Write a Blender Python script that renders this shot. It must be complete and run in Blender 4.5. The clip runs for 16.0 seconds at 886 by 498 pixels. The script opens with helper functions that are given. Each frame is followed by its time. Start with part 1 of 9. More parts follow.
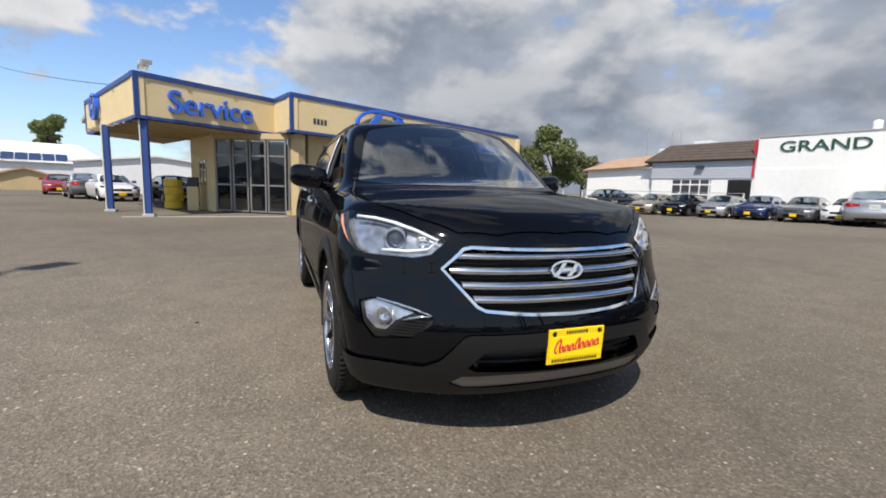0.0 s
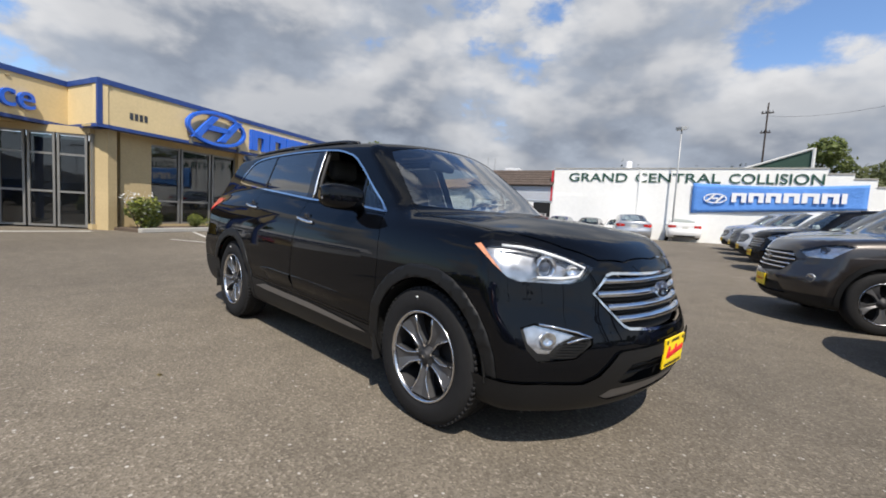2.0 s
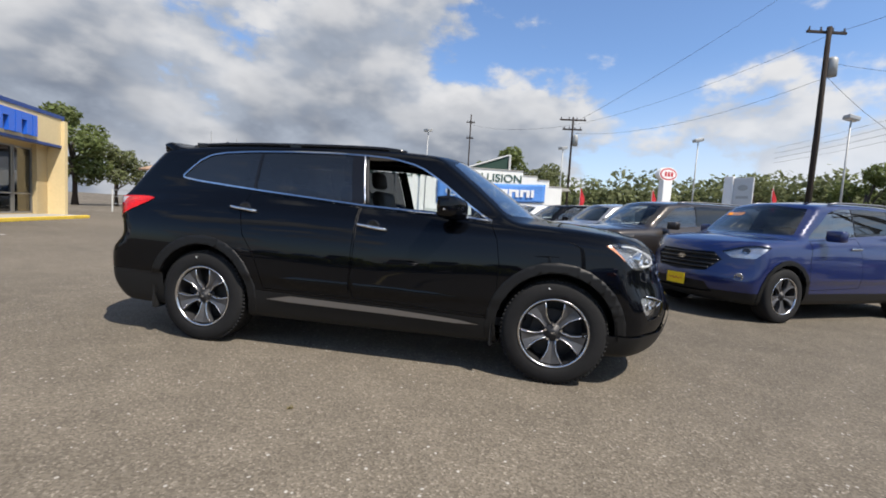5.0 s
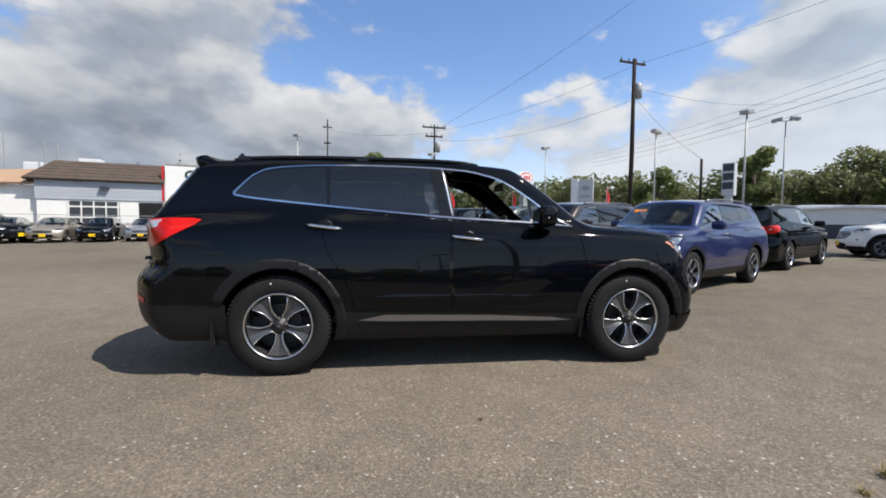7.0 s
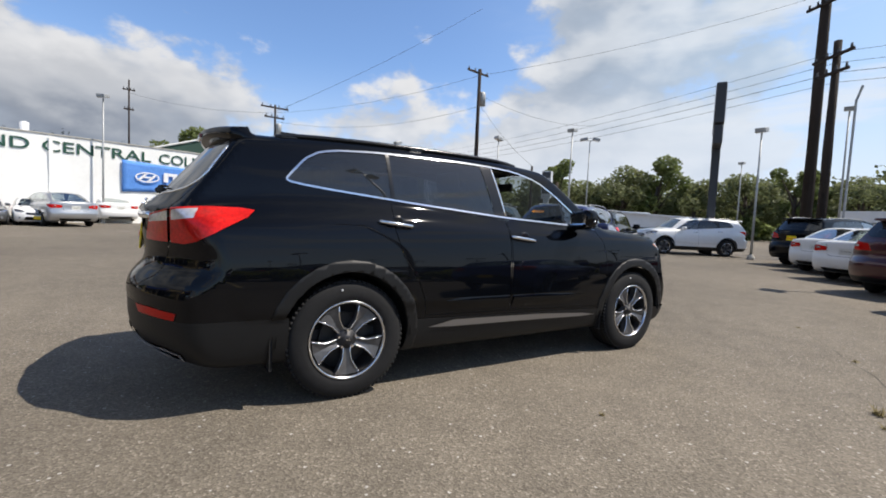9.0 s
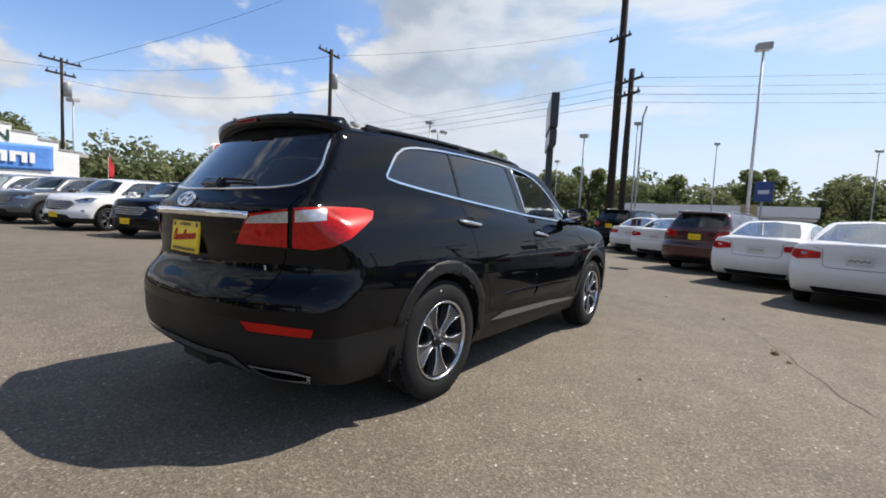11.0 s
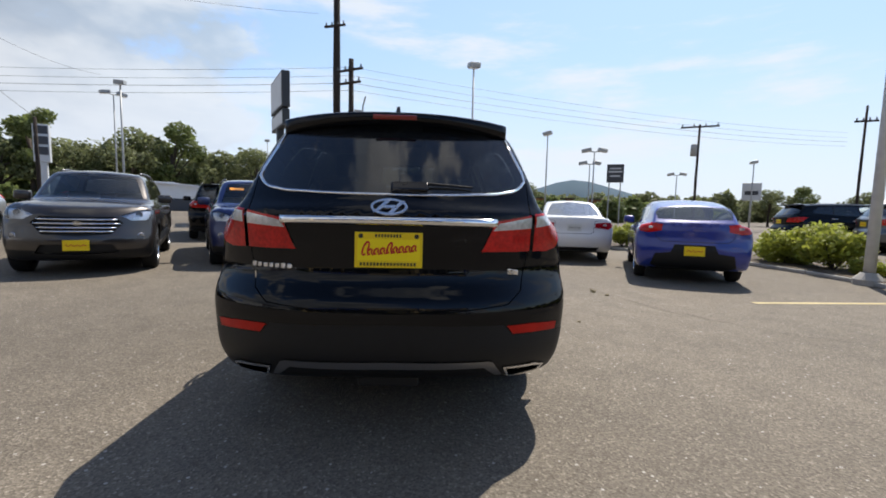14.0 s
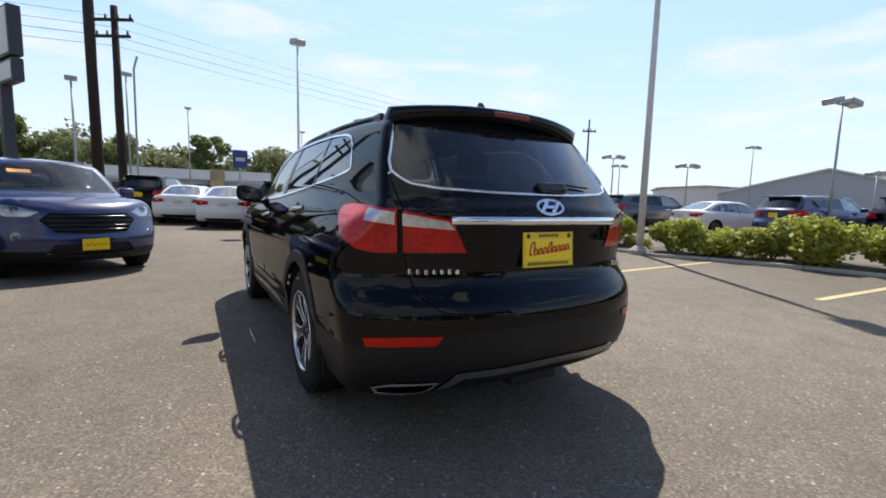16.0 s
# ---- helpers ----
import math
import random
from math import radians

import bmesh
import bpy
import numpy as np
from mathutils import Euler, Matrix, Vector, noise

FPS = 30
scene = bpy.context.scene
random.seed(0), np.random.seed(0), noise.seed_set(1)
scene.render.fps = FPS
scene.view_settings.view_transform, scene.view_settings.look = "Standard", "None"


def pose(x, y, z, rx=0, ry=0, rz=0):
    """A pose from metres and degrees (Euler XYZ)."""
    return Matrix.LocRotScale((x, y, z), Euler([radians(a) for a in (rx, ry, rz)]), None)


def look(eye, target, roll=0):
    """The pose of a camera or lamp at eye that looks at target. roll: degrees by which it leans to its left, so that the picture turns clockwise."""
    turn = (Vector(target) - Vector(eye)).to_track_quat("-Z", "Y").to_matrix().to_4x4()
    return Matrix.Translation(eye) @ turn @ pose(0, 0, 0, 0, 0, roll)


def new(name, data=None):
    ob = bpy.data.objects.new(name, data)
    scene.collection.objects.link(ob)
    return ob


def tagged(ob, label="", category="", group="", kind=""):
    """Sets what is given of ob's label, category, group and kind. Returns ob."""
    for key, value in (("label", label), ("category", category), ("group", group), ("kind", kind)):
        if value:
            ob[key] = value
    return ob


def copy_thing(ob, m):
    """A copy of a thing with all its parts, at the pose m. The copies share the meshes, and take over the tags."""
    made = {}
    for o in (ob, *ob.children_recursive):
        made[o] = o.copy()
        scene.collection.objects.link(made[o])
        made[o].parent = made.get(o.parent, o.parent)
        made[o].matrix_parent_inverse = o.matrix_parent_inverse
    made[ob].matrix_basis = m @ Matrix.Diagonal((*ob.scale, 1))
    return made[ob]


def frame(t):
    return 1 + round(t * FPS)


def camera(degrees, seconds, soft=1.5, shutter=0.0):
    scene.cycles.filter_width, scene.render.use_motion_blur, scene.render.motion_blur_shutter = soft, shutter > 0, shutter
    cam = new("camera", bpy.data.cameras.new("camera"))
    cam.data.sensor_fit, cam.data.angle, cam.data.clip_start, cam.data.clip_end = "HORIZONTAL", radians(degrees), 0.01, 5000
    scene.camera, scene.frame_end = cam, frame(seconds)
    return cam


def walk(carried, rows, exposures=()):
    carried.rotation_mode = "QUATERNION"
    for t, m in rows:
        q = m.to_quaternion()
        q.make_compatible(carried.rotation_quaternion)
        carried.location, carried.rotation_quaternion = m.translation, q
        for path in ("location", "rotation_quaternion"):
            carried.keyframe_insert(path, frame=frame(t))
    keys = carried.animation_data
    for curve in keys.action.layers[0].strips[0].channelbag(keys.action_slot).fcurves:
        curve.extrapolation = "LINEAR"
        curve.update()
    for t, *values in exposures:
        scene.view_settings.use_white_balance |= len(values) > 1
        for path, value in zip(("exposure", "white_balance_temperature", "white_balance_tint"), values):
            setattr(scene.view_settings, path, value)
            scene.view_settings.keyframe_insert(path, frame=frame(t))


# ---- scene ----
cam = camera(90.8, 16.0, soft=1.8)
PATH = [
    (0, (3.827, -1.194, 1.136), (1.978, -0.48, 0.867), 1.8),
    (0.5, (3.708, -1.558, 1.141), (1.939, -0.652, 0.922), 3.0),
    (1, (3.525, -1.872, 1.14), (1.88, -0.752, 0.945), 3.6),
    (1.5, (3.254, -2.156, 1.151), (1.71, -0.904, 0.93), 2.7),
    (2, (3.059, -2.477, 1.143), (1.649, -1.068, 0.975), 3.4),
    (2.5, (2.838, -2.796, 1.15), (1.594, -1.239, 0.986), 3.0),
    (3, (2.512, -3.071, 1.166), (1.417, -1.404, 1.01), 2.8),
    (3.5, (2.221, -3.393, 1.157), (1.318, -1.616, 0.994), 4.0),
    (4, (1.931, -3.656, 1.147), (1.22, -1.795, 0.967), 3.9),
    (6.5, (-0.278, -4.227, 1.148), (-0.133, -2.236, 1.033), 1.8),
    (7, (-0.701, -4.216, 1.121), (-0.391, -2.243, 1.013), 0.7),
    (7.5, (-1.135, -4.083, 1.135), (-0.653, -2.144, 1.045), 1.2),
    (8, (-1.592, -3.97, 1.126), (-0.942, -2.081, 1.032), 2.3),
    (8.5, (-1.959, -3.768, 1.096), (-1.07, -1.98, 0.979), 2.5),
    (9, (-2.306, -3.488, 1.125), (-1.263, -1.786, 1.003), 2.7),
    (11.5, (-3.779, -2.158, 1.135), (-2.058, -1.152, 0.976), 2.2),
    (12, (-3.995, -1.759, 1.142), (-2.167, -0.965, 0.975), 1.2),
    (12.5, (-4.224, -1.408, 1.143), (-2.309, -0.852, 0.997), 1.2),
    (13, (-4.421, -1.048, 1.142), (-2.456, -0.71, 0.979), 0.8),
    (13.5, (-4.476, -0.593, 1.17), (-2.488, -0.451, 0.997), 0.3),
    (14, (-4.531, -0.162, 1.154), (-2.541, -0.251, 0.971), 1.3),
    (14.5, (-4.532, 0.252, 1.159), (-2.569, -0.067, 0.941), 1.6),
    (15, (-4.365, 0.685, 1.163), (-2.465, 0.116, 0.909), 1.7),
    (15.5, (-4.215, 1.1, 1.157), (-2.379, 0.341, 0.927), 0.3),
    (16, (-4.047, 1.487, 1.177), (-2.328, 0.489, 0.957), 1.4),
]
walk(cam, [(t, look(eye, target, roll)) for t, eye, target, roll in PATH], exposures=((0.0, 0.28), (3.0, 0.30), (9.0, 0.32), (11.5, 0.36), (13.0, 0.40), (15.0, 0.44), (16.0, 0.54)))

# ---------------------------------------------------------------- world, sun, exposure
SUN_DIR = Vector((0.58, -0.39, 1.0)).normalized()
SUN_EL = math.asin(SUN_DIR.z)
SUN_AZ = math.atan2(SUN_DIR.x, SUN_DIR.y)


def make_world():
    """Blue sky with drifting cumulus: a heavy bank over -x +y, clear and hazy towards the sun."""
    w = bpy.data.worlds.new("sky")
    scene.world = w
    w.use_nodes = True
    nt = w.node_tree
    nt.nodes.clear()
    N = nt.nodes.new
    L = nt.links.new
    out, bg = N("ShaderNodeOutputWorld"), N("ShaderNodeBackground")
    sky = N("ShaderNodeTexSky")
    sky.sky_type, sky.sun_disc = "NISHITA", False
    sky.sun_elevation, sky.sun_rotation = SUN_EL, SUN_AZ
    sky.air_density, sky.dust_density, sky.ozone_density = 1.0, 0.6, 2.0
    co = N("ShaderNodeTexCoord")
    dirn = co.outputs["Generated"]
    sep = N("ShaderNodeSeparateXYZ")
    L(dirn, sep.inputs[0])

    def math_(op, a, b=None, c=None):
        n = N("ShaderNodeMath"); n.operation = op
        for k, v in enumerate((a, b, c)):
            if v is None:
                continue
            if isinstance(v, (int, float)):
                n.inputs[k].default_value = v
            else:
                L(v, n.inputs[k])
        return n.outputs[0]

    def ramp(v, a, b, lo=0.0, hi=1.0):
        n = N("ShaderNodeMapRange"); n.interpolation_type = "SMOOTHSTEP"
        n.inputs["From Min"].default_value, n.inputs["From Max"].default_value = a, b
        n.inputs["To Min"].default_value, n.inputs["To Max"].default_value = lo, hi
        L(v, n.inputs["Value"])
        return n.outputs[0]

    def towards(az, el, a, b, hi):
        n = N("ShaderNodeVectorMath"); n.operation = "DOT_PRODUCT"
        n.inputs[1].default_value = (math.cos(radians(az)) * math.cos(radians(el)), math.sin(radians(az)) * math.cos(radians(el)), math.sin(radians(el)))
        L(dirn, n.inputs[0])
        return ramp(n.outputs["Value"], math.cos(radians(a)), math.cos(radians(b)), 0.0, hi)

    def puff(scale, detail, rough, off, squash=1.75):
        m = N("ShaderNodeMapping")
        m.inputs["Location"].default_value, m.inputs["Scale"].default_value = off, (1, 1, squash)
        L(dirn, m.inputs[0])
        n = N("ShaderNodeTexNoise")
        n.inputs["Scale"].default_value, n.inputs["Detail"].default_value, n.inputs["Roughness"].default_value = scale, detail, rough
        L(m.outputs[0], n.inputs["Vector"])
        return n.outputs["Fac"]

    def mixc(f, a, b):
        n = N("ShaderNodeMix"); n.data_type = "RGBA"
        L(f, n.inputs["Factor"])
        for k, v in (("A", a), ("B", b)):
            if isinstance(v, tuple):
                n.inputs[k].default_value = (*v, 1)
            else:
                L(v, n.inputs[k])
        return n.outputs["Result"]

    # the clear sky, deepened
    deep = N("ShaderNodeVectorMath"); deep.operation = "MULTIPLY"
    deep.inputs[1].default_value = SKY_TINT
    L(sky.outputs[0], deep.inputs[0])
    high = N("ShaderNodeVectorMath"); high.operation = "SCALE"
    L(deep.outputs[0], high.inputs[0])
    L(ramp(sep.outputs[2], 0.48, 0.95, 1.0, 0.5), high.inputs["Scale"])
    # cloud amount
    n1 = puff(3.9, 9, 0.56, CLOUD_OFF)
    up = (SUN_DIR.x * 0.035, SUN_DIR.y * 0.035, 0.10)
    n2 = puff(3.9, 4, 0.5, tuple(a + b for a, b in zip(CLOUD_OFF, up)))
    bank = towards(120, 6, 58, 16, 1.0)
    amount = math_("ADD", n1, math_("MULTIPLY", bank, ramp(sep.outputs[2], 0.45, 0.10, 0.07, 0.21)))
    for az, el, a, b, hi in ((72, 30, 30, 8, -0.17), (44, 15, 27, 8, 0.18), (-160, 24, 26, 8, -0.10), (-162, 6, 24, 8, 0.13), (165, 14, 30, 10, 0.12), (-45, 30, 75, 30, -0.22), (180, 84, 32, 8, 0.24)):
        amount = math_("ADD", amount, towards(az, el, a, b, hi))
    # the clouds stand round the horizon, the height above is open
    amount = math_("ADD", amount, ramp(sep.outputs[2], 0.48, 0.85, 0.0, -0.16))
    cover = ramp(amount, 0.475, 0.575)
    # sunlit tops, grey bases, the deep bank darkest near the ground
    lit = math_("SUBTRACT", n1, n2)
    lit = ramp(lit, -0.11, 0.13)
    thick = ramp(amount, 0.53, 0.80)
    low = ramp(sep.outputs[2], 0.34, 0.05)
    shade = math_("MULTIPLY", thick, math_("MULTIPLY_ADD", math_("MULTIPLY", low, bank), 0.55, 0.45))
    col = mixc(lit, (3.3, 3.7, 4.4), (6.6, 6.6, 6.7))
    grey = mixc(lit, (0.85, 1.10, 1.60), (3.0, 3.2, 3.6))
    cl = mixc(shade, col, grey)
    res = mixc(cover, high.outputs[0], cl)
    # pale towards the sun, with thin veils, and haze over the horizon
    sunny = math_("MULTIPLY", towards(-30, 20, 85, 10, 0.72), ramp(sep.outputs[2], 0.75, 0.30))
    res = mixc(sunny, res, (4.5, 6.1, 8.0))
    veil = math_("MULTIPLY", ramp(puff(2.0, 7, 0.6, (4.1, 2.2, 0.7), 5.0), 0.47, 0.64), towards(-25, 10, 80, 25, 0.85))
    res = mixc(veil, res, (6.6, 6.9, 7.3))
    hz = ramp(sep.outputs[2], 0.34, 0.0, 0.0, 0.95)
    hzf = math_("MULTIPLY", hz, math_("ADD", towards(5, 0, 110, 35, 0.8), 0.12))
    res = mixc(hzf, res, (6.4, 6.9, 7.7))
    L(res, bg.inputs["Color"])
    bg.inputs["Strength"].default_value = 0.099
    L(bg.outputs[0], out.inputs[0])


SKY_TINT = (1.22, 1.36, 1.56)
CLOUD_OFF = (1.3, 0.4, 0.2)
make_world()
sun = new("sun", bpy.data.lights.new("sun", "SUN"))
sun.data.energy, sun.data.angle, sun.data.color = 5.0, radians(0.53), (1.0, 0.92, 0.82)
sun.matrix_world = look(SUN_DIR * 60, (0, 0, 0))

# ---------------------------------------------------------------- small tools


def link_mesh(name, bm, material=None, parent=None, smooth=False):
    me = bpy.data.meshes.new(name)
    bm.to_mesh(me)
    bm.free()
    if material is not None:
        me.materials.append(material)
    if smooth:
        me.polygons.foreach_set("use_smooth", [True] * len(me.polygons))
    ob = new(name, me)
    if parent is not None:
        ob.parent = parent
    return ob


def part(name, bm, material, parent, label="", smooth=False):
    ob = link_mesh(name, bm, material, parent, smooth)
    return tagged(ob, label) if label else ob


def thing(name, label, category, m=None, group="", kind=""):
    ob = new(name)
    ob.empty_display_size = 0.2
    if m is not None:
        ob.matrix_basis = m
    return tagged(ob, label, category, group, kind)


def box(bm, x0, x1, y0, y1, z0, z1, bevel=0.0, m=None):
    r = bmesh.ops.create_cube(bm, size=1.0)
    vs = r["verts"]
    for v in vs:
        v.co = Vector(((x0 + x1) / 2 + v.co.x * (x1 - x0), (y0 + y1) / 2 + v.co.y * (y1 - y0), (z0 + z1) / 2 + v.co.z * (z1 - z0)))
    if bevel > 0:
        es = list({e for v in vs for e in v.link_edges})
        g = bmesh.ops.bevel(bm, geom=es, offset=bevel, segments=2, affect="EDGES", profile=0.5)
        vs = list({v for f in g["faces"] for v in f.verts} | {v for v in vs if v.is_valid})
    if m is not None:
        for v in vs:
            v.co = m @ v.co
    return vs


def tube(bm, pts, r, seg=8, cap=True, r1=None):
    """A round bar along a line of points."""
    pts = [Vector(p) for p in pts]
    rings = []
    n = len(pts)
    for i, p in enumerate(pts):
        d = (pts[min(i + 1, n - 1)] - pts[max(i - 1, 0)]).normalized()
        a = d.cross(Vector((0, 0, 1)))
        a = a.normalized() if a.length > 1e-4 else Vector((1, 0, 0))
        b = d.cross(a)
        rr = r if r1 is None else r + (r1 - r) * i / max(n - 1, 1)
        rings.append([bm.verts.new(p + (a * math.cos(2 * math.pi * k / seg) + b * math.sin(2 * math.pi * k / seg)) * rr) for k in range(seg)])
    for q, w in zip(rings, rings[1:]):
        for k in range(seg):
            bm.faces.new((q[k], q[(k + 1) % seg], w[(k + 1) % seg], w[k]))
    if cap:
        bm.faces.new(rings[0][::-1])
        bm.faces.new(rings[-1])


def prism(bm, poly, z0, z1):
    """An upright prism over a plan polygon."""
    lo = [bm.verts.new((x, y, z0)) for x, y in poly]
    hi = [bm.verts.new((x, y, z1)) for x, y in poly]
    n = len(poly)
    bm.faces.new(lo[::-1])
    bm.faces.new(hi)
    for i in range(n):
        bm.faces.new((lo[i], lo[(i + 1) % n], hi[(i + 1) % n], hi[i]))
    bmesh.ops.recalc_face_normals(bm, faces=bm.faces[:])


def turn_about(bm, profile, seg=32, axis="y", m=None):
    """A turned shape: (radius, offset along the axis) pairs."""
    rings = []
    for r, o in profile:
        ring = []
        for k in range(seg):
            a = 2 * math.pi * k / seg
            c = {"y": (r * math.cos(a), o, r * math.sin(a)), "z": (r * math.cos(a), r * math.sin(a), o)}[axis]
            ring.append(bm.verts.new(c))
        rings.append(ring)
    for q, w in zip(rings, rings[1:]):
        for k in range(seg):
            bm.faces.new((q[k], q[(k + 1) % seg], w[(k + 1) % seg], w[k]))
    return rings


# ---------------------------------------------------------------- materials


def mat(name, color, rough=0.5, metal=0.0, var=0.0, scale=20.0, bump=0.0, bump_scale=200.0, spec=None, coat=0.0, alpha=None, trans=0.0, ior=1.45, emit=None, tone2=None, stretch=(1, 1, 1), rvar=0.0):
    m = bpy.data.materials.new(name)
    m.use_nodes = True
    nt = m.node_tree
    p = nt.nodes["Principled BSDF"]
    p.inputs["Base Color"].default_value = (*color, 1)
    p.inputs["Roughness"].default_value = rough
    p.inputs["Metallic"].default_value = metal
    p.inputs["Coat Weight"].default_value = coat
    p.inputs["Coat Roughness"].default_value = 0.03
    p.inputs["Transmission Weight"].default_value = trans
    p.inputs["IOR"].default_value = ior
    if spec is not None:
        p.inputs["Specular IOR Level"].default_value = spec
    if emit:
        p.inputs["Emission Color"].default_value = (*color, 1)
        p.inputs["Emission Strength"].default_value = emit
    if var > 0 or bump > 0 or rvar > 0:
        co = nt.nodes.new("ShaderNodeTexCoord")
        mp = nt.nodes.new("ShaderNodeMapping")
        mp.inputs["Scale"].default_value = stretch
        nt.links.new(co.outputs["Object"], mp.inputs[0])
    if var > 0:
        n1, n2 = nt.nodes.new("ShaderNodeTexNoise"), nt.nodes.new("ShaderNodeTexNoise")
        n1.inputs["Scale"].default_value, n1.inputs["Detail"].default_value = scale, 5
        n2.inputs["Scale"].default_value, n2.inputs["Detail"].default_value = scale * 0.09, 3
        nt.links.new(mp.outputs[0], n1.inputs["Vector"]); nt.links.new(mp.outputs[0], n2.inputs["Vector"])
        add = nt.nodes.new("ShaderNodeMath"); add.operation = "ADD"
        nt.links.new(n1.outputs["Fac"], add.inputs[0]); nt.links.new(n2.outputs["Fac"], add.inputs[1])
        mr = nt.nodes.new("ShaderNodeMapRange")
        mr.inputs["From Min"].default_value, mr.inputs["From Max"].default_value = 0.65, 1.35
        nt.links.new(add.outputs[0], mr.inputs["Value"])
        mx = nt.nodes.new("ShaderNodeMix"); mx.data_type = "RGBA"
        lo = tone2 if tone2 else tuple(c * (1 - var) for c in color)
        hi = color if tone2 else tuple(min(1, c * (1 + var)) for c in color)
        mx.inputs["A"].default_value, mx.inputs["B"].default_value = (*lo, 1), (*hi, 1)
        nt.links.new(mr.outputs[0], mx.inputs["Factor"])
        nt.links.new(mx.outputs["Result"], p.inputs["Base Color"])
        if rvar > 0:
            rr = nt.nodes.new("ShaderNodeMapRange")
            rr.inputs["To Min"].default_value, rr.inputs["To Max"].default_value = rough - rvar, rough + rvar
            nt.links.new(n2.outputs["Fac"], rr.inputs["Value"])
            nt.links.new(rr.outputs[0], p.inputs["Roughness"])
    if bump > 0:
        nb = nt.nodes.new("ShaderNodeTexNoise")
        nb.inputs["Scale"].default_value, nb.inputs["Detail"].default_value = bump_scale, 4
        nt.links.new(mp.outputs[0], nb.inputs["Vector"])
        bp = nt.nodes.new("ShaderNodeBump")
        bp.inputs["Strength"].default_value = bump
        bp.inputs["Distance"].default_value = 1.0 / bump_scale
        nt.links.new(nb.outputs["Fac"], bp.inputs["Height"])
        nt.links.new(bp.outputs[0], p.inputs["Normal"])
    return m


def paint(name, color, metallic=0.0, rough=0.35):
    return mat(name, color, rough, metallic, var=0.06, scale=30, coat=1.0)


def glass(name, tint, alpha_see, power=3.4):
    """Car glass: a tinted pane that lets part of the light through, with a clear gloss."""
    m = bpy.data.materials.new(name)
    m.use_nodes = True
    nt = m.node_tree
    nt.nodes.clear()
    out = nt.nodes.new("ShaderNodeOutputMaterial")
    tr, gl, dk = nt.nodes.new("ShaderNodeBsdfTransparent"), nt.nodes.new("ShaderNodeBsdfGlossy"), nt.nodes.new("ShaderNodeBsdfDiffuse")
    tr.inputs[0].default_value = (*tint, 1)
    dk.inputs[0].default_value = (0.012, 0.014, 0.016, 1)
    gl.inputs["Roughness"].default_value = 0.02
    m1, m2 = nt.nodes.new("ShaderNodeMixShader"), nt.nodes.new("ShaderNodeMixShader")
    m1.inputs[0].default_value = alpha_see
    lw = nt.nodes.new("ShaderNodeLayerWeight"); lw.inputs[0].default_value = 0.5
    pw = nt.nodes.new("ShaderNodeMath"); pw.operation = "POWER"; pw.inputs[1].default_value = power
    fr = nt.nodes.new("ShaderNodeMath"); fr.operation = "MULTIPLY_ADD"; fr.inputs[1].default_value = 0.91; fr.inputs[2].default_value = 0.08
    nt.links.new(lw.outputs["Facing"], pw.inputs[0]); nt.links.new(pw.outputs[0], fr.inputs[0])
    nt.links.new(dk.outputs[0], m1.inputs[1]); nt.links.new(tr.outputs[0], m1.inputs[2])
    nt.links.new(fr.outputs[0], m2.inputs[0])
    nt.links.new(m1.outputs[0], m2.inputs[1]); nt.links.new(gl.outputs[0], m2.inputs[2])
    nt.links.new(m2.outputs[0], out.inputs[0])
    return m


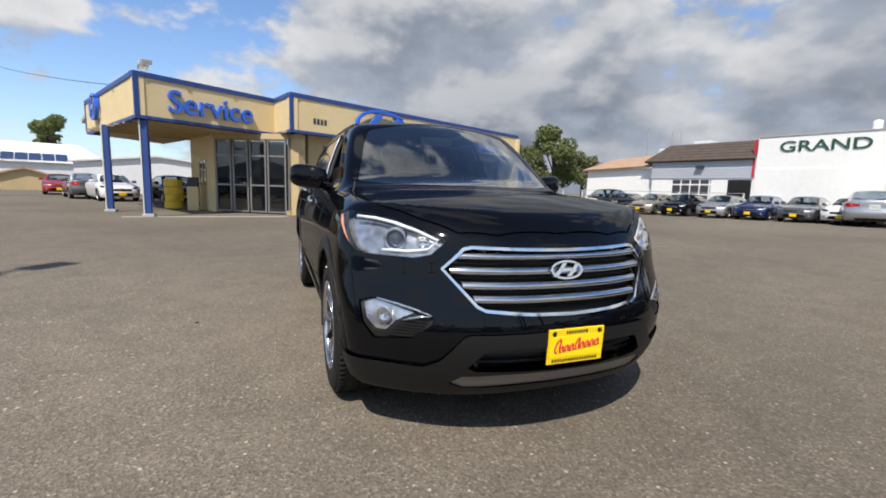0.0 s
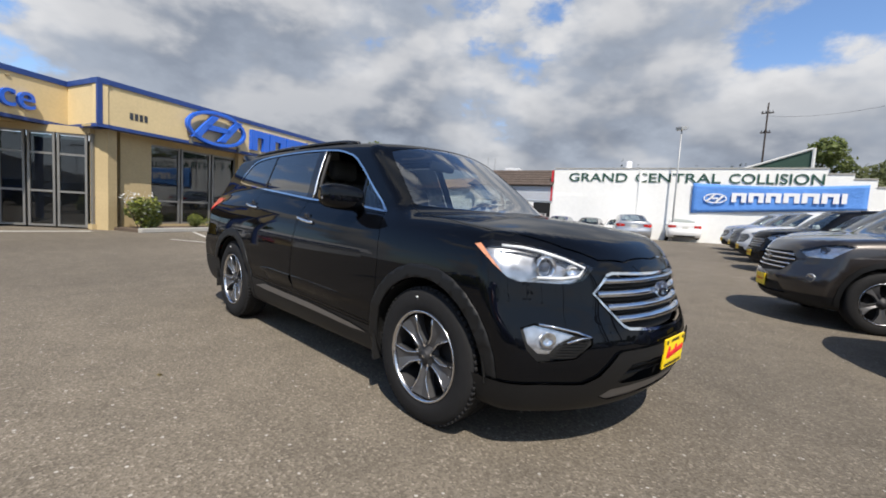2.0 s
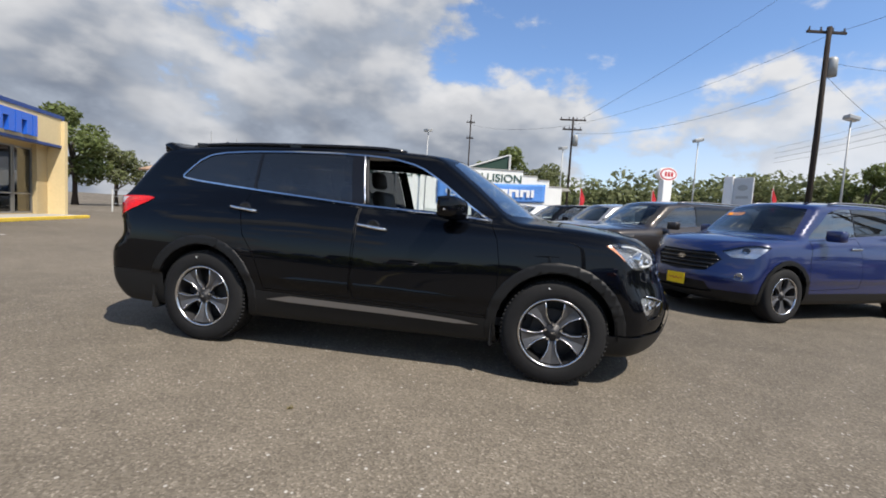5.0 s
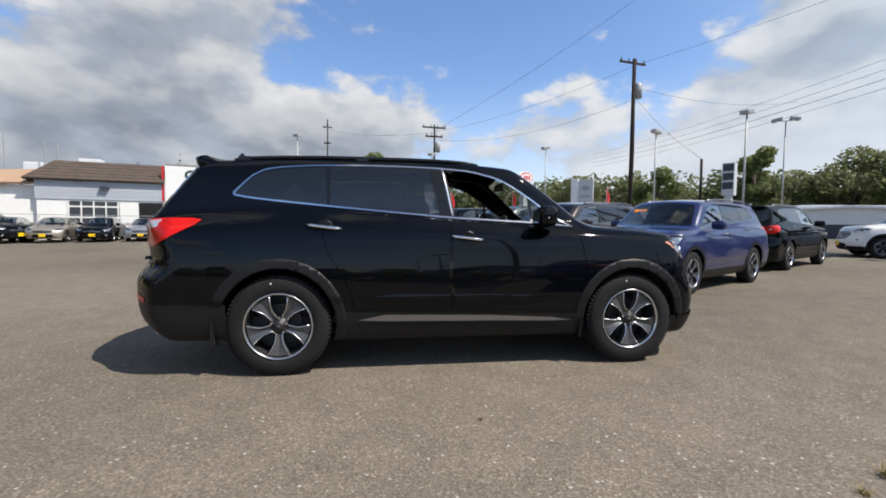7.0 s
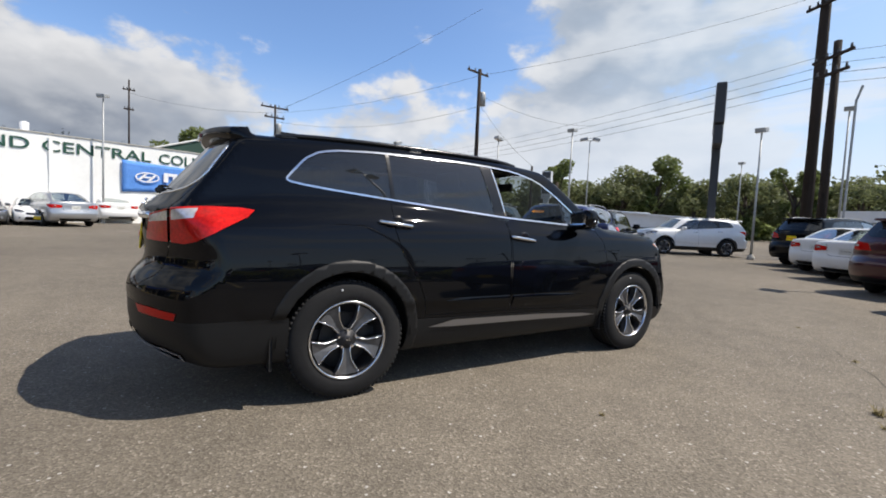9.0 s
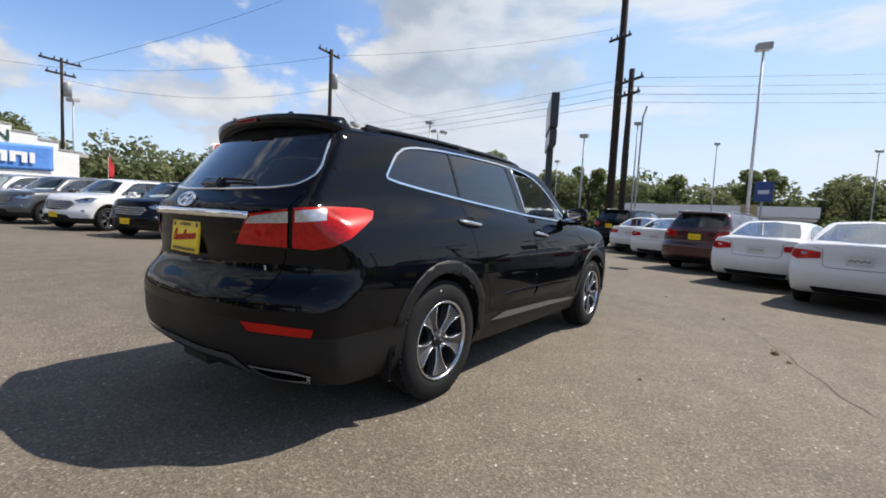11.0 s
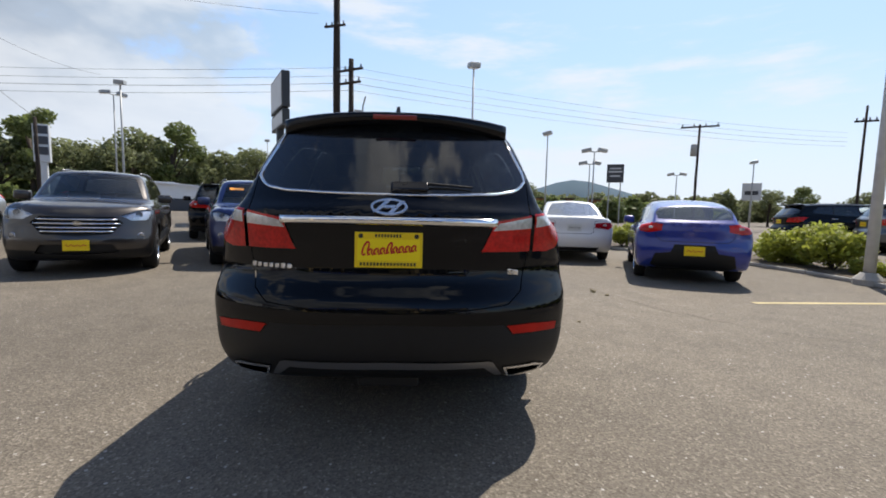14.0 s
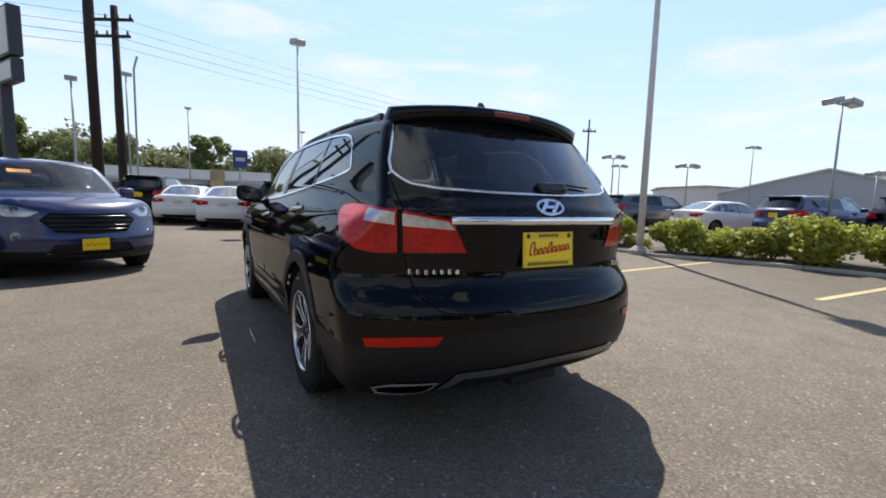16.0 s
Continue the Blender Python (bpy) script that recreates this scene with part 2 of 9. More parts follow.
def asphalt_material():
    m = bpy.data.materials.new("asphalt")
    m.use_nodes = True
    nt = m.node_tree
    p = nt.nodes["Principled BSDF"]
    N = nt.nodes.new
    co = N("ShaderNodeTexCoord")
    stone = N("ShaderNodeTexVoronoi"); stone.inputs["Scale"].default_value = 95
    stone2 = N("ShaderNodeTexVoronoi"); stone2.inputs["Scale"].default_value = 42
    big, mid = N("ShaderNodeTexNoise"), N("ShaderNodeTexNoise")
    big.inputs["Scale"].default_value, big.inputs["Detail"].default_value = 0.16, 5
    mid.inputs["Scale"].default_value, mid.inputs["Detail"].default_value = 3.0, 6
    for n in (stone, stone2, big, mid):
        nt.links.new(co.outputs["Object"], n.inputs["Vector"])
    r1 = N("ShaderNodeValToRGB")
    e = r1.color_ramp.elements
    e[0].position, e[0].color = 0.0, (0.094, 0.080, 0.061, 1)
    e[1].position, e[1].color = 1.0, (0.252, 0.222, 0.178, 1)
    a = e.new(0.5); a.color = (0.139, 0.119, 0.092, 1)
    a = e.new(0.90); a.color = (0.166, 0.144, 0.113, 1)
    sepc = N("ShaderNodeSeparateColor")
    nt.links.new(stone.outputs["Color"], sepc.inputs[0])
    nt.links.new(sepc.outputs[0], r1.inputs[0])
    # single pale chips
    sep2 = N("ShaderNodeSeparateColor"); nt.links.new(stone2.outputs["Color"], sep2.inputs[0])
    chip = N("ShaderNodeMath"); chip.operation = "GREATER_THAN"; chip.inputs[1].default_value = 0.975
    nt.links.new(sep2.outputs[1], chip.inputs[0])
    near = N("ShaderNodeMath"); near.operation = "LESS_THAN"; near.inputs[1].default_value = 0.34
    nt.links.new(stone2.outputs["Distance"], near.inputs[0])
    cm = N("ShaderNodeMath"); cm.operation = "MULTIPLY"
    nt.links.new(chip.outputs[0], cm.inputs[0]); nt.links.new(near.outputs[0], cm.inputs[1])
    mixc = N("ShaderNodeMix"); mixc.data_type = "RGBA"
    mixc.inputs["B"].default_value = (0.353, 0.336, 0.302, 1)
    nt.links.new(cm.outputs[0], mixc.inputs["Factor"]); nt.links.new(r1.outputs[0], mixc.inputs["A"])
    tone = N("ShaderNodeMapRange")
    tone.inputs["From Min"].default_value, tone.inputs["From Max"].default_value = 0.35, 0.65
    tone.inputs["To Min"].default_value, tone.inputs["To Max"].default_value = 0.80, 1.16
    nt.links.new(big.outputs["Fac"], tone.inputs["Value"])
    tone2 = N("ShaderNodeMapRange")
    tone2.inputs["From Min"].default_value, tone2.inputs["From Max"].default_value = 0.3, 0.7
    tone2.inputs["To Min"].default_value, tone2.inputs["To Max"].default_value = 0.88, 1.1
    nt.links.new(mid.outputs["Fac"], tone2.inputs["Value"])
    tt = N("ShaderNodeMath"); tt.operation = "MULTIPLY"
    nt.links.new(tone.outputs[0], tt.inputs[0]); nt.links.new(tone2.outputs[0], tt.inputs[1])
    mul = N("ShaderNodeVectorMath"); mul.operation = "SCALE"
    nt.links.new(mixc.outputs["Result"], mul.inputs[0]); nt.links.new(tt.outputs[0], mul.inputs["Scale"])
    nt.links.new(mul.outputs[0], p.inputs["Base Color"])
    p.inputs["Roughness"].default_value = 0.86
    p.inputs["Specular IOR Level"].default_value = 0.35
    bp = N("ShaderNodeBump"); bp.inputs["Strength"].default_value = 0.55; bp.inputs["Distance"].default_value = 0.006
    nt.links.new(stone.outputs["Distance"], bp.inputs["Height"])
    nt.links.new(bp.outputs[0], p.inputs["Normal"])
    return m


ASPHALT = asphalt_material()
BLACK_PAINT = mat("black_paint", (0.0022, 0.0027, 0.004), 0.35, 0.0, coat=0.58, spec=0.0)
CLADDING = mat("dark_plastic", (0.0085, 0.0087, 0.0092), 0.5, spec=0.35, var=0.15, scale=40, bump=0.08, bump_scale=900)
DARK = mat("dark_gap", (0.006, 0.006, 0.006), 0.7)
CHROME = mat("chrome", (0.86, 0.87, 0.88), 0.08, 1.0)
SATIN = mat("satin_silver", (0.26, 0.26, 0.27), 0.4, 0.9)
RUBBER = mat("tyre_rubber", (0.013, 0.013, 0.0135), 0.8, spec=0.3, var=0.2, scale=25, bump=0.1, bump_scale=300)
ALLOY = mat("machined_alloy", (0.62, 0.62, 0.63), 0.22, 1.0, var=0.05, scale=60)
ALLOY_DARK = mat("grey_alloy", (0.035, 0.035, 0.037), 0.5, 0.4)
PRIVACY = glass("privacy_glass", (0.30, 0.33, 0.36), 0.22)
CLEAR_GLASS = glass("clear_glass", (0.86, 0.91, 0.90), 0.97)
WINDSCREEN = glass("tinted_windscreen", (0.70, 0.78, 0.77), 0.92, 1.7)
RED_LAMP = mat("red_lamp_lens", (0.46, 0.008, 0.005), 0.22, coat=0.5, spec=0.2, var=0.45, scale=60)
CLEAR_LAMP = mat("clear_lamp_lens", (0.55, 0.54, 0.54), 0.2, 0.5, var=0.35, scale=50, coat=0.6)
AMBER_LAMP = mat("amber_lamp_lens", (0.65, 0.13, 0.01), 0.12, coat=1.0)
YELLOW_PLATE = mat("yellow_plate", (0.86, 0.60, 0.01), 0.35, var=0.04, scale=20)
RED_INK = mat("red_ink", (0.55, 0.02, 0.02), 0.45)
BLACK_INK = mat("black_ink", (0.015, 0.015, 0.015), 0.45)
# ---------------------------------------------------------------- cars: one smooth shell by an implicit form


def smax(a, b, k):
    h = np.clip(0.5 + 0.5 * (a - b) / k, 0, 1)
    return b + (a - b) * h + k * h * (1 - h)


def smin(a, b, k):
    return -smax(-a, -b, k)


def curve(xs, ys):
    """A smooth curve through points (cubic Hermite, monotone enough)."""
    xs, ys = np.array(xs, float), np.array(ys, float)
    d = np.gradient(ys, xs)

    def f(x):
        x = np.clip(x, xs[0], xs[-1])
        i = np.clip(np.searchsorted(xs, x) - 1, 0, len(xs) - 2)
        hh = xs[i + 1] - xs[i]
        t = (x - xs[i]) / hh
        return ((2 * t**3 - 3 * t**2 + 1) * ys[i] + (t**3 - 2 * t**2 + t) * hh * d[i] + (-2 * t**3 + 3 * t**2) * ys[i + 1] + (t**3 - t**2) * hh * d[i + 1])

    return f


def shell(f, x0, x1, zc, nring=120, nlen=110, ncap=30):
    """Meets rays from the car's spine with the form f = 0; returns rows of points (stations x ring)."""
    rows_o, rows_d = [], []
    th = 2 * np.pi * np.arange(nring) / nring
    ring = np.stack([np.cos(th), np.sin(th)], -1)
    for k in range(1, ncap + 1):
        ph = 0.5 * np.pi * k / (ncap + 1)
        d = np.concatenate([np.full((nring, 1), -np.cos(ph)), ring * np.sin(ph)], 1)
        rows_o.append(np.tile((x0, 0, zc), (nring, 1))); rows_d.append(d)
    for x in np.linspace(x0, x1, nlen):
        rows_o.append(np.tile((x, 0, zc), (nring, 1))); rows_d.append(np.concatenate([np.zeros((nring, 1)), ring], 1))
    for k in range(ncap, 0, -1):
        ph = 0.5 * np.pi * k / (ncap + 1)
        d = np.concatenate([np.full((nring, 1), np.cos(ph)), ring * np.sin(ph)], 1)
        rows_o.append(np.tile((x1, 0, zc), (nring, 1))); rows_d.append(d)
    rows_o.insert(0, np.tile((x0, 0, zc), (nring, 1))); rows_d.insert(0, np.tile((-1.0, 0, 0), (nring, 1)))
    rows_o.append(np.tile((x1, 0, zc), (nring, 1))); rows_d.append(np.tile((1.0, 0, 0), (nring, 1)))
    o, d = np.array(rows_o), np.array(rows_d)
    # march outwards to the last crossing, then halve
    ts = np.linspace(0.02, 2.2, 110)
    best = np.full(o.shape[:2], 0.02)
    for t in ts:
        p = o + d * t
        inside = f(p[..., 0], p[..., 1], p[..., 2]) < 0
        best = np.where(inside, t, best)
    lo, hi = best, best + (ts[1] - ts[0])
    for _ in range(14):
        mid = (lo + hi) / 2
        p = o + d * mid[..., None]
        inside = f(p[..., 0], p[..., 1], p[..., 2]) < 0
        lo, hi = np.where(inside, mid, lo), np.where(inside, hi, mid)
    return o + d * lo[..., None]


def shell_mesh(P):
    n, r = P.shape[:2]
    bm = bmesh.new()
    a = bm.verts.new(P[0, 0]); b = bm.verts.new(P[-1, 0])
    g = [[bm.verts.new(P[i, k]) for k in range(r)] for i in range(1, n - 1)]
    for k in range(r):
        bm.faces.new((a, g[0][k], g[0][(k + 1) % r]))
        bm.faces.new((b, g[-1][(k + 1) % r], g[-1][k]))
    for q, w in zip(g, g[1:]):
        for k in range(r):
            bm.faces.new((q[k], w[k], w[(k + 1) % r], q[(k + 1) % r]))
    bmesh.ops.recalc_face_normals(bm, faces=bm.faces[:])
    return bm


VIEWS = {"side": ((1, 0, 0), (0, 0, 1)), "end": ((0, 1, 0), (0, 0, 1)), "top": ((1, 0, 0), (0, 1, 0))}
Q = math.sqrt(0.5)


def view_axes(view):
    e1, e2 = VIEWS[view] if isinstance(view, str) else view
    return Vector(e1), Vector(e2)


def flat(points, view):
    """Places of a car seen along a view, as a flat polygon."""
    e1, e2 = view_axes(view)
    return [(Vector(p).dot(e1), Vector(p).dot(e2)) for p in points]


def inside_poly(px, py, poly):
    hit = False
    n = len(poly)
    for i in range(n):
        (x0, y0), (x1, y1) = poly[i], poly[(i + 1) % n]
        if (y0 > py) != (y1 > py) and px < (x1 - x0) * (py - y0) / (y1 - y0) + x0:
            hit = not hit
    return hit


def cut(bm, poly, view, where):
    """Cuts the shell along a polygon seen in a view; returns the faces inside it that meet where(face centre, normal)."""
    e1, e2 = view_axes(view)
    n = len(poly)
    pad = 0.03

    ext = {}

    def spans(f, lo, hi, pad):
        e = ext.get(f)
        if e is None:
            ps = [v.co for v in f.verts]
            a, b = [p.dot(e1) for p in ps], [p.dot(e2) for p in ps]
            e = ext[f] = (max(a), min(a), max(b), min(b))
        return e[0] > lo[0] - pad and e[1] < hi[0] + pad and e[2] > lo[1] - pad and e[3] < hi[1] + pad

    lo = (min(p[0] for p in poly), min(p[1] for p in poly))
    hi = (max(p[0] for p in poly), max(p[1] for p in poly))
    cand = {f for f in bm.faces if where(f.calc_center_median(), f.normal) and spans(f, lo, hi, pad)}
    for k in range(n):
        q, w = poly[k], poly[(k + 1) % n]
        d = Vector((w[0] - q[0], w[1] - q[1]))
        if d.length < 1e-6:
            continue
        no = e1 * -d.y + e2 * d.x
        co = e1 * q[0] + e2 * q[1]
        qlo, qhi = (min(q[0], w[0]), min(q[1], w[1])), (max(q[0], w[0]), max(q[1], w[1]))
        fs = [f for f in cand if spans(f, qlo, qhi, 0.003)]
        if not fs:
            continue
        geom = list({v for f in fs for v in f.verts}) + list({e for f in fs for e in f.edges}) + fs
        r = bmesh.ops.bisect_plane(bm, geom=geom, plane_co=co, plane_no=no, dist=1e-5)
        cand.difference_update(fs)
        cand.update(f for f in fs if f.is_valid)
        for f in fs:
            ext.pop(f, None)
        for f in r["geom"]:
            if isinstance(f, bmesh.types.BMFace):
                cand.add(f)
                ext.pop(f, None)
    return pick(cand, poly, view, where)


def pick(faces, poly, view, where):
    e1, e2 = view_axes(view)
    out = []
    for f in faces:
        if f.is_valid:
            c = f.calc_center_median()
            if where(c, f.normal) and inside_poly(c.dot(e1), c.dot(e2), poly):
                out.append(f)
    return out


def frame_of(bm, poly, inner, view, where):
    """Cuts a polygon and a smaller one inside it; returns the faces of the rim and of the middle."""
    cut(bm, poly, view, where)
    cut(bm, inner, view, where)
    both = pick(list(bm.faces), poly, view, where)
    mid = set(pick(both, inner, view, where))
    return [f for f in both if f not in mid], list(mid)


def form_normals(form, co):
    """Normals of the smooth form at places on it."""
    e = 0.004
    x, y, z = co[:, 0], co[:, 1], co[:, 2]
    g = np.stack([form(x + e, y, z) - form(x - e, y, z), form(x, y + e, z) - form(x, y - e, z), form(x, y, z + e) - form(x, y, z - e)], -1)
    return g / np.maximum(np.linalg.norm(g, axis=1, keepdims=True), 1e-9)


def shell_part(name, bm, faces, material, parent, label="", push=0.0, remove=True, thick=0.0):
    """Takes faces out of the shell into a part of their own, moved along the form's normals by push."""
    faces = list({f for f in faces if f.is_valid})
    if not faces:
        return None
    verts, idx, polys = [], {}, []
    for f in faces:
        q = []
        for v in f.verts:
            if v not in idx:
                idx[v] = len(verts)
                verts.append(v.co[:])
            q.append(idx[v])
        polys.append(q)
    co = np.array(verts)
    nr = form_normals(FORM[0], co)
    me = bpy.data.meshes.new(name)
    me.from_pydata((co + nr * push).tolist(), [], polys)
    me.materials.append(material)
    me.polygons.foreach_set("use_smooth", [True] * len(me.polygons))
    me.update()
    me.normals_split_custom_set_from_vertices(nr.tolist())
    ob = new(name, me)
    ob.parent = parent
    if thick:
        s = ob.modifiers.new("thickness", "SOLIDIFY")
        s.thickness, s.offset = thick, -1
    if label:
        tagged(ob, label)
    if remove:
        bmesh.ops.delete(bm, geom=faces, context="FACES_ONLY")
    return ob


FORM = [None]


def rounded(poly, r=0.02, n=3):
    """Rounds the corners of a polygon."""
    out = []
    m = len(poly)
    for k in range(m):
        p0, p1, p2 = Vector(poly[k - 1]), Vector(poly[k]), Vector(poly[(k + 1) % m])
        a, b = p0 - p1, p2 - p1
        d = min(r, a.length * 0.45, b.length * 0.45)
        a, b = p1 + a.normalized() * d, p1 + b.normalized() * d
        for s in range(n + 1):
            t = s / n
            q = a * (1 - t) ** 2 + p1 * 2 * t * (1 - t) + b * t * t
            out.append((q.x, q.y))
    return out


def band(poly, r):
    """Polygon moved outwards by r (corner bisectors)."""
    m = len(poly)
    area = sum(poly[k - 1][0] * poly[k][1] - poly[k][0] * poly[k - 1][1] for k in range(m))
    sgn = 1 if area > 0 else -1
    out = []
    for k in range(m):
        p0, p1, p2 = Vector(poly[k - 1]), Vector(poly[k]), Vector(poly[(k + 1) % m])
        a, b = (p1 - p0), (p2 - p1)
        a = a.normalized() if a.length > 1e-6 else b.normalized()
        b = b.normalized() if b.length > 1e-6 else a
        nrm = Vector((a.y + b.y, -a.x - b.x))
        nrm = nrm.normalized() * sgn if nrm.length > 1e-6 else Vector((0, 0))
        out.append((p1.x + nrm.x * r, p1.y + nrm.y * r))
    return out


def car_form(c):
    """The form of a car from its measures: a lower body and a glasshouse, blended."""
    wp = curve(c["plan_x"], c["plan_w"])
    deck = curve(c["deck_x"], c["deck_z"])
    bot = curve(c["bot_x"], c["bot_z"])
    roof = curve(c["roof_x"], c["roof_z"])
    nose = curve(c["nose_z"], c["nose_x"])
    tail = curve(c["tail_z"], c["tail_x"])
    wsec = curve(c["sec_z"], c["sec_w"])
    green = curve(c["green_z"], c["green_w"])
    gplan = curve(c["gplan_x"], c["gplan_w"])

    def f(x, y, z):
        ay = np.abs(y)
        side = ay - wp(x) * wsec(z)
        top = z - deck(x) + c["crown"] * (ay / 0.9) ** 2
        fr = x - nose(z) + c["nose_round"] * (ay / 0.94) ** 2.4
        re = tail(z) - x + c["tail_round"] * (1 - c.get("square", 0) * np.clip((0.82 - z) / 0.2, 0, 1)) * (ay / 0.94) ** 3.0
        bt = bot(x) - z
        low = smax(smax(side, top, c["k_shoulder"]), smax(fr, re, 0.02), 0.055)
        low = smax(low, bt, 0.05)
        gs = ay - green(z) * gplan(x)
        gt = z - roof(x) + 0.055 * (ay / 0.65) ** 2
        t = (z - c["cowl"][1]) / (c["header"][1] - c["cowl"][1])
        gf = (x - (c["cowl"][0] + t * (c["header"][0] - c["cowl"][0])) + 0.26 * (ay / 0.75) ** 2 - 0.03 * np.sin(np.pi * np.clip(t, 0, 1))) * 0.6
        s = (z - c["back_low"][1]) / (c["back_top"][1] - c["back_low"][1])
        gr = ((c["back_low"][0] + np.maximum(s, 0) * (c["back_top"][0] - c["back_low"][0])) + c.get("back_under", 0.12) * np.maximum(-s, 0) - x + c["back_round"] * (ay / 0.75) ** 2.2) * 0.8
        g = smax(smax(gs, gt, c.get("k_roof", 0.07)), smax(gf, gr, 0.02), 0.035)
        g = smax(g, 0.6 - z, 0.02)
        return smin(low, g, c.get("k_belt", 0.03))

    return f


SUV = dict(
    plan_x=(-2.6, -2.3, -1.9, -1.2, 0, 1.2, 1.8, 2.1, 2.35), plan_w=(0.905, 0.935, 0.948, 0.945, 0.942, 0.945, 0.935, 0.905, 0.85),
    deck_x=(-2.6, -2.3, -1.9, -1.5, 0.6, 1.1, 1.4, 1.6, 1.86, 2.1, 2.25, 2.35), deck_z=(1.12, 1.15, 1.20, 1.22, 1.17, 1.165, 1.15, 1.135, 1.10, 1.035, 0.97, 0.91),
    bot_x=(-2.6, -2.3, -1.8, -1, 1, 1.9, 2.2, 2.35), bot_z=(0.36, 0.285, 0.25, 0.24, 0.24, 0.24, 0.25, 0.29),
    roof_x=(-2.6, -2.1, -1.4, -0.6, 0.1, 0.5, 0.9), roof_z=(1.60, 1.63, 1.675, 1.69, 1.675, 1.64, 1.56),
    nose_z=(0.2, 0.35, 0.55, 0.75, 0.92, 1.05), nose_x=(2.20, 2.29, 2.325, 2.255, 2.205, 2.11),
    tail_z=(0.25, 0.40, 0.58, 0.72, 0.80, 1.0, 1.12, 1.25), tail_x=(-2.40, -2.53, -2.565, -2.555, -2.495, -2.487, -2.478, -2.46),
    sec_z=(0.2, 0.35, 0.55, 0.78, 1.0, 1.15, 1.3), sec_w=(0.905, 0.957, 0.987, 1.0, 0.965, 0.90, 0.82),
    green_z=(0.6, 1.12, 1.36, 1.6, 1.75), green_w=(0.92, 0.805, 0.735, 0.635, 0.56),
    gplan_x=(-2.5, -1.8, -0.8, 0.4, 1.2), gplan_w=(0.96, 0.985, 1.0, 1.0, 0.97),
    crown=0.055, nose_round=0.42, tail_round=0.36, square=0.06, k_shoulder=0.10,
    cowl=(1.36, 1.08), header=(0.52, 1.66), back_low=(-2.486, 1.13), back_under=0.22, k_belt=0.085, back_top=(-2.10, 1.60), back_round=0.18,
    wheels=(1.39, -1.39), track=0.815, tyre=0.37, rim=0.245, tyre_w=0.235)


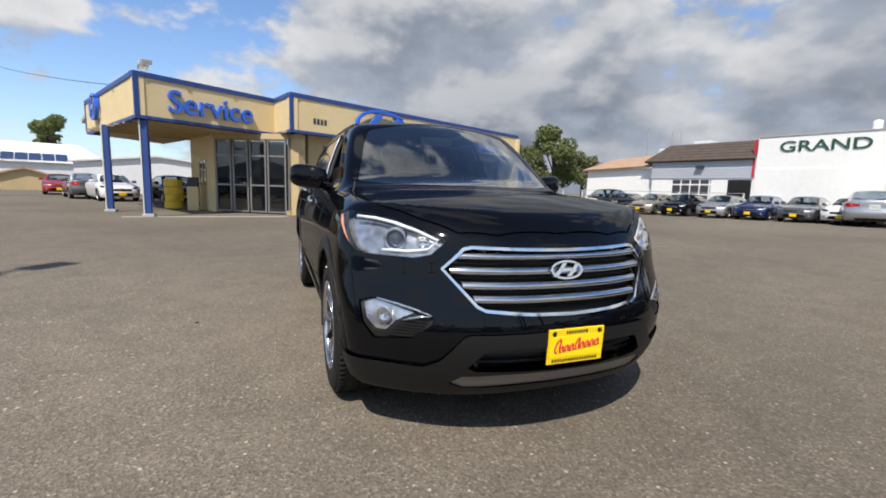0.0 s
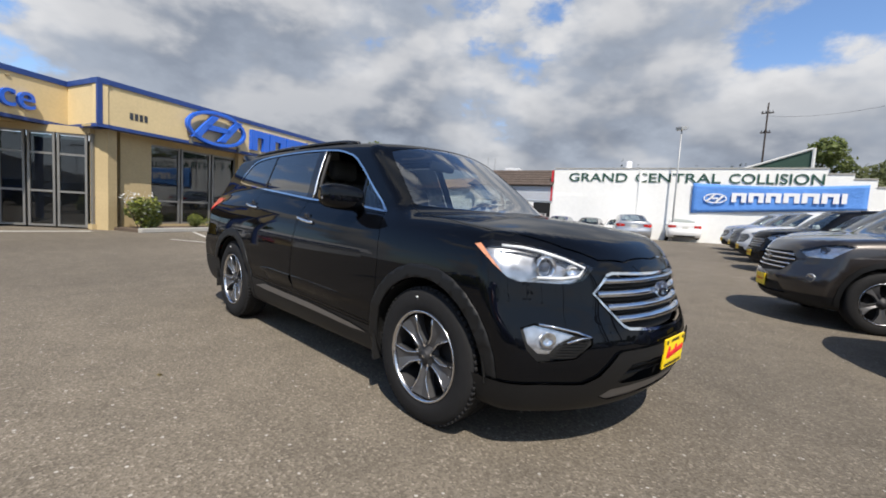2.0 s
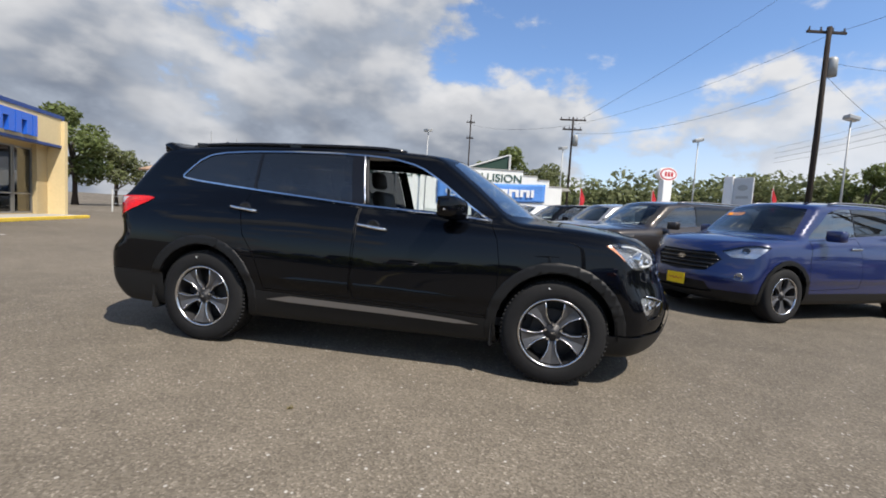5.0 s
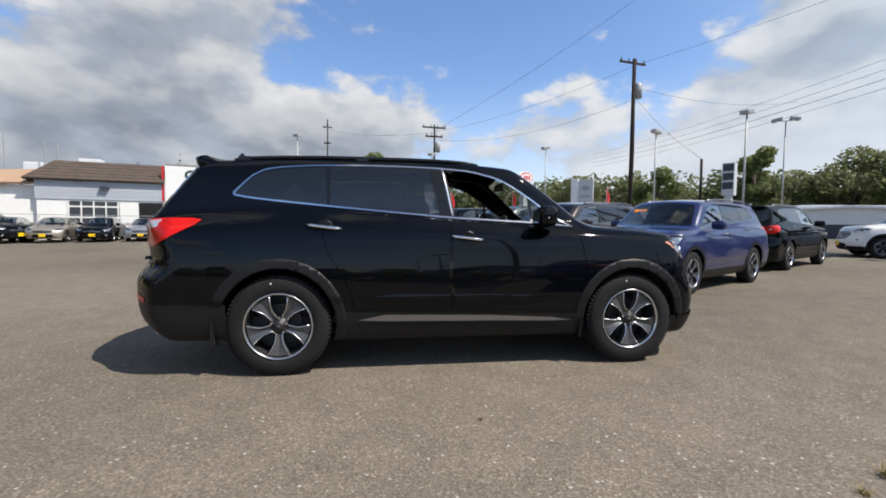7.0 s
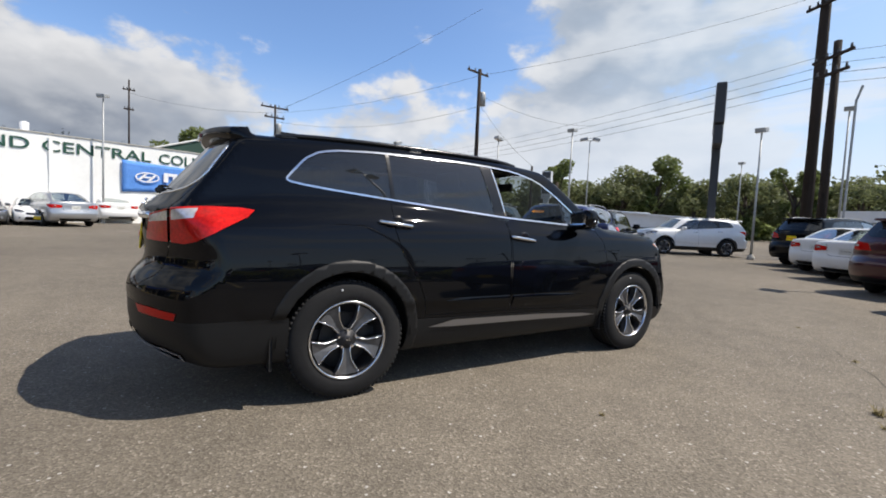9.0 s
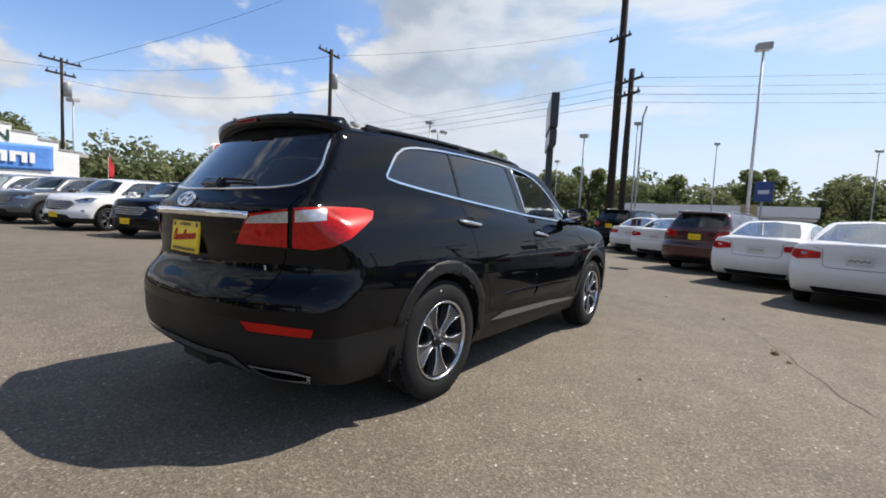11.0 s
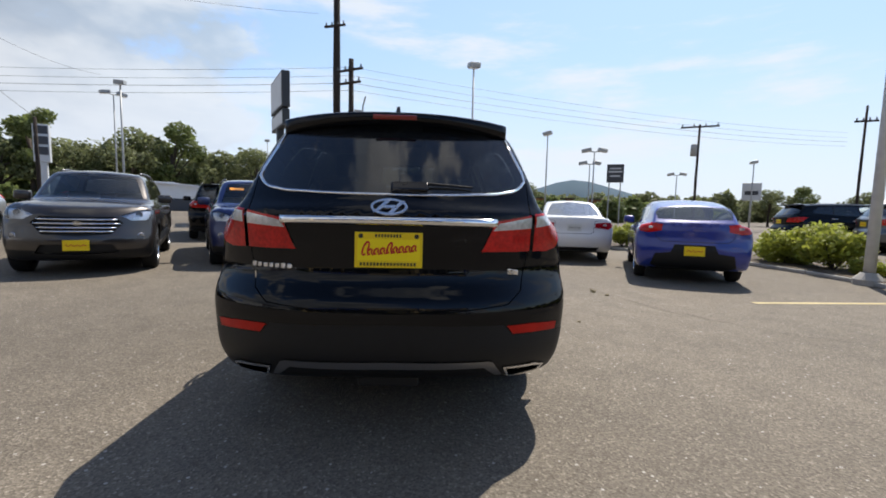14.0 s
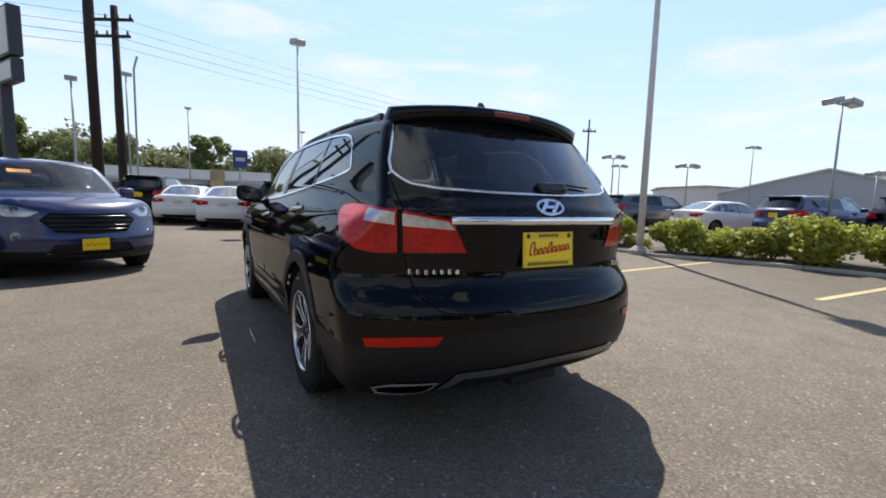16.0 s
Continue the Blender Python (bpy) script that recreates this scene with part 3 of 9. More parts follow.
# ---------------------------------------------------------------- wheels
def make_wheel(c, parent, x, side, detailed=True):
    """Tyre, rim with five broad spokes, hub and brake disc. side: -1 is the car's right."""
    R, r, w = c["tyre"], c["rim"], c["tyre_w"]
    seg = 48 if detailed else 24
    e = new("wheel")
    e.parent = parent
    e.matrix_basis = pose(x, side * c["track"], R, 0, 0, 0 if side > 0 else 180)
    h = w / 2
    tb = bmesh.new()
    turn_about(tb, [(r - 0.012, h - 0.02), (r + 0.012, h - 0.004), (r + 0.04, h), (R - 0.035, h - 0.004), (R - 0.012, h - 0.018), (R, h - 0.05), (R, -h + 0.05), (R - 0.012, -h + 0.018), (r, -h)], seg)
    if detailed:
        # tread blocks
        for k in range(72):
            a = 2 * math.pi * k / 72
            m = Matrix.Rotation(a, 4, "Y")
            for y0, y1 in ((h - 0.056, h - 0.022), (-0.02, 0.02), (-h + 0.022, -h + 0.056)):
                box(tb, -0.0115, 0.0115, y0, y1, R - 0.012, R + 0.0015, 0, m)
    ty = part("tyre", tb, RUBBER, e, smooth=True)
    mk = ty.data
    rb = bmesh.new()
    turn_about(rb, [(r - 0.013, h - 0.030), (r - 0.010, h - 0.014), (r + 0.004, h - 0.006), (r - 0.003, h - 0.001), (r - 0.012, h - 0.006), (r - 0.015, h - 0.024)], seg)
    part("rim", rb, ALLOY, e, smooth=True)
    rb = bmesh.new()
    turn_about(rb, [(r - 0.035, -h + 0.03), (r - 0.024, h - 0.06), (r - 0.016, h - 0.022)], seg)
    part("rim_barrel", rb, ALLOY_DARK, e, smooth=True)
    db = bmesh.new()
    turn_about(db, [(0.03, 0.012), (0.155, 0.012), (0.155, -0.012), (0.03, -0.012)], 32)
    turn_about(db, [(0.03, -0.05), (r - 0.02, -0.05)], 32)
    part("brake_disc", db, ALLOY_DARK, e)

    def polar(rad, ang, y):
        return Vector((rad * math.cos(ang), y, rad * math.sin(ang)))

    sp = radians(72)
    for k in range(5):
        a0 = sp * k - radians(90)
        sb = bmesh.new()
        prof = [(0.05, 0.50, h - 0.040), (0.085, 0.30, h - 0.034), (0.13, 0.235, h - 0.026), (0.175, 0.30, h - 0.020), (r - 0.022, 0.36, h - 0.014)]
        top, low = [], []
        for rad, ha, y in prof:
            top.append([sb.verts.new(polar(rad, a0 - ha, y)), sb.verts.new(polar(rad, a0 - ha * 0.82, y + 0.001)), sb.verts.new(polar(rad, a0, y - 0.010)), sb.verts.new(polar(rad, a0 + ha * 0.82, y + 0.001)), sb.verts.new(polar(rad, a0 + ha, y))])
            low.append([sb.verts.new(polar(rad, a0 - ha * 0.9, y - 0.055)), sb.verts.new(polar(rad, a0 + ha * 0.9, y - 0.055))])
        for i in range(len(prof) - 1):
            t, u, b2, c2 = top[i], top[i + 1], low[i], low[i + 1]
            for j in range(4):
                sb.faces.new((t[j], t[j + 1], u[j + 1], u[j]))
            sb.faces.new((t[0], u[0], c2[0], b2[0]))
            sb.faces.new((t[4], b2[1], c2[1], u[4]))
        bmesh.ops.recalc_face_normals(sb, faces=sb.faces[:])
        part("spoke", sb, SPOKE_GREY, e)
        if detailed:
            for sgn in (-1, 1):
                eb = bmesh.new()
                tube(eb, [polar(rad, a0 + sgn * ha * 0.93, y + 0.001) for rad, ha, y in prof], 0.0052, 6)
                part("spoke_edge", eb, ALLOY, e, smooth=True)
            nb = bmesh.new()
            turn_about(nb, [(0.001, h - 0.024), (0.008, h - 0.024), (0.008, h - 0.05)], 10)
            o = part("wheel_nut", nb, CHROME, e)
            o.location = polar(0.057, a0 + sp / 2, 0)
    hb = bmesh.new()
    turn_about(hb, [(0.0005, h - 0.016), (0.022, h - 0.017), (0.031, h - 0.022), (0.033, h - 0.03), (0.06, h - 0.038), (0.075, h - 0.07)], 24)
    part("hub_cap", hb, ALLOY_DARK, e, smooth=True)
    if detailed:
        lb = bmesh.new()
        ring_shape(lb, 0.017, 0.010, 0.0025)
        o = part("hub_emblem", lb, CHROME, e)
        o.matrix_basis = pose(0, h - 0.013, 0, 90, 0, 0)
        vb = bmesh.new()
        turn_about(vb, [(0.0005, h + 0.002), (0.006, h + 0.002), (0.006, h - 0.004)], 10)
        o = part("tyre_mark", vb, WHITE_INK, e)
        o.location = (0.05, 0, 0.315)
    return e


def ring_shape(bm, a, b, t, seg=40, depth=0.004):
    """An oval ring with a slanted bar figure inside, lying in the xy plane, facing +z."""
    def ell(s, z):
        return [bm.verts.new((s[0] * math.cos(2 * math.pi * k / seg), s[1] * math.sin(2 * math.pi * k / seg), z)) for k in range(seg)]
    o, i, o2, i2 = ell((a, b), depth), ell((a - t, b - t), depth), ell((a, b), 0), ell((a - t, b - t), 0)
    for k in range(seg):
        n = (k + 1) % seg
        bm.faces.new((o[k], o[n], i[n], i[k]))
        bm.faces.new((o2[k], o2[n], o[n], o[k]))
        bm.faces.new((i[k], i[n], i2[n], i2[k]))
    for x, w in ((-0.42, 0.13), (0.42, 0.13)):
        m = Matrix.Shear("XY", 4, (0.0, 0.0))
        vs = box(bm, (x - w) * a, (x + w) * a, -0.70 * b, 0.70 * b, 0, depth)
        for v in vs:
            v.co.x += v.co.y * 0.75 * (a / b) * 0.6
    vs = box(bm, -0.4 * a, 0.4 * a, -0.16 * b, 0.16 * b, 0, depth)


AMBER_CLEAR = mat("pale_amber_lens", (0.62, 0.26, 0.14), 0.15, coat=0.8, var=0.3, scale=60)
PALE_METAL = mat("bright_chrome", (0.90, 0.90, 0.91), 0.22, 0.85)
SPOKE_GREY = mat("painted_grey_alloy", (0.10, 0.10, 0.104), 0.42, 0.45, var=0.08, scale=30)
WHITE_INK = mat("white_ink", (0.75, 0.75, 0.73), 0.5)
SEAT = mat("grey_leather", (0.06, 0.057, 0.053), 0.6, var=0.1, scale=40, bump=0.1, bump_scale=300)
INTERIOR = mat("interior_trim", (0.028, 0.028, 0.030), 0.7)
LAMP_HOUSE = mat("lamp_reflector", (0.48, 0.49, 0.51), 0.2, 0.75, var=0.55, scale=34)
LENS = glass("lamp_glass", (0.96, 0.97, 0.98), 0.97)
DARK_LENS = mat("projector_lens", (0.04, 0.045, 0.06), 0.04, coat=1.0)
RED_DEEP = mat("deep_red_lens", (0.20, 0.004, 0.004), 0.10, coat=1.0)
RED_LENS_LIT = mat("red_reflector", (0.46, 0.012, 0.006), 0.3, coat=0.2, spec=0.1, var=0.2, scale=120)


def plate(parent, m, w=0.31, hgt=0.16, name="licence_plate"):
    """Yellow dealer plate in a yellow frame with a red script and small dark writing, all plain bars."""
    e = new(name)
    e.parent = parent
    e.matrix_basis = m
    tagged(e, "yellow dealer plate with red script")
    b = bmesh.new(); box(b, -w / 2, w / 2, -hgt / 2, hgt / 2, -0.006, 0.004, 0.002)
    part("plate_frame", b, YELLOW_PLATE, e)
    b = bmesh.new(); box(b, -w * 0.46, w * 0.46, -hgt * 0.30, hgt * 0.30, 0.004, 0.0055)
    part("plate_panel", b, YELLOW_BRIGHT, e)
    b = bmesh.new()
    line = []
    for i in range(9):
        # slanted loops, the first one tall
        hh = (0.38 if i == 0 else (0.30 if i == 4 else 0.16)) * hgt
        x0 = (-0.41 + 0.092 * i) * w
        y0 = (-0.15 + 0.016 * i) * hgt
        ww = (0.055 if i else 0.075) * w
        line += [(x0 + ww * (0.5 - 0.5 * math.cos(a)) + 0.35 * (hh * (0.5 + 0.5 * math.sin(a))), y0 + hh * (0.5 + 0.5 * math.sin(a)), 0.0062) for a in np.linspace(-2.2, 3.4, 14)]
        line.append((x0 + ww * 1.5, y0, 0.0062))
    tube(b, line, 0.0042, 4)
    part("script", b, RED_INK, e)
    for y, x0, x1, n in ((0.40, -0.20, 0.20, 9), (-0.40, -0.42, 0.42, 17)):
        b = bmesh.new()
        for i in range(n):
            a = x0 + (x1 - x0) * i / n
            box(b, a * w, (a + (x1 - x0) / n * 0.62) * w, (y - 0.045) * hgt, (y + 0.045) * hgt, 0.0042, 0.0052)
        part("lettering", b, BLACK_INK, e)
    for sx in (-0.41, 0.41):
        b = bmesh.new()
        turn_about(b, [(0.0005, 0.006), (0.011, 0.006), (0.011, 0.003)], 12, "z")
        for v in b.verts[-36:]:
            v.co.x += sx * w; v.co.y += 0.39 * hgt
        part("bolt_cover", b, BLACK_INK, e)
    return e


YELLOW_BRIGHT = mat("bright_yellow_print", (0.93, 0.72, 0.01), 0.3)


def main_suv():
    c = SUV
    f = FORM[0] = car_form(c)
    car = thing("suv", "glossy black seven-seat SUV parked alone on the open asphalt", "car")
    bm = shell_mesh(shell(f, -1.75, 1.55, 0.74, 176, 150, 46))
    bm.normal_update()

    def surf_x(y, z, front=True):
        lo, hi = (1.2, 2.6) if front else (-2.9, -1.6)
        xs = np.linspace(lo, hi, 700)
        ins = np.nonzero(f(xs, np.full(700, y), np.full(700, z)) < 0)[0]
        return xs[ins[-1]] if front else xs[ins[0]]

    def surf_y(x, z):
        ys = np.linspace(0, 1.1, 500)
        ins = np.nonzero(f(np.full(500, x), ys, np.full(500, z)) < 0)[0]
        return ys[ins[-1]]

    R, L = (lambda p, n: p.y < -0.3 and n.y < -0.15), (lambda p, n: p.y > 0.3 and n.y > 0.15)
    sides = ((R, -1, "right"), (L, 1, "left"))
    fronts, rears = (lambda p, n: p.x > 1.5 and n.x > 0.05), (lambda p, n: p.x < -1.55 and n.x < -0.05)
    gaps = []

    # glass in the sides, with the bright strip round it
    dlo = [(-1.752, 1.342), (-1.682, 1.429), (-1.588, 1.521), (-1.446, 1.561), (-1.15, 1.584), (-0.8, 1.594), (-0.438, 1.596), (-0.16, 1.588), (0.076, 1.572), (0.313, 1.515), (0.496, 1.405), (0.681, 1.268), (0.87, 1.14), (0.93, 1.118), (0.57, 1.145), (-0.091, 1.175), (-0.969, 1.244), (-1.51, 1.293), (-1.672, 1.312), (-1.735, 1.325)]
    dlo = rounded(dlo, 0.045, 1)
    inner = band(dlo, -0.012)
    for side, sg, nm in sides:
        rim, mid = frame_of(bm, dlo, inner, "side", side)
        shell_part("window_trim", bm, rim, CHROME, car, "bright chrome strip round the side glass", push=0.004, remove=False)
        bmesh.ops.delete(bm, geom=rim, context="FACES_ONLY")
        cut(bm, [(-1.055, 1.0), (-1.03, 1.0), (-1.05, 1.7), (-1.075, 1.7)], "side", side)
        cut(bm, [(-0.155, 1.0), (-0.062, 1.0), (-0.19, 1.7), (-0.285, 1.7)], "side", side)
        cut(bm, [(0.57, 1.0), (0.595, 1.0), (0.535, 1.7), (0.51, 1.7)], "side", side)
        mid = pick(list(bm.faces), inner, "side", side)
        q, d, fr, tri, pil = [], [], [], [], []
        for fc in mid:
            p = fc.calc_center_median()
            t = (p.z - 1.0) / 0.7
            if p.x < -1.055 - 0.02 * t: q.append(fc)
            elif p.x < -1.03 - 0.02 * t: pil.append(fc)
            elif p.x < -0.155 - 0.13 * t: d.append(fc)
            elif p.x < -0.062 - 0.128 * t: pil.append(fc)
            elif p.x < 0.57 - 0.06 * t: fr.append(fc)
            elif p.x < 0.595 - 0.06 * t: pil.append(fc)
            else: tri.append(fc)
        for nme, fs, mt in (("quarter_window", q, PRIVACY), ("rear_door_window", d, PRIVACY), ("front_door_window", fr, CLEAR_GLASS), ("front_quarter_window", tri, CLEAR_GLASS)) + tuple(("window_pillar", [q for q in pil if a < q.calc_center_median().x < b], GLOSS_BLACK) for a, b in ((-2, -0.9), (-0.9, 0.3), (0.3, 2))):
            if nme == "front_door_window" and sg < 0:
                # this pane is wound down into the door
                bmesh.ops.delete(bm, geom=fs, context="FACES_ONLY")
            elif fs:
                shell_part(nme, bm, fs, mt, car, push=-0.004 if "window" in nme and nme != "window_pillar" else 0.0)

    b = bmesh.new()
    pts = []
    for z in np.linspace(1.195, 1.575, 9):
        x = -0.052 - 0.128 * (z - 1.0) / 0.7
        pts.append((x, -surf_y(x, z) + 0.002, z))
    tube(b, pts, 0.008, 6)
    part("window_channel", b, PALE_METAL, car, "bright guide channel of the open window", smooth=True)
    b = bmesh.new()
    tube(b, [(x + 0.012, y + 0.03, z) for x, y, z in pts], 0.014, 6)
    part("door_frame", b, INTERIOR, car, smooth=True)

    # windscreen and rear glass
    ws = lambda p, n: p.x > 0.2 and n.z > 0.2 and n.x > 0.25 and p.z > 1.12
    wpoly = [(0.70, 1.175), (0.655, 1.30), (0.60, 1.45), (0.545, 1.555), (0.30, 1.605), (0, 1.62), (-0.30, 1.605), (-0.545, 1.555), (-0.60, 1.45), (-0.655, 1.30), (-0.70, 1.175), (-0.4, 1.165), (0, 1.16), (0.4, 1.165)]
    shell_part("windscreen", bm, cut(bm, rounded(wpoly, 0.03), "end", ws), WINDSCREEN, car, push=-0.002)
    rg = [(0.60, 1.545), (0.655, 1.43), (0.695, 1.315), (0.66, 1.272), (0.56, 1.238), (0.41, 1.226), (0, 1.217), (-0.41, 1.226), (-0.56, 1.238), (-0.66, 1.272), (-0.695, 1.315), (-0.655, 1.43), (-0.60, 1.545), (-0.3, 1.595), (0, 1.605), (0.3, 1.595)]
    rim, mid = frame_of(bm, rg, band(rg, -0.011), "end", rears)
    mid += [fc for fc in rim if fc.is_valid]
    shell_part("rear_window", bm, mid, PRIVACY, car, push=-0.002)

    def strip(name, yz, w, h, material, label, out=0.004):
        """A bright strip laid on the tail along (y, z) places."""
        b = bmesh.new()
        rows = []
        pts = [Vector((surf_x(y, z, False), y, z)) for y, z in yz]
        for i, p in enumerate(pts):
            d = (pts[min(i + 1, len(pts) - 1)] - pts[max(i - 1, 0)]).normalized()
            n = Vector(form_normals(f, np.array([p[:]]))[0])
            u = n.cross(d).normalized()
            rows.append([b.verts.new(p + u * a + n * o) for a, o in ((w / 2, -0.004), (w / 2, out), (w * 0.2, out + h), (-w * 0.2, out + h), (-w / 2, out), (-w / 2, -0.004))])
        for q, r in zip(rows, rows[1:]):
            for k in range(5):
                b.faces.new((q[k], q[k + 1], r[k + 1], r[k]))
        b.faces.new(rows[0]); b.faces.new(rows[-1][::-1])
        bmesh.ops.recalc_face_normals(b, faces=b.faces[:])
        return part(name, b, material, car, label, smooth=True)

    low = curve((-0.70, -0.66, -0.56, -0.41, 0, 0.41, 0.56, 0.66, 0.70), (1.318, 1.272, 1.238, 1.226, 1.217, 1.226, 1.238, 1.272, 1.318))
    ys = np.linspace(-0.69, 0.69, 61)
    pts = [(0.608, 1.540), (0.636, 1.475), (0.662, 1.41), (0.684, 1.355)]
    strip("rear_glass_trim", [(-y, z) for y, z in pts] + [(float(y), float(low(y))) for y in ys] + pts[::-1], 0.013, 0.002, CHROME, "thin chrome line under the rear glass")
    strip("tailgate_bar", [(float(y), 1.089 + 0.004 * (1 - (y / 0.51) ** 2)) for y in np.linspace(-0.51, 0.51, 41)], 0.038, 0.006, CHROME, "chrome bar across the tailgate", 0.012)

    # front lamps
    for side, sg, nm in sides:
        vw = ((Q, Q * -sg, 0), (0, 0, 1))
        P3 = lambda pts: flat([(x, sg * y, z) for x, y, z in pts], vw)
        wh = (lambda s: lambda p, n: p.x > 1.5 and p.y * s > 0.3 and n.x > -0.05)(sg)
        head = P3([(1.685, 0.895, 1.006), (1.75, 0.85, 1.028), (1.86, 0.77, 1.020), (1.93, 0.70, 1.003), (2.02, 0.61, 0.968), (2.107, 0.507, 0.922), (2.092, 0.575, 0.862), (2.06, 0.64, 0.845), (1.91, 0.835, 0.850), (1.87, 0.868, 0.868), (1.80, 0.885, 0.92)])
        amb = P3([(1.66, 0.90, 1.006), (1.705, 0.88, 1.02), (1.765, 0.868, 0.95), (1.86, 0.86, 0.862), (1.91, 0.83, 0.84), (1.82, 0.90, 0.84), (1.72, 0.92, 0.95)])
        cut(bm, head, vw, wh)
        cut(bm, amb, vw, wh)
        allf = pick(list(bm.faces), head, vw, wh)
        e = new("headlamp"); e.parent = car; tagged(e, "clear headlamp with amber side lens and projector")
        a = pick(allf, amb, vw, wh)
        shell_part("lamp_housing", bm, allf, LAMP_HOUSE, e, push=-0.045, remove=False)
        shell_part("amber_lens", bm, a, AMBER_CLEAR, e, push=-0.003, remove=True)
        shell_part("lens", bm, [q for q in allf if q.is_valid], LENS, e, push=0.0015)
        x0 = surf_x(0.70, 0.92) - 0.035
        b = bmesh.new()
        turn_about(b, [(0.030, -0.02), (0.040, 0.012), (0.048, 0.018), (0.052, 0.012), (0.052, -0.05)], 24)
        o = part("projector_ring", b, CHROME, e, smooth=True); o.matrix_basis = pose(x0, sg * 0.70, 0.915, 0, 0, -62 if sg > 0 else -118)
        b = bmesh.new()
        turn_about(b, [(0.0005, 0.012), (0.016, 0.010), (0.030, -0.002), (0.034, -0.02)], 20)
        o = part("projector_lens", b, DARK_LENS, e, smooth=True); o.matrix_basis = pose(x0, sg * 0.70, 0.915, 0, 0, -62 if sg > 0 else -118)
        b = bmesh.new()
        pts = []
        for y, z in ((0.84, 1.005), (0.77, 1.0), (0.70, 0.985), (0.62, 0.955), (0.545, 0.918), (0.585, 0.878), (0.66, 0.868), (0.76, 0.868)):
            pts.append((surf_x(y, z) - 0.012, sg * y, z))
        tube(b, pts, 0.008, 6)
        part("light_strip", b, WHITE_GLOSS, e, smooth=True)
        b = bmesh.new()
        turn_about(b, [(0.0005, -0.01), (0.020, -0.008), (0.030, 0.008)], 16)
        o = part("high_beam", b, CHROME, e, smooth=True); o.matrix_basis = pose(surf_x(0.60, 0.905) - 0.03, sg * 0.60, 0.905, 0, 0, -70 if sg > 0 else -110)
        # fog lamp in its dark ribbed pocket
        fog = P3([(1.955, 0.858, 0.648), (1.995, 0.806, 0.670), (2.08, 0.70, 0.645), (2.172, 0.587, 0.612), (2.175, 0.59, 0.580), (2.14, 0.667, 0.516), (2.03, 0.806, 0.497), (1.99, 0.848, 0.555)])
        lampp = P3([(1.967, 0.846, 0.645), (1.998, 0.806, 0.662), (2.06, 0.73, 0.645), (2.12, 0.655, 0.622), (2.075, 0.715, 0.585), (2.05, 0.755, 0.535), (2.02, 0.80, 0.535), (1.99, 0.838, 0.58)])
        cut(bm, fog, vw, wh)
        cut(bm, lampp, vw, wh)
        allf = pick(list(bm.faces), fog, vw, wh)
        lf = pick(allf, lampp, vw, wh)
        e = new("fog_lamp"); e.parent = car; tagged(e, "round-cornered clear fog lamp in a black ribbed pocket")
        shell_part("lamp_housing", bm, lf, LAMP_HOUSE, e, push=-0.02, remove=False)
        shell_part("lens", bm, lf, LENS, e, push=0.002)
        shell_part("pocket", bm, [q for q in allf if q.is_valid], DARK, e, push=-0.015)
        b = bmesh.new()
        turn_about(b, [(0.0005, -0.012), (0.02, -0.006), (0.034, 0.012), (0.037, 0.008)], 20)
        o = part("reflector", b, CHROME, e, smooth=True); o.matrix_basis = pose(surf_x(0.765, 0.60) - 0.012, sg * 0.765, 0.60, 0, 0, -50 if sg > 0 else -130)
        for k in range(7):
            z = 0.600 - 0.0125 * k
            y0, y1 = 0.60 + 0.010 * k, 0.70 + 0.010 * k
            b = bmesh.new()
            tube(b, [(surf_x(y, z) - 0.006, sg * y, z) for y in np.linspace(y0, y1, 5)], 0.0028, 5)
            part("rib", b, CLADDING, e)
        b = bmesh.new()
        tube(b, [(surf_x(y, z) - 0.001, sg * y, z) for y, z in ((0.79, 0.666), (0.72, 0.652), (0.65, 0.633), (0.592, 0.612), (0.64, 0.606), (0.70, 0.588))], 0.006, 6)
        part("chrome_wing", b, CHROME, e, smooth=True)

    # grille
    gp = [(-0.546, 0.805), (-0.455, 0.893), (-0.42, 0.902), (-0.2, 0.896), (0, 0.893), (0.2, 0.896), (0.42, 0.902), (0.455, 0.893), (0.546, 0.805), (0.42, 0.650), (0.385, 0.634), (0.2, 0.619), (0, 0.614), (-0.2, 0.619), (-0.385, 0.634), (-0.42, 0.650)]
    rim, mid = frame_of(bm, gp, band(gp, -0.013), "end", fronts)
    gr = new("grille"); gr.parent = car; tagged(gr, "chrome grille with horizontal bars and oval badge")
    shell_part("grille_frame", bm, rim, CHROME, gr, push=0.006, remove=True)
    shell_part("grille_backing", bm, mid, DARK, gr, push=-0.05)
    for z, th in ((0.858, 0.011), (0.796, 0.013), (0.735, 0.013), (0.680, 0.013)):
        half = 0.515 - abs(z - 0.805) * 0.72
        b = bmesh.new()
        ys = np.linspace(-half, half, 31)
        rows = []
        for y in ys:
            x = surf_x(y, z)
            rows.append([b.verts.new(v) for v in ((x - 0.030, y, z + th + 0.006), (x - 0.004, y, z + th), (x + 0.002, y, z - th * 0.6), (x - 0.006, y, z - th), (x - 0.04, y, z - th + 0.004))])
        for u, v in zip(rows, rows[1:]):
            for k in range(4):
                b.faces.new((u[k], v[k], v[k + 1], u[k + 1]))
        bmesh.ops.recalc_face_normals(b, faces=b.faces[:])
        part("grille_bar", b, GRILLE_CHROME, gr, smooth=True)
    for z in (0.827, 0.765, 0.708, 0.655):
        half = 0.50 - abs(z - 0.805) * 0.72
        b = bmesh.new()
        tube(b, [(surf_x(y, z) - 0.03, y, z) for y in np.linspace(-half, half, 21)], 0.004, 5)
        part("grille_rib", b, CLADDING, gr)
    b = bmesh.new()
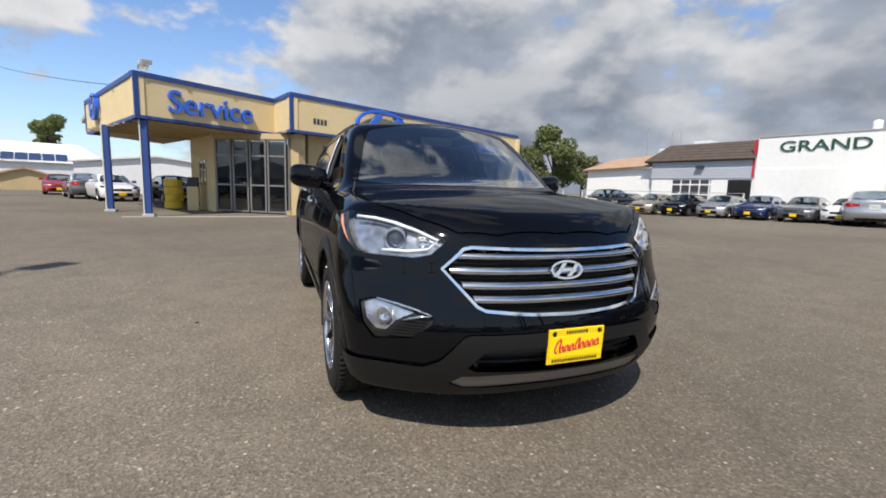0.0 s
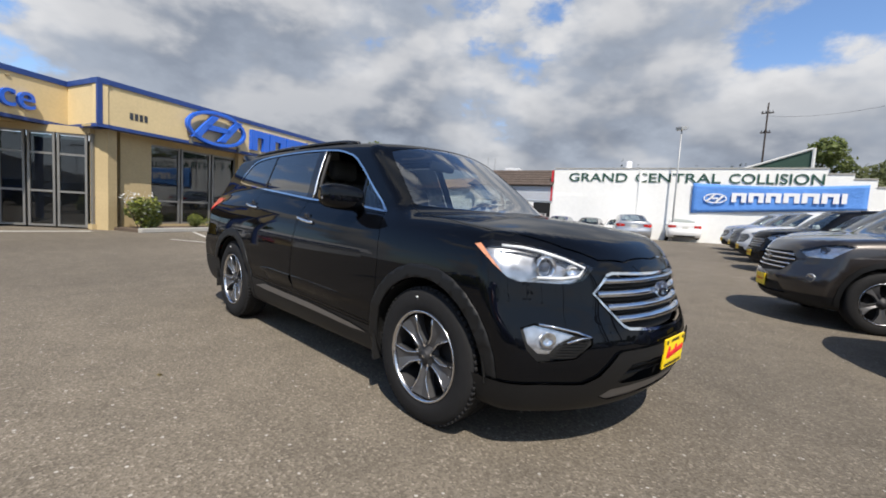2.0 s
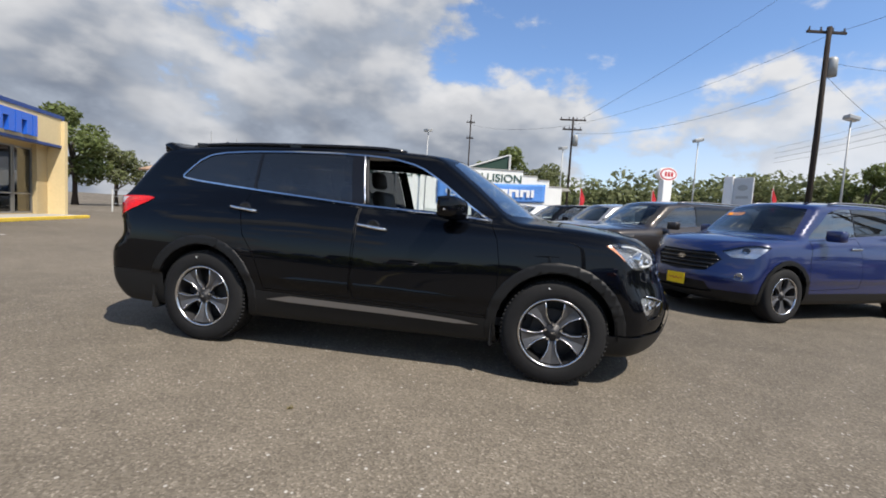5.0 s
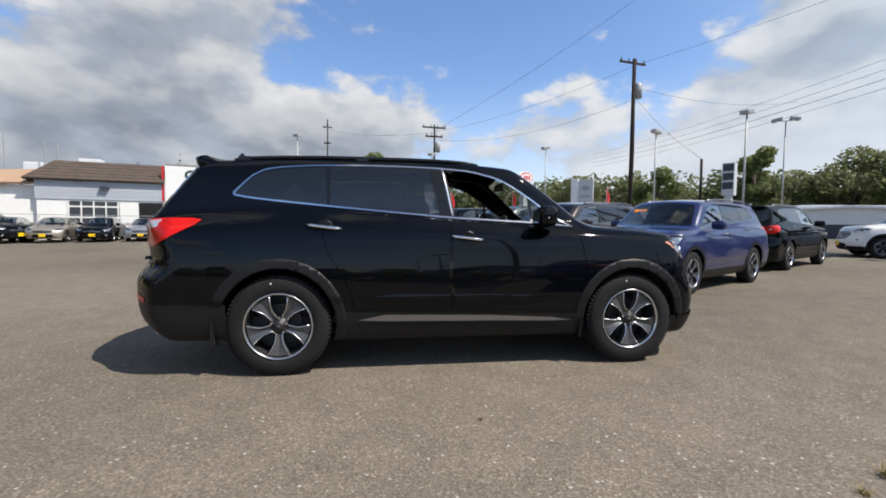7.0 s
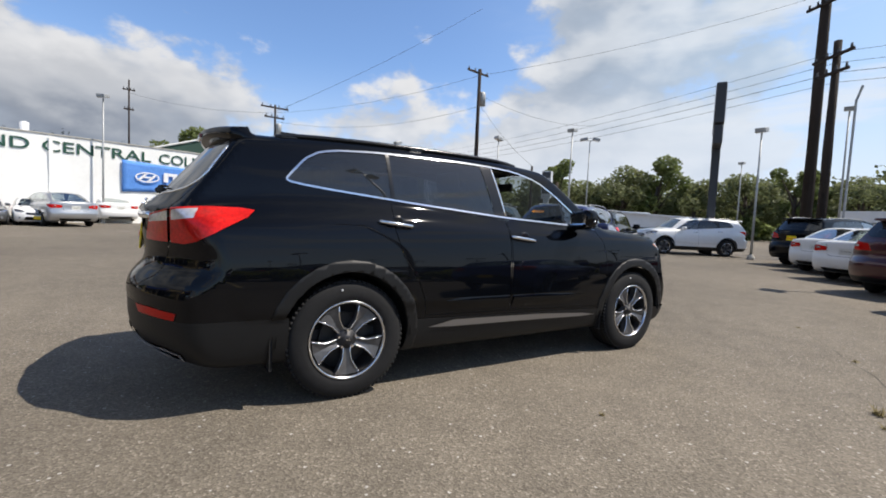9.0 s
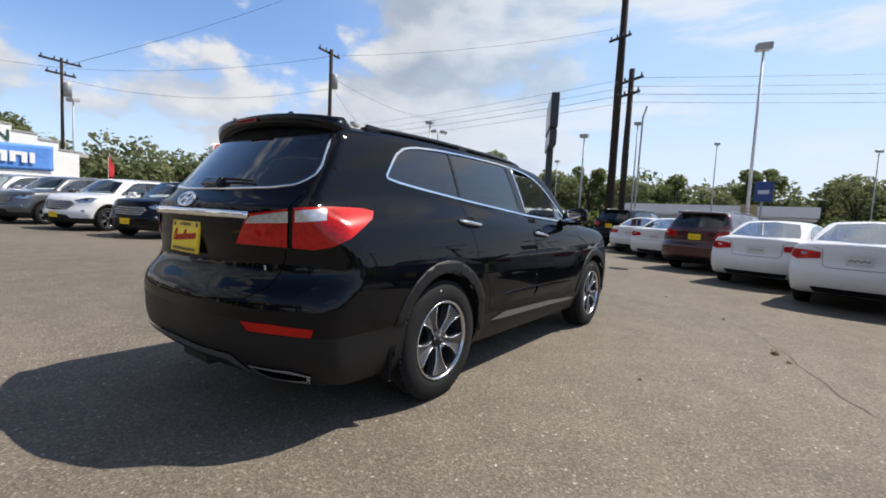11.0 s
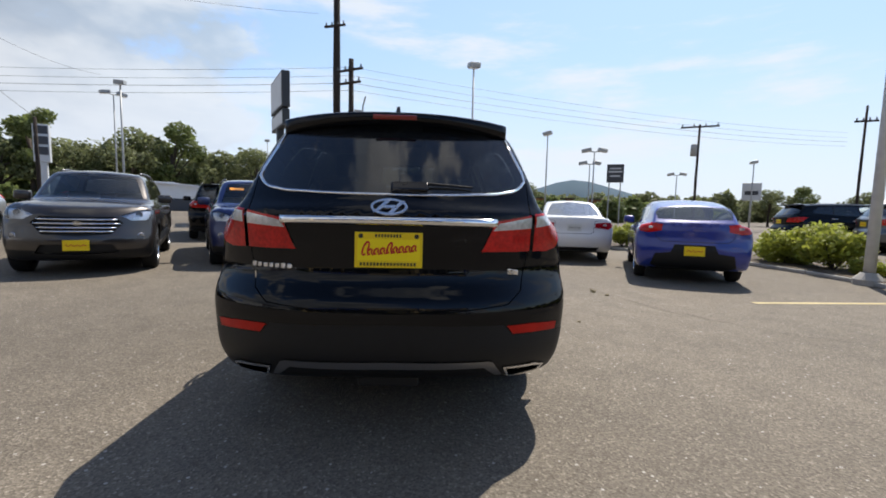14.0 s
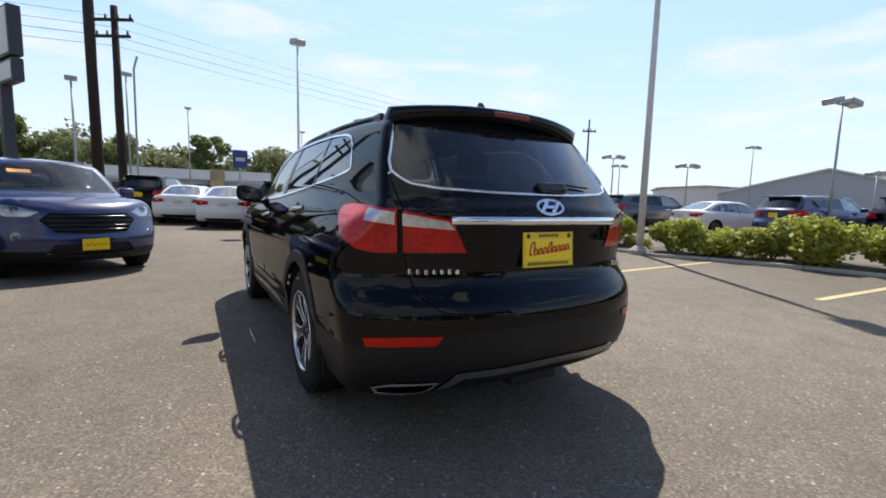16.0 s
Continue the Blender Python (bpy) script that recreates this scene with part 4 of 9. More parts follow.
    ring_shape(b, 0.083, 0.042, 0.009, 48, 0.012)
    o = part("badge", b, CHROME, gr, "oval chrome badge"); o.matrix_basis = pose(surf_x(0, 0.802) + 0.006, 0, 0.802, 0, 0, 0) @ Matrix(((0, 0, 1, 0), (1, 0, 0, 0), (0, 1, 0, 0), (0, 0, 0, 1))) @ pose(0, 0, 0, -14, 0, 0)

    # lower front: grey cladding, intake and lip
    clad = [(-1.0, 0.405), (-0.90, 0.392), (-0.774, 0.399), (-0.62, 0.397), (-0.56, 0.43), (-0.475, 0.535), (-0.45, 0.545), (0, 0.557), (0.45, 0.545), (0.475, 0.535), (0.56, 0.43), (0.62, 0.397), (0.774, 0.399), (0.90, 0.392), (1.0, 0.405), (1.0, 0.15), (-1.0, 0.15)]
    frontlow = lambda p, n: p.x > 1.6 and p.z < 0.62
    intake = [(-0.455, 0.405), (-0.39, 0.478), (-0.36, 0.487), (0, 0.495), (0.36, 0.487), (0.39, 0.478), (0.455, 0.405), (0.42, 0.388), (0, 0.382), (-0.42, 0.388)]
    lip = [(-0.515, 0.325), (-0.47, 0.362), (-0.3, 0.372), (0, 0.375), (0.3, 0.372), (0.47, 0.362), (0.515, 0.325), (0.45, 0.300), (0.2, 0.315), (-0.2, 0.315), (-0.45, 0.300)]
    cut(bm, clad, "end", frontlow)
    shell_part("intake", bm, cut(bm, intake, "end", fronts), DARK, car, push=-0.05)
    shell_part("skid_lip", bm, cut(bm, lip, "end", fronts), SATIN, car, "dull silver lip under the front bumper", push=0.008)
    shell_part("front_cladding", bm, pick(list(bm.faces), clad, "end", frontlow), CLADDING, car, "dark grey plastic lower front bumper", push=0.014)
    for z in (0.415, 0.445):
        b = bmesh.new()
        tube(b, [(surf_x(y, z) - 0.03, y, z) for y in np.linspace(-0.41, 0.41, 17)], 0.006, 6)
        part("intake_bar", b, CLADDING, car)

    # rear lamps and reflectors
    for side, sg, nm in sides:
        vw = ((Q, Q * sg, 0), (0, 0, 1))
        P3 = lambda pts: flat([(x, sg * y, z) for x, y, z in pts], vw)
        wh = (lambda s: lambda p, n: p.x < -1.6 and p.y * s > 0.25 and n.x < 0.2)(sg)
        tail = P3([(-2.425, 0.50, 1.098), (-2.335, 0.705, 1.132), (-2.22, 0.845, 1.150), (-2.05, 0.86, 1.151), (-1.945, 0.845, 1.140), (-1.965, 0.86, 1.10), (-2.02, 0.872, 1.066), (-2.12, 0.887, 1.006), (-2.215, 0.872, 0.964), (-2.26, 0.80, 0.946), (-2.336, 0.695, 0.950), (-2.447, 0.438, 0.952)])
        w1 = P3([(-2.418, 0.515, 1.088), (-2.338, 0.695, 1.120), (-2.338, 0.695, 1.066), (-2.432, 0.488, 1.052)])
        w2 = P3([(-2.322, 0.725, 1.124), (-2.235, 0.83, 1.137), (-2.235, 0.84, 1.085), (-2.322, 0.725, 1.070)])
        gp2 = P3([(-2.339, 0.693, 1.3), (-2.327, 0.716, 1.3), (-2.327, 0.716, 0.9), (-2.339, 0.693, 0.9)])
        for pl in (tail, w1, w2, gp2):
            cut(bm, pl, vw, wh)
        allf = pick(list(bm.faces), tail, vw, wh)
        cl = pick(allf, w1, vw, wh) + pick(allf, w2, vw, wh)
        gf = pick(allf, gp2, vw, wh)
        e = new("tail_lamp"); e.parent = car; tagged(e, "red tail lamp with clear reversing lens")
        shell_part("clear_lens", bm, cl, CLEAR_LAMP, e, push=0.005)
        shell_part("lamp_gap", bm, gf, DARK, e, push=-0.01)
        shell_part("red_lens", bm, [q for q in allf if q.is_valid], RED_LAMP, e, push=0.005)
        rf = [(sg * 0.567, 0.603), (sg * 0.70, 0.601), (sg * 0.862, 0.584), (sg * 0.852, 0.545), (sg * 0.70, 0.556), (sg * 0.60, 0.560)]
        shell_part("rear_reflector", bm, cut(bm, rf, "end", lambda p, n, s=sg: p.x < -1.9 and p.y * s > 0.3 and n.x < 0.0), RED_LENS_LIT, car, "red bumper reflector", push=0.004)
        ex = [(sg * 0.562, 0.386), (sg * 0.745, 0.376), (sg * 0.812, 0.348), (sg * 0.78, 0.300), (sg * 0.605, 0.296)]
        rim, mid = frame_of(bm, ex, band(ex, -0.017), "end", lambda p, n, s=sg: p.x < -1.9 and p.y * s > 0.3 and n.x < 0.05)
        shell_part("exhaust_trim", bm, rim, PALE_METAL, car, "chrome exhaust surround", push=0.008)
        shell_part("exhaust_opening", bm, mid, DARK, car, push=-0.04)

    skid = [(-0.565, 0.335), (-0.505, 0.425), (-0.48, 0.432), (0, 0.44), (0.48, 0.432), (0.505, 0.425), (0.565, 0.335), (0.53, 0.338), (0.46, 0.398), (0, 0.402), (-0.46, 0.398), (-0.53, 0.338)]
    rearlow = lambda p, n: p.x < -2.0 and p.z < 0.6
    cut(bm, skid, "end", rearlow)
    shell_part("rear_skid_strip", bm, pick(list(bm.faces), skid, "end", rearlow), SATIN, car, "dull silver strip under the rear bumper", push=0.008)
    rc = [(-1.0, 0.535), (-0.86, 0.540), (-0.60, 0.552), (-0.55, 0.608), (0, 0.618), (0.55, 0.608), (0.60, 0.552), (0.86, 0.540), (1.0, 0.535), (1.0, 0.15), (-1.0, 0.15)]
    rl = lambda p, n: p.x < -1.75 and p.z < 0.64
    cut(bm, rc, "end", rl)
    shell_part("rear_cladding", bm, pick(list(bm.faces), rc, "end", rl), CLADDING, car, "dark plastic lower rear bumper", push=0.0)

    # wheel arches: opening and plastic flare
    for side, sg, nm in sides:
        for wx in c["wheels"]:
            circ = lambda r, n: [(wx + r * math.cos(2 * math.pi * k / n), 0.385 + r * math.sin(2 * math.pi * k / n)) for k in range(n)]
            wh = (lambda s: lambda p, n: p.y * s > 0.35 and (n.y * s > 0.1 or p.z < 0.5))(sg)
            cut(bm, circ(0.485, 28), "side", wh)
            cut(bm, circ(0.412, 28), "side", wh)
            bmesh.ops.delete(bm, geom=pick(list(bm.faces), circ(0.412, 28), "side", lambda p, n, s=sg: p.y * s > 0.35), context="FACES")
            ringf = [q for q in pick(list(bm.faces), circ(0.485, 28), "side", wh) if q.normal.y * sg > 0.1]
            shell_part("arch_flare", bm, ringf, CLADDING, car, "dark plastic wheel-arch flare", push=0.006, thick=0.016)
            b = bmesh.new()
            rings = []
            for y in (0.55, 0.925):
                rings.append([b.verts.new((wx + 0.43 * math.cos(math.pi * k / 20), sg * y, 0.36 + 0.43 * math.sin(math.pi * k / 20))) for k in range(21)])
            for k in range(20):
                b.faces.new((rings[0][k], rings[0][k + 1], rings[1][k + 1], rings[1][k]))
            b.faces.new(rings[0])
            part("wheel_well", b, DARK, car)
        # cladding along the sill with its bright strip
        sill = [(-0.965, 0.468), (0.965, 0.425), (0.99, 0.15), (-0.99, 0.15)]
        sw = (lambda s: lambda p, n: p.y * s > 0.4 and abs(p.x) < 1.1 and p.z < 0.6)(sg)
        cut(bm, sill, "side", sw)
        strip = [(-0.82, 0.405), (-0.62, 0.445), (0.2, 0.428), (0.70, 0.402), (0.87, 0.378), (0.70, 0.372), (0.2, 0.383), (-0.62, 0.395)]
        st = cut(bm, strip, "side", side)
        shell_part("sill_strip", bm, st, SATIN_DARK, car, "grey metallic strip along the sill", push=0.012)
        shell_part("sill_cladding", bm, pick(list(bm.faces), sill, "side", sw), CLADDING, car, push=0.004)

    # the ledge pressed into the foot of each door
    for sg in (-1, 1):
        for xa, xb in ((-0.70, -0.135), (-0.095, 0.80)):
            b = bmesh.new()
            rows = []
            n = 15
            for k in range(n):
                t = k / (n - 1)
                x = xa + (xb - xa) * t
                u = (x + 0.70) / 1.50
                fade = min(1.0, u / 0.10, (1 - u) / 0.22) if 0 < u < 1 else 0.0
                zc = 0.582 - 0.020 * u
                hgt, dep = 0.022 * fade + 0.002, 0.014 * fade
                rows.append([b.verts.new((x, sg * (surf_y(x, zc + dz) + o_), zc + dz)) for dz, o_ in ((hgt, -0.001), (hgt * 0.2, dep * 0.55), (-hgt * 0.8, dep), (-hgt * 2.2, dep * 0.5), (-hgt * 3.2, -0.001))])
            for q, r in zip(rows, rows[1:]):
                for k in range(4):
                    b.faces.new((q[k], q[k + 1], r[k + 1], r[k]))
            bmesh.ops.recalc_face_normals(b, faces=b.faces[:])
            part("door_ledge", b, BLACK_PAINT, car, smooth=True)

    # shut lines: doors, bonnet, tailgate, fuel flap
    def shut(poly, view, where, w=0.0055):
        rim, mid = frame_of(bm, poly, band(poly, -w), view, where)
        gaps.extend(rim)
        return [q for q in mid if q.is_valid]

    for side, sg, nm in sides:
        fd = [(-0.105, 1.165), (-0.11, 0.90), (-0.125, 0.56), (-0.10, 0.475), (0.93, 0.445), (0.975, 0.60), (0.985, 0.82), (0.955, 1.0), (0.90, 1.112)]
        rd = [(-1.075, 1.235), (-1.085, 1.06), (-1.04, 0.90), (-0.93, 0.74), (-0.875, 0.60), (-0.85, 0.485), (-0.135, 0.475), (-0.122, 0.90), (-0.115, 1.165)]
        g = []
        rim, mid = frame_of(bm, fd, band(fd, -0.005), "side", side)
        shell_part("door_gap", bm, rim, DARK, car, push=-0.012)
        shell_part("front_door", bm, [q for q in pick(list(bm.faces), band(fd, -0.005), "side", side)], BLACK_PAINT, car)
        rim, mid = frame_of(bm, rd, band(rd, -0.005), "side", side)
        shell_part("door_gap", bm, rim, DARK, car, push=-0.012)
        shell_part("rear_door", bm, [q for q in pick(list(bm.faces), band(rd, -0.005), "side", side)], BLACK_PAINT, car)
    hood = [(1.08, 0.0), (1.05, 0.40), (0.985, 0.715), (1.25, 0.775), (1.55, 0.815), (1.72, 0.822), (1.85, 0.745), (2.0, 0.605), (2.11, 0.465), (2.165, 0.30), (2.185, 0.0), (2.165, -0.30), (2.11, -0.465), (2.0, -0.605), (1.85, -0.745), (1.72, -0.822), (1.55, -0.815), (1.25, -0.775), (0.985, -0.715), (1.05, -0.40)]
    up = lambda p, n: p.x > 0.9 and n.z > 0.25 and p.z < 1.22
    rim, mid = frame_of(bm, hood, band(hood, -0.006), "top", up)
    shell_part("bonnet_gap", bm, rim, DARK, car, push=-0.012)
    shell_part("bonnet", bm, pick(list(bm.faces), band(hood, -0.006), "top", up), BLACK_PAINT, car, "glossy black bonnet")
    gate = [(0.705, 1.30), (0.70, 1.14), (0.688, 0.915), (0.65, 0.76), (0.57, 0.70), (0.3, 0.676), (0, 0.668), (-0.3, 0.676), (-0.57, 0.70), (-0.65, 0.76), (-0.688, 0.915), (-0.70, 1.14), (-0.705, 1.30)]
    rim, mid = frame_of(bm, gate, band(gate, -0.006), "end", rears)
    shell_part("tailgate_gap", bm, rim, DARK, car, push=-0.012)
    shell_part("tailgate", bm, pick(list(bm.faces), band(gate, -0.006), "end", rears), BLACK_PAINT, car, "glossy black tailgate")
    shell_part("body", bm, list(bm.faces), BLACK_PAINT, car, "glossy black painted body", remove=False)
    bm.free()

    # roof spoiler with its brake light, rails, fin, wiper
    b = bmesh.new()
    rows = []
    def roof_z(x, y):
        zs = np.linspace(1.3, 1.8, 500)
        ins = np.nonzero(f(np.full(500, x), np.full(500, y), zs) < 0)[0]
        return zs[ins[-1]]

    for y in np.linspace(-0.615, 0.615, 41):
        k = (abs(y) / 0.615) ** 2.4
        xr = -2.175 + 0.14 * k
        xs = (-1.72 - 0.03 * (1 - k), -1.90, -2.02 + 0.06 * k)
        z0, z1, z2 = [roof_z(x, y) for x in xs]
        zt = 1.662 - 0.030 * k
        zl = 1.602 - 0.055 * k
        rows.append([b.verts.new(v) for v in ((xs[0], y, z0 - 0.004), (xs[1], y, z1 + 0.003 + 0.006 * (1 - k)), ((xs[1] + xr) / 2, y, zt + 0.003), (xr + 0.03, y, zt - 0.002), (xr, y, zt - 0.016), (xr + 0.012, y, zl + 0.004), (xr + 0.05, y, zl - 0.006), (-1.95, y, zl - 0.02))])
    for u, v in zip(rows, rows[1:]):
        for k in range(7):
            b.faces.new((u[k], u[k + 1], v[k + 1], v[k]))
    b.faces.new(rows[0]); b.faces.new(rows[-1][::-1])
    bmesh.ops.recalc_face_normals(b, faces=b.faces[:])
    sp = part("spoiler", b, BLACK_PAINT, car, smooth=True)
    b = bmesh.new()
    box(b, -0.012, 0.012, -0.115, 0.115, -0.012, 0.012, 0.004)
    o = part("brake_light", b, RED_DEEP, sp, "red high brake light"); o.matrix_basis = pose(-2.170, 0, 1.628, 0, -12, 0)
    for sg in (-1, 1):
        b = bmesh.new()
        pts = []
        for x in np.linspace(-1.78, 0.16, 22):
            k = min((x + 1.78) / 0.12, (0.16 - x) / 0.20, 1.0)
            y = 0.575 - 0.02 * abs(x + 0.8)
            zs = np.linspace(1.4, 1.8, 300)
            ins = np.nonzero(f(np.full(300, x), np.full(300, y), zs) < 0)[0]
            pts.append((x, sg * y, zs[ins[-1]] - 0.002 + 0.014 * max(k, 0) ** 0.5))
        tube(b, pts, 0.016, 8)
        rl_ = part("roof_rail", b, GLOSS_BLACK, car, smooth=True)
        for x in (-1.70, -0.8, 0.06):
            b = bmesh.new()
            y = 0.575 - 0.02 * abs(x + 0.8)
            box(b, x - 0.05, x + 0.05, sg * y - 0.014, sg * y + 0.014, 1.59, 1.655 - 0.012 * (x + 0.8) ** 2, 0.004)
            part("rail_foot", b, GLOSS_BLACK, rl_)
    b = bmesh.new()
    prof = [(-0.09, 0), (-0.06, 0.035), (-0.035, 0.05), (-0.02, 0.05), (0.0, 0.028), (0.06, 0.008), (0.10, 0)]
    la = [b.verts.new((-1.85 + x, 0.018 - z * 0.18, 1.652 + 1.9 * z)) for x, z in prof]
    lb = [b.verts.new((-1.85 + x, -0.018 + z * 0.18, 1.652 + 1.9 * z)) for x, z in prof]
    for k in range(len(prof) - 1):
        b.faces.new((la[k], la[k + 1], lb[k + 1], lb[k]))
    b.faces.new(la); b.faces.new(lb[::-1])
    part("antenna_fin", b, GLOSS_BLACK, car, smooth=False)
    b = bmesh.new()
    sx = lambda y, z: surf_x(y, z, False)
    tube(b, [(sx(-0.03, 1.25) - 0.012, -0.03, 1.25), (sx(-0.06, 1.265) - 0.03, -0.06, 1.265), (sx(-0.2, 1.275) - 0.022, -0.20, 1.272), (sx(-0.40, 1.26) - 0.016, -0.40, 1.262)], 0.011, 8, r1=0.005)
    wp = part("rear_wiper", b, RUBBER, car, smooth=True)
    b = bmesh.new()
    box(b, -0.02, 0.02, -0.12, 0.06, -0.028, 0.026, 0.010)
    o = part("wiper_cover", b, GLOSS_BLACK, wp); o.matrix_basis = pose(sx(-0.06, 1.25) - 0.01, -0.06, 1.252, 0, 40, 0)
    b = bmesh.new()
    ring_shape(b, 0.085, 0.043, 0.011, 48, 0.010)
    o = part("rear_badge", b, PALE_METAL, car, "oval chrome badge"); o.matrix_basis = pose(sx(0, 1.155) - 0.006, 0, 1.155) @ Matrix(((0, 0, -1, 0), (-1, 0, 0, 0), (0, 1, 0, 0), (0, 0, 0, 1))) @ pose(0, 0, 0, -28, 0, 0)
    for k in range(7):
        y = 0.665 - 0.032 * k
        b = bmesh.new()
        box(b, -0.003, 0.003, -0.012, 0.012, -0.010, 0.010 + (0.003 if k in (0, 5) else 0), 0.001)
        o = part("model_lettering", b, PALE_METAL, car); o.matrix_basis = pose(sx(y, 0.866) - 0.003, y, 0.866, 0, 0, 20)
    b = bmesh.new()
    box(b, -0.003, 0.003, -0.048, 0.048, -0.013, 0.013, 0.003)
    o = part("badge_plate", b, PALE_METAL, car, "small chrome badge"); o.matrix_basis = pose(sx(-0.585, 0.85) - 0.002, -0.585, 0.85, 0, 0, -22)
    tc = bpy.data.curves.new("badge_text", "FONT"); tc.body = "AWD"; tc.size, tc.extrude, tc.align_x, tc.align_y = 0.026, 0.0008, "CENTER", "CENTER"
    tme = bpy.data.meshes.new_from_object(bpy.data.objects.new("tmp", tc))
    tme.materials.append(BLACK_INK)
    ot = new("badge_text", tme); ot.parent = o; ot.matrix_basis = pose(-0.0038, 0, 0) @ Matrix(((0, 0, -1, 0), (-1, 0, 0, 0), (0, 1, 0, 0), (0, 0, 0, 1)))
    plate(car, pose(2.337, 0.012, 0.488, 90, 0, 90) @ pose(0, 0, 0, 3, 0, 0), 0.285, 0.155)
    plate(car, pose(-2.496, 0, 0.957, 90, 0, -90) @ pose(0, 0, 0, -4, 0, 0), 0.315, 0.165)

    # handles, mirrors, mud flaps
    for sg in (-1, 1):
        for xa, za, xb, zb in ((-1.195, 1.113, -0.945, 1.086), (-0.112, 1.040, 0.14, 1.011)):
            b = bmesh.new()
            n = 9
            pts = []
            for k in range(n):
                t = k / (n - 1)
                x, z = xa + (xb - xa) * t, za + (zb - za) * t
                pts.append((x, sg * (surf_y(x, z) + 0.006 + 0.026 * math.sin(math.pi * min(1, max(0, t))) ** 0.5), z))
            tube(b, pts, 0.012, 8)
            h_ = part("door_handle", b, CHROME, car, "chrome door handle", smooth=True)
            b = bmesh.new()
            xm, zm = (xa + xb) / 2 + 0.01, (za + zb) / 2
            turn_about(b, [(0.0005, 0), (0.045, 0.0), (0.055, 0.006)], 20)
            o = part("handle_cup", b, GLOSS_BLACK, h_); o.matrix_basis = pose(xm, sg * (surf_y(xm, zm) + 0.002), zm, 0, 0, 180 if sg > 0 else 0)
        mr = new("door_mirror"); mr.parent = car; tagged(mr, "black door mirror with chrome and clear lamp strip")
        b = bmesh.new()
        bmesh.ops.create_uvsphere(b, u_segments=28, v_segments=18, radius=1.0)
        for v in b.verts:
            p = v.co.copy()
            q = Vector([math.copysign(abs(t) ** 0.62, t) for t in p])
            q = Vector((q.x * 0.090, q.y * 0.122, q.z * 0.080))
            q.x += -0.045 * (q.y * sg / 0.122) if q.x > -0.05 else 0
            q.z += 0.012 * (q.y * sg / 0.122)
            v.co = q
        bmesh.ops.delete(b, geom=[fc for fc in b.faces if fc.calc_center_median().x < -0.082], context="FACES")
        o = part("mirror_housing", b, BLACK_PAINT, mr, smooth=True); o.matrix_basis = pose(0.62, sg * 0.975, 1.198)
        b = bmesh.new()
        box(b, -0.004, 0.004, -0.092, 0.092, -0.060, 0.060, 0.003)
        o = part("mirror_glass", b, MIRROR, mr); o.matrix_basis = pose(0.550, sg * 0.975, 1.198, 0, 0, -sg * 4)
        b = bmesh.new()
        tube(b, [(0.60, sg * 0.78, 1.125), (0.62, sg * 0.86, 1.135), (0.62, sg * 0.92, 1.16)], 0.035, 8, r1=0.03)
        part("mirror_arm", b, GLOSS_BLACK, mr, smooth=True)
        b = bmesh.new()
        tube(b, [(0.708, sg * 0.90, 1.172), (0.69, sg * 0.99, 1.176), (0.645, sg * 1.065, 1.182), (0.585, sg * 1.094, 1.188)], 0.008, 6)
        part("mirror_lamp", b, CLEAR_LAMP, mr, smooth=True)
        for x, z1 in ((0.955, 0.335), (-1.845, 0.33)):
            b = bmesh.new()
            box(b, x - 0.008, x + 0.008, sg * 0.82, sg * 0.918, 0.235, z1 + 0.10, 0.006)
            part("mud_flap", b, RUBBER, car, "black rubber mud flap")
    # inside: seats, dashboard, wheel
    for x, y in ((0.05, -0.36), (0.05, 0.36), (-0.85, -0.36), (-0.85, 0.36)):
        s = new("car_seat"); s.parent = car
        b = bmesh.new(); box(b, x - 0.22, x + 0.30, y - 0.25, y + 0.25, 0.62, 0.80, 0.05); part("seat_cushion", b, SEAT, s, smooth=True)
        b = bmesh.new(); box(b, -0.07, 0.07, -0.24, 0.24, 0, 0.62, 0.06); o = part("seat_back", b, SEAT, s, smooth=True); o.matrix_basis = pose(x - 0.24, y, 0.74, 0, -14, 0)
        b = bmesh.new(); box(b, -0.05, 0.05, -0.13, 0.13, 0, 0.17, 0.04); o = part("headrest", b, SEAT, s, smooth=True); o.matrix_basis = pose(x - 0.41, y, 1.37, 0, -10, 0)
    b = bmesh.new(); box(b, 0.72, 1.22, -0.72, 0.72, 0.78, 1.10, 0.06); part("dashboard", b, INTERIOR, car, smooth=True)
    b = bmesh.new(); box(b, -2.2, 1.2, -0.80, 0.80, 0.36, 0.42); part("cabin_floor", b, INTERIOR, car)
    b = bmesh.new()
    n = 32
    tube(b, [(0.185 * math.cos(2 * math.pi * k / n), 0.185 * math.sin(2 * math.pi * k / n), 0) for k in range(n + 1)], 0.016, 6)
    tube(b, [(-0.18, 0, 0), (0.18, 0, 0)], 0.02, 6)
    tube(b, [(0, -0.18, 0), (0, 0, 0)], 0.02, 6)
    o = part("steering_wheel", b, INTERIOR, car, smooth=True); o.matrix_basis = pose(0.60, 0.36, 1.06, 0, -62, 0) @ pose(0, 0, 0, 0, 0, 90)
    b = bmesh.new(); box(b, 0.50, 0.53, -0.13, 0.13, 1.46, 1.54, 0.015); part("rear_view_mirror", b, INTERIOR, car)
    for x in c["wheels"]:
        for sg in (-1, 1):
            make_wheel(c, car, x, sg, True)
    b = bmesh.new(); box(b, -1.95, 1.95, -0.66, 0.66, 0.245, 0.31, 0.02); part("underbody", b, DARK, car)
    b = bmesh.new(); box(b, -2.44, -2.34, -0.15, 0.15, 0.275, 0.36, 0.012); part("tow_cover", b, CLADDING, car, "small plastic cover under the rear bumper")
    return car


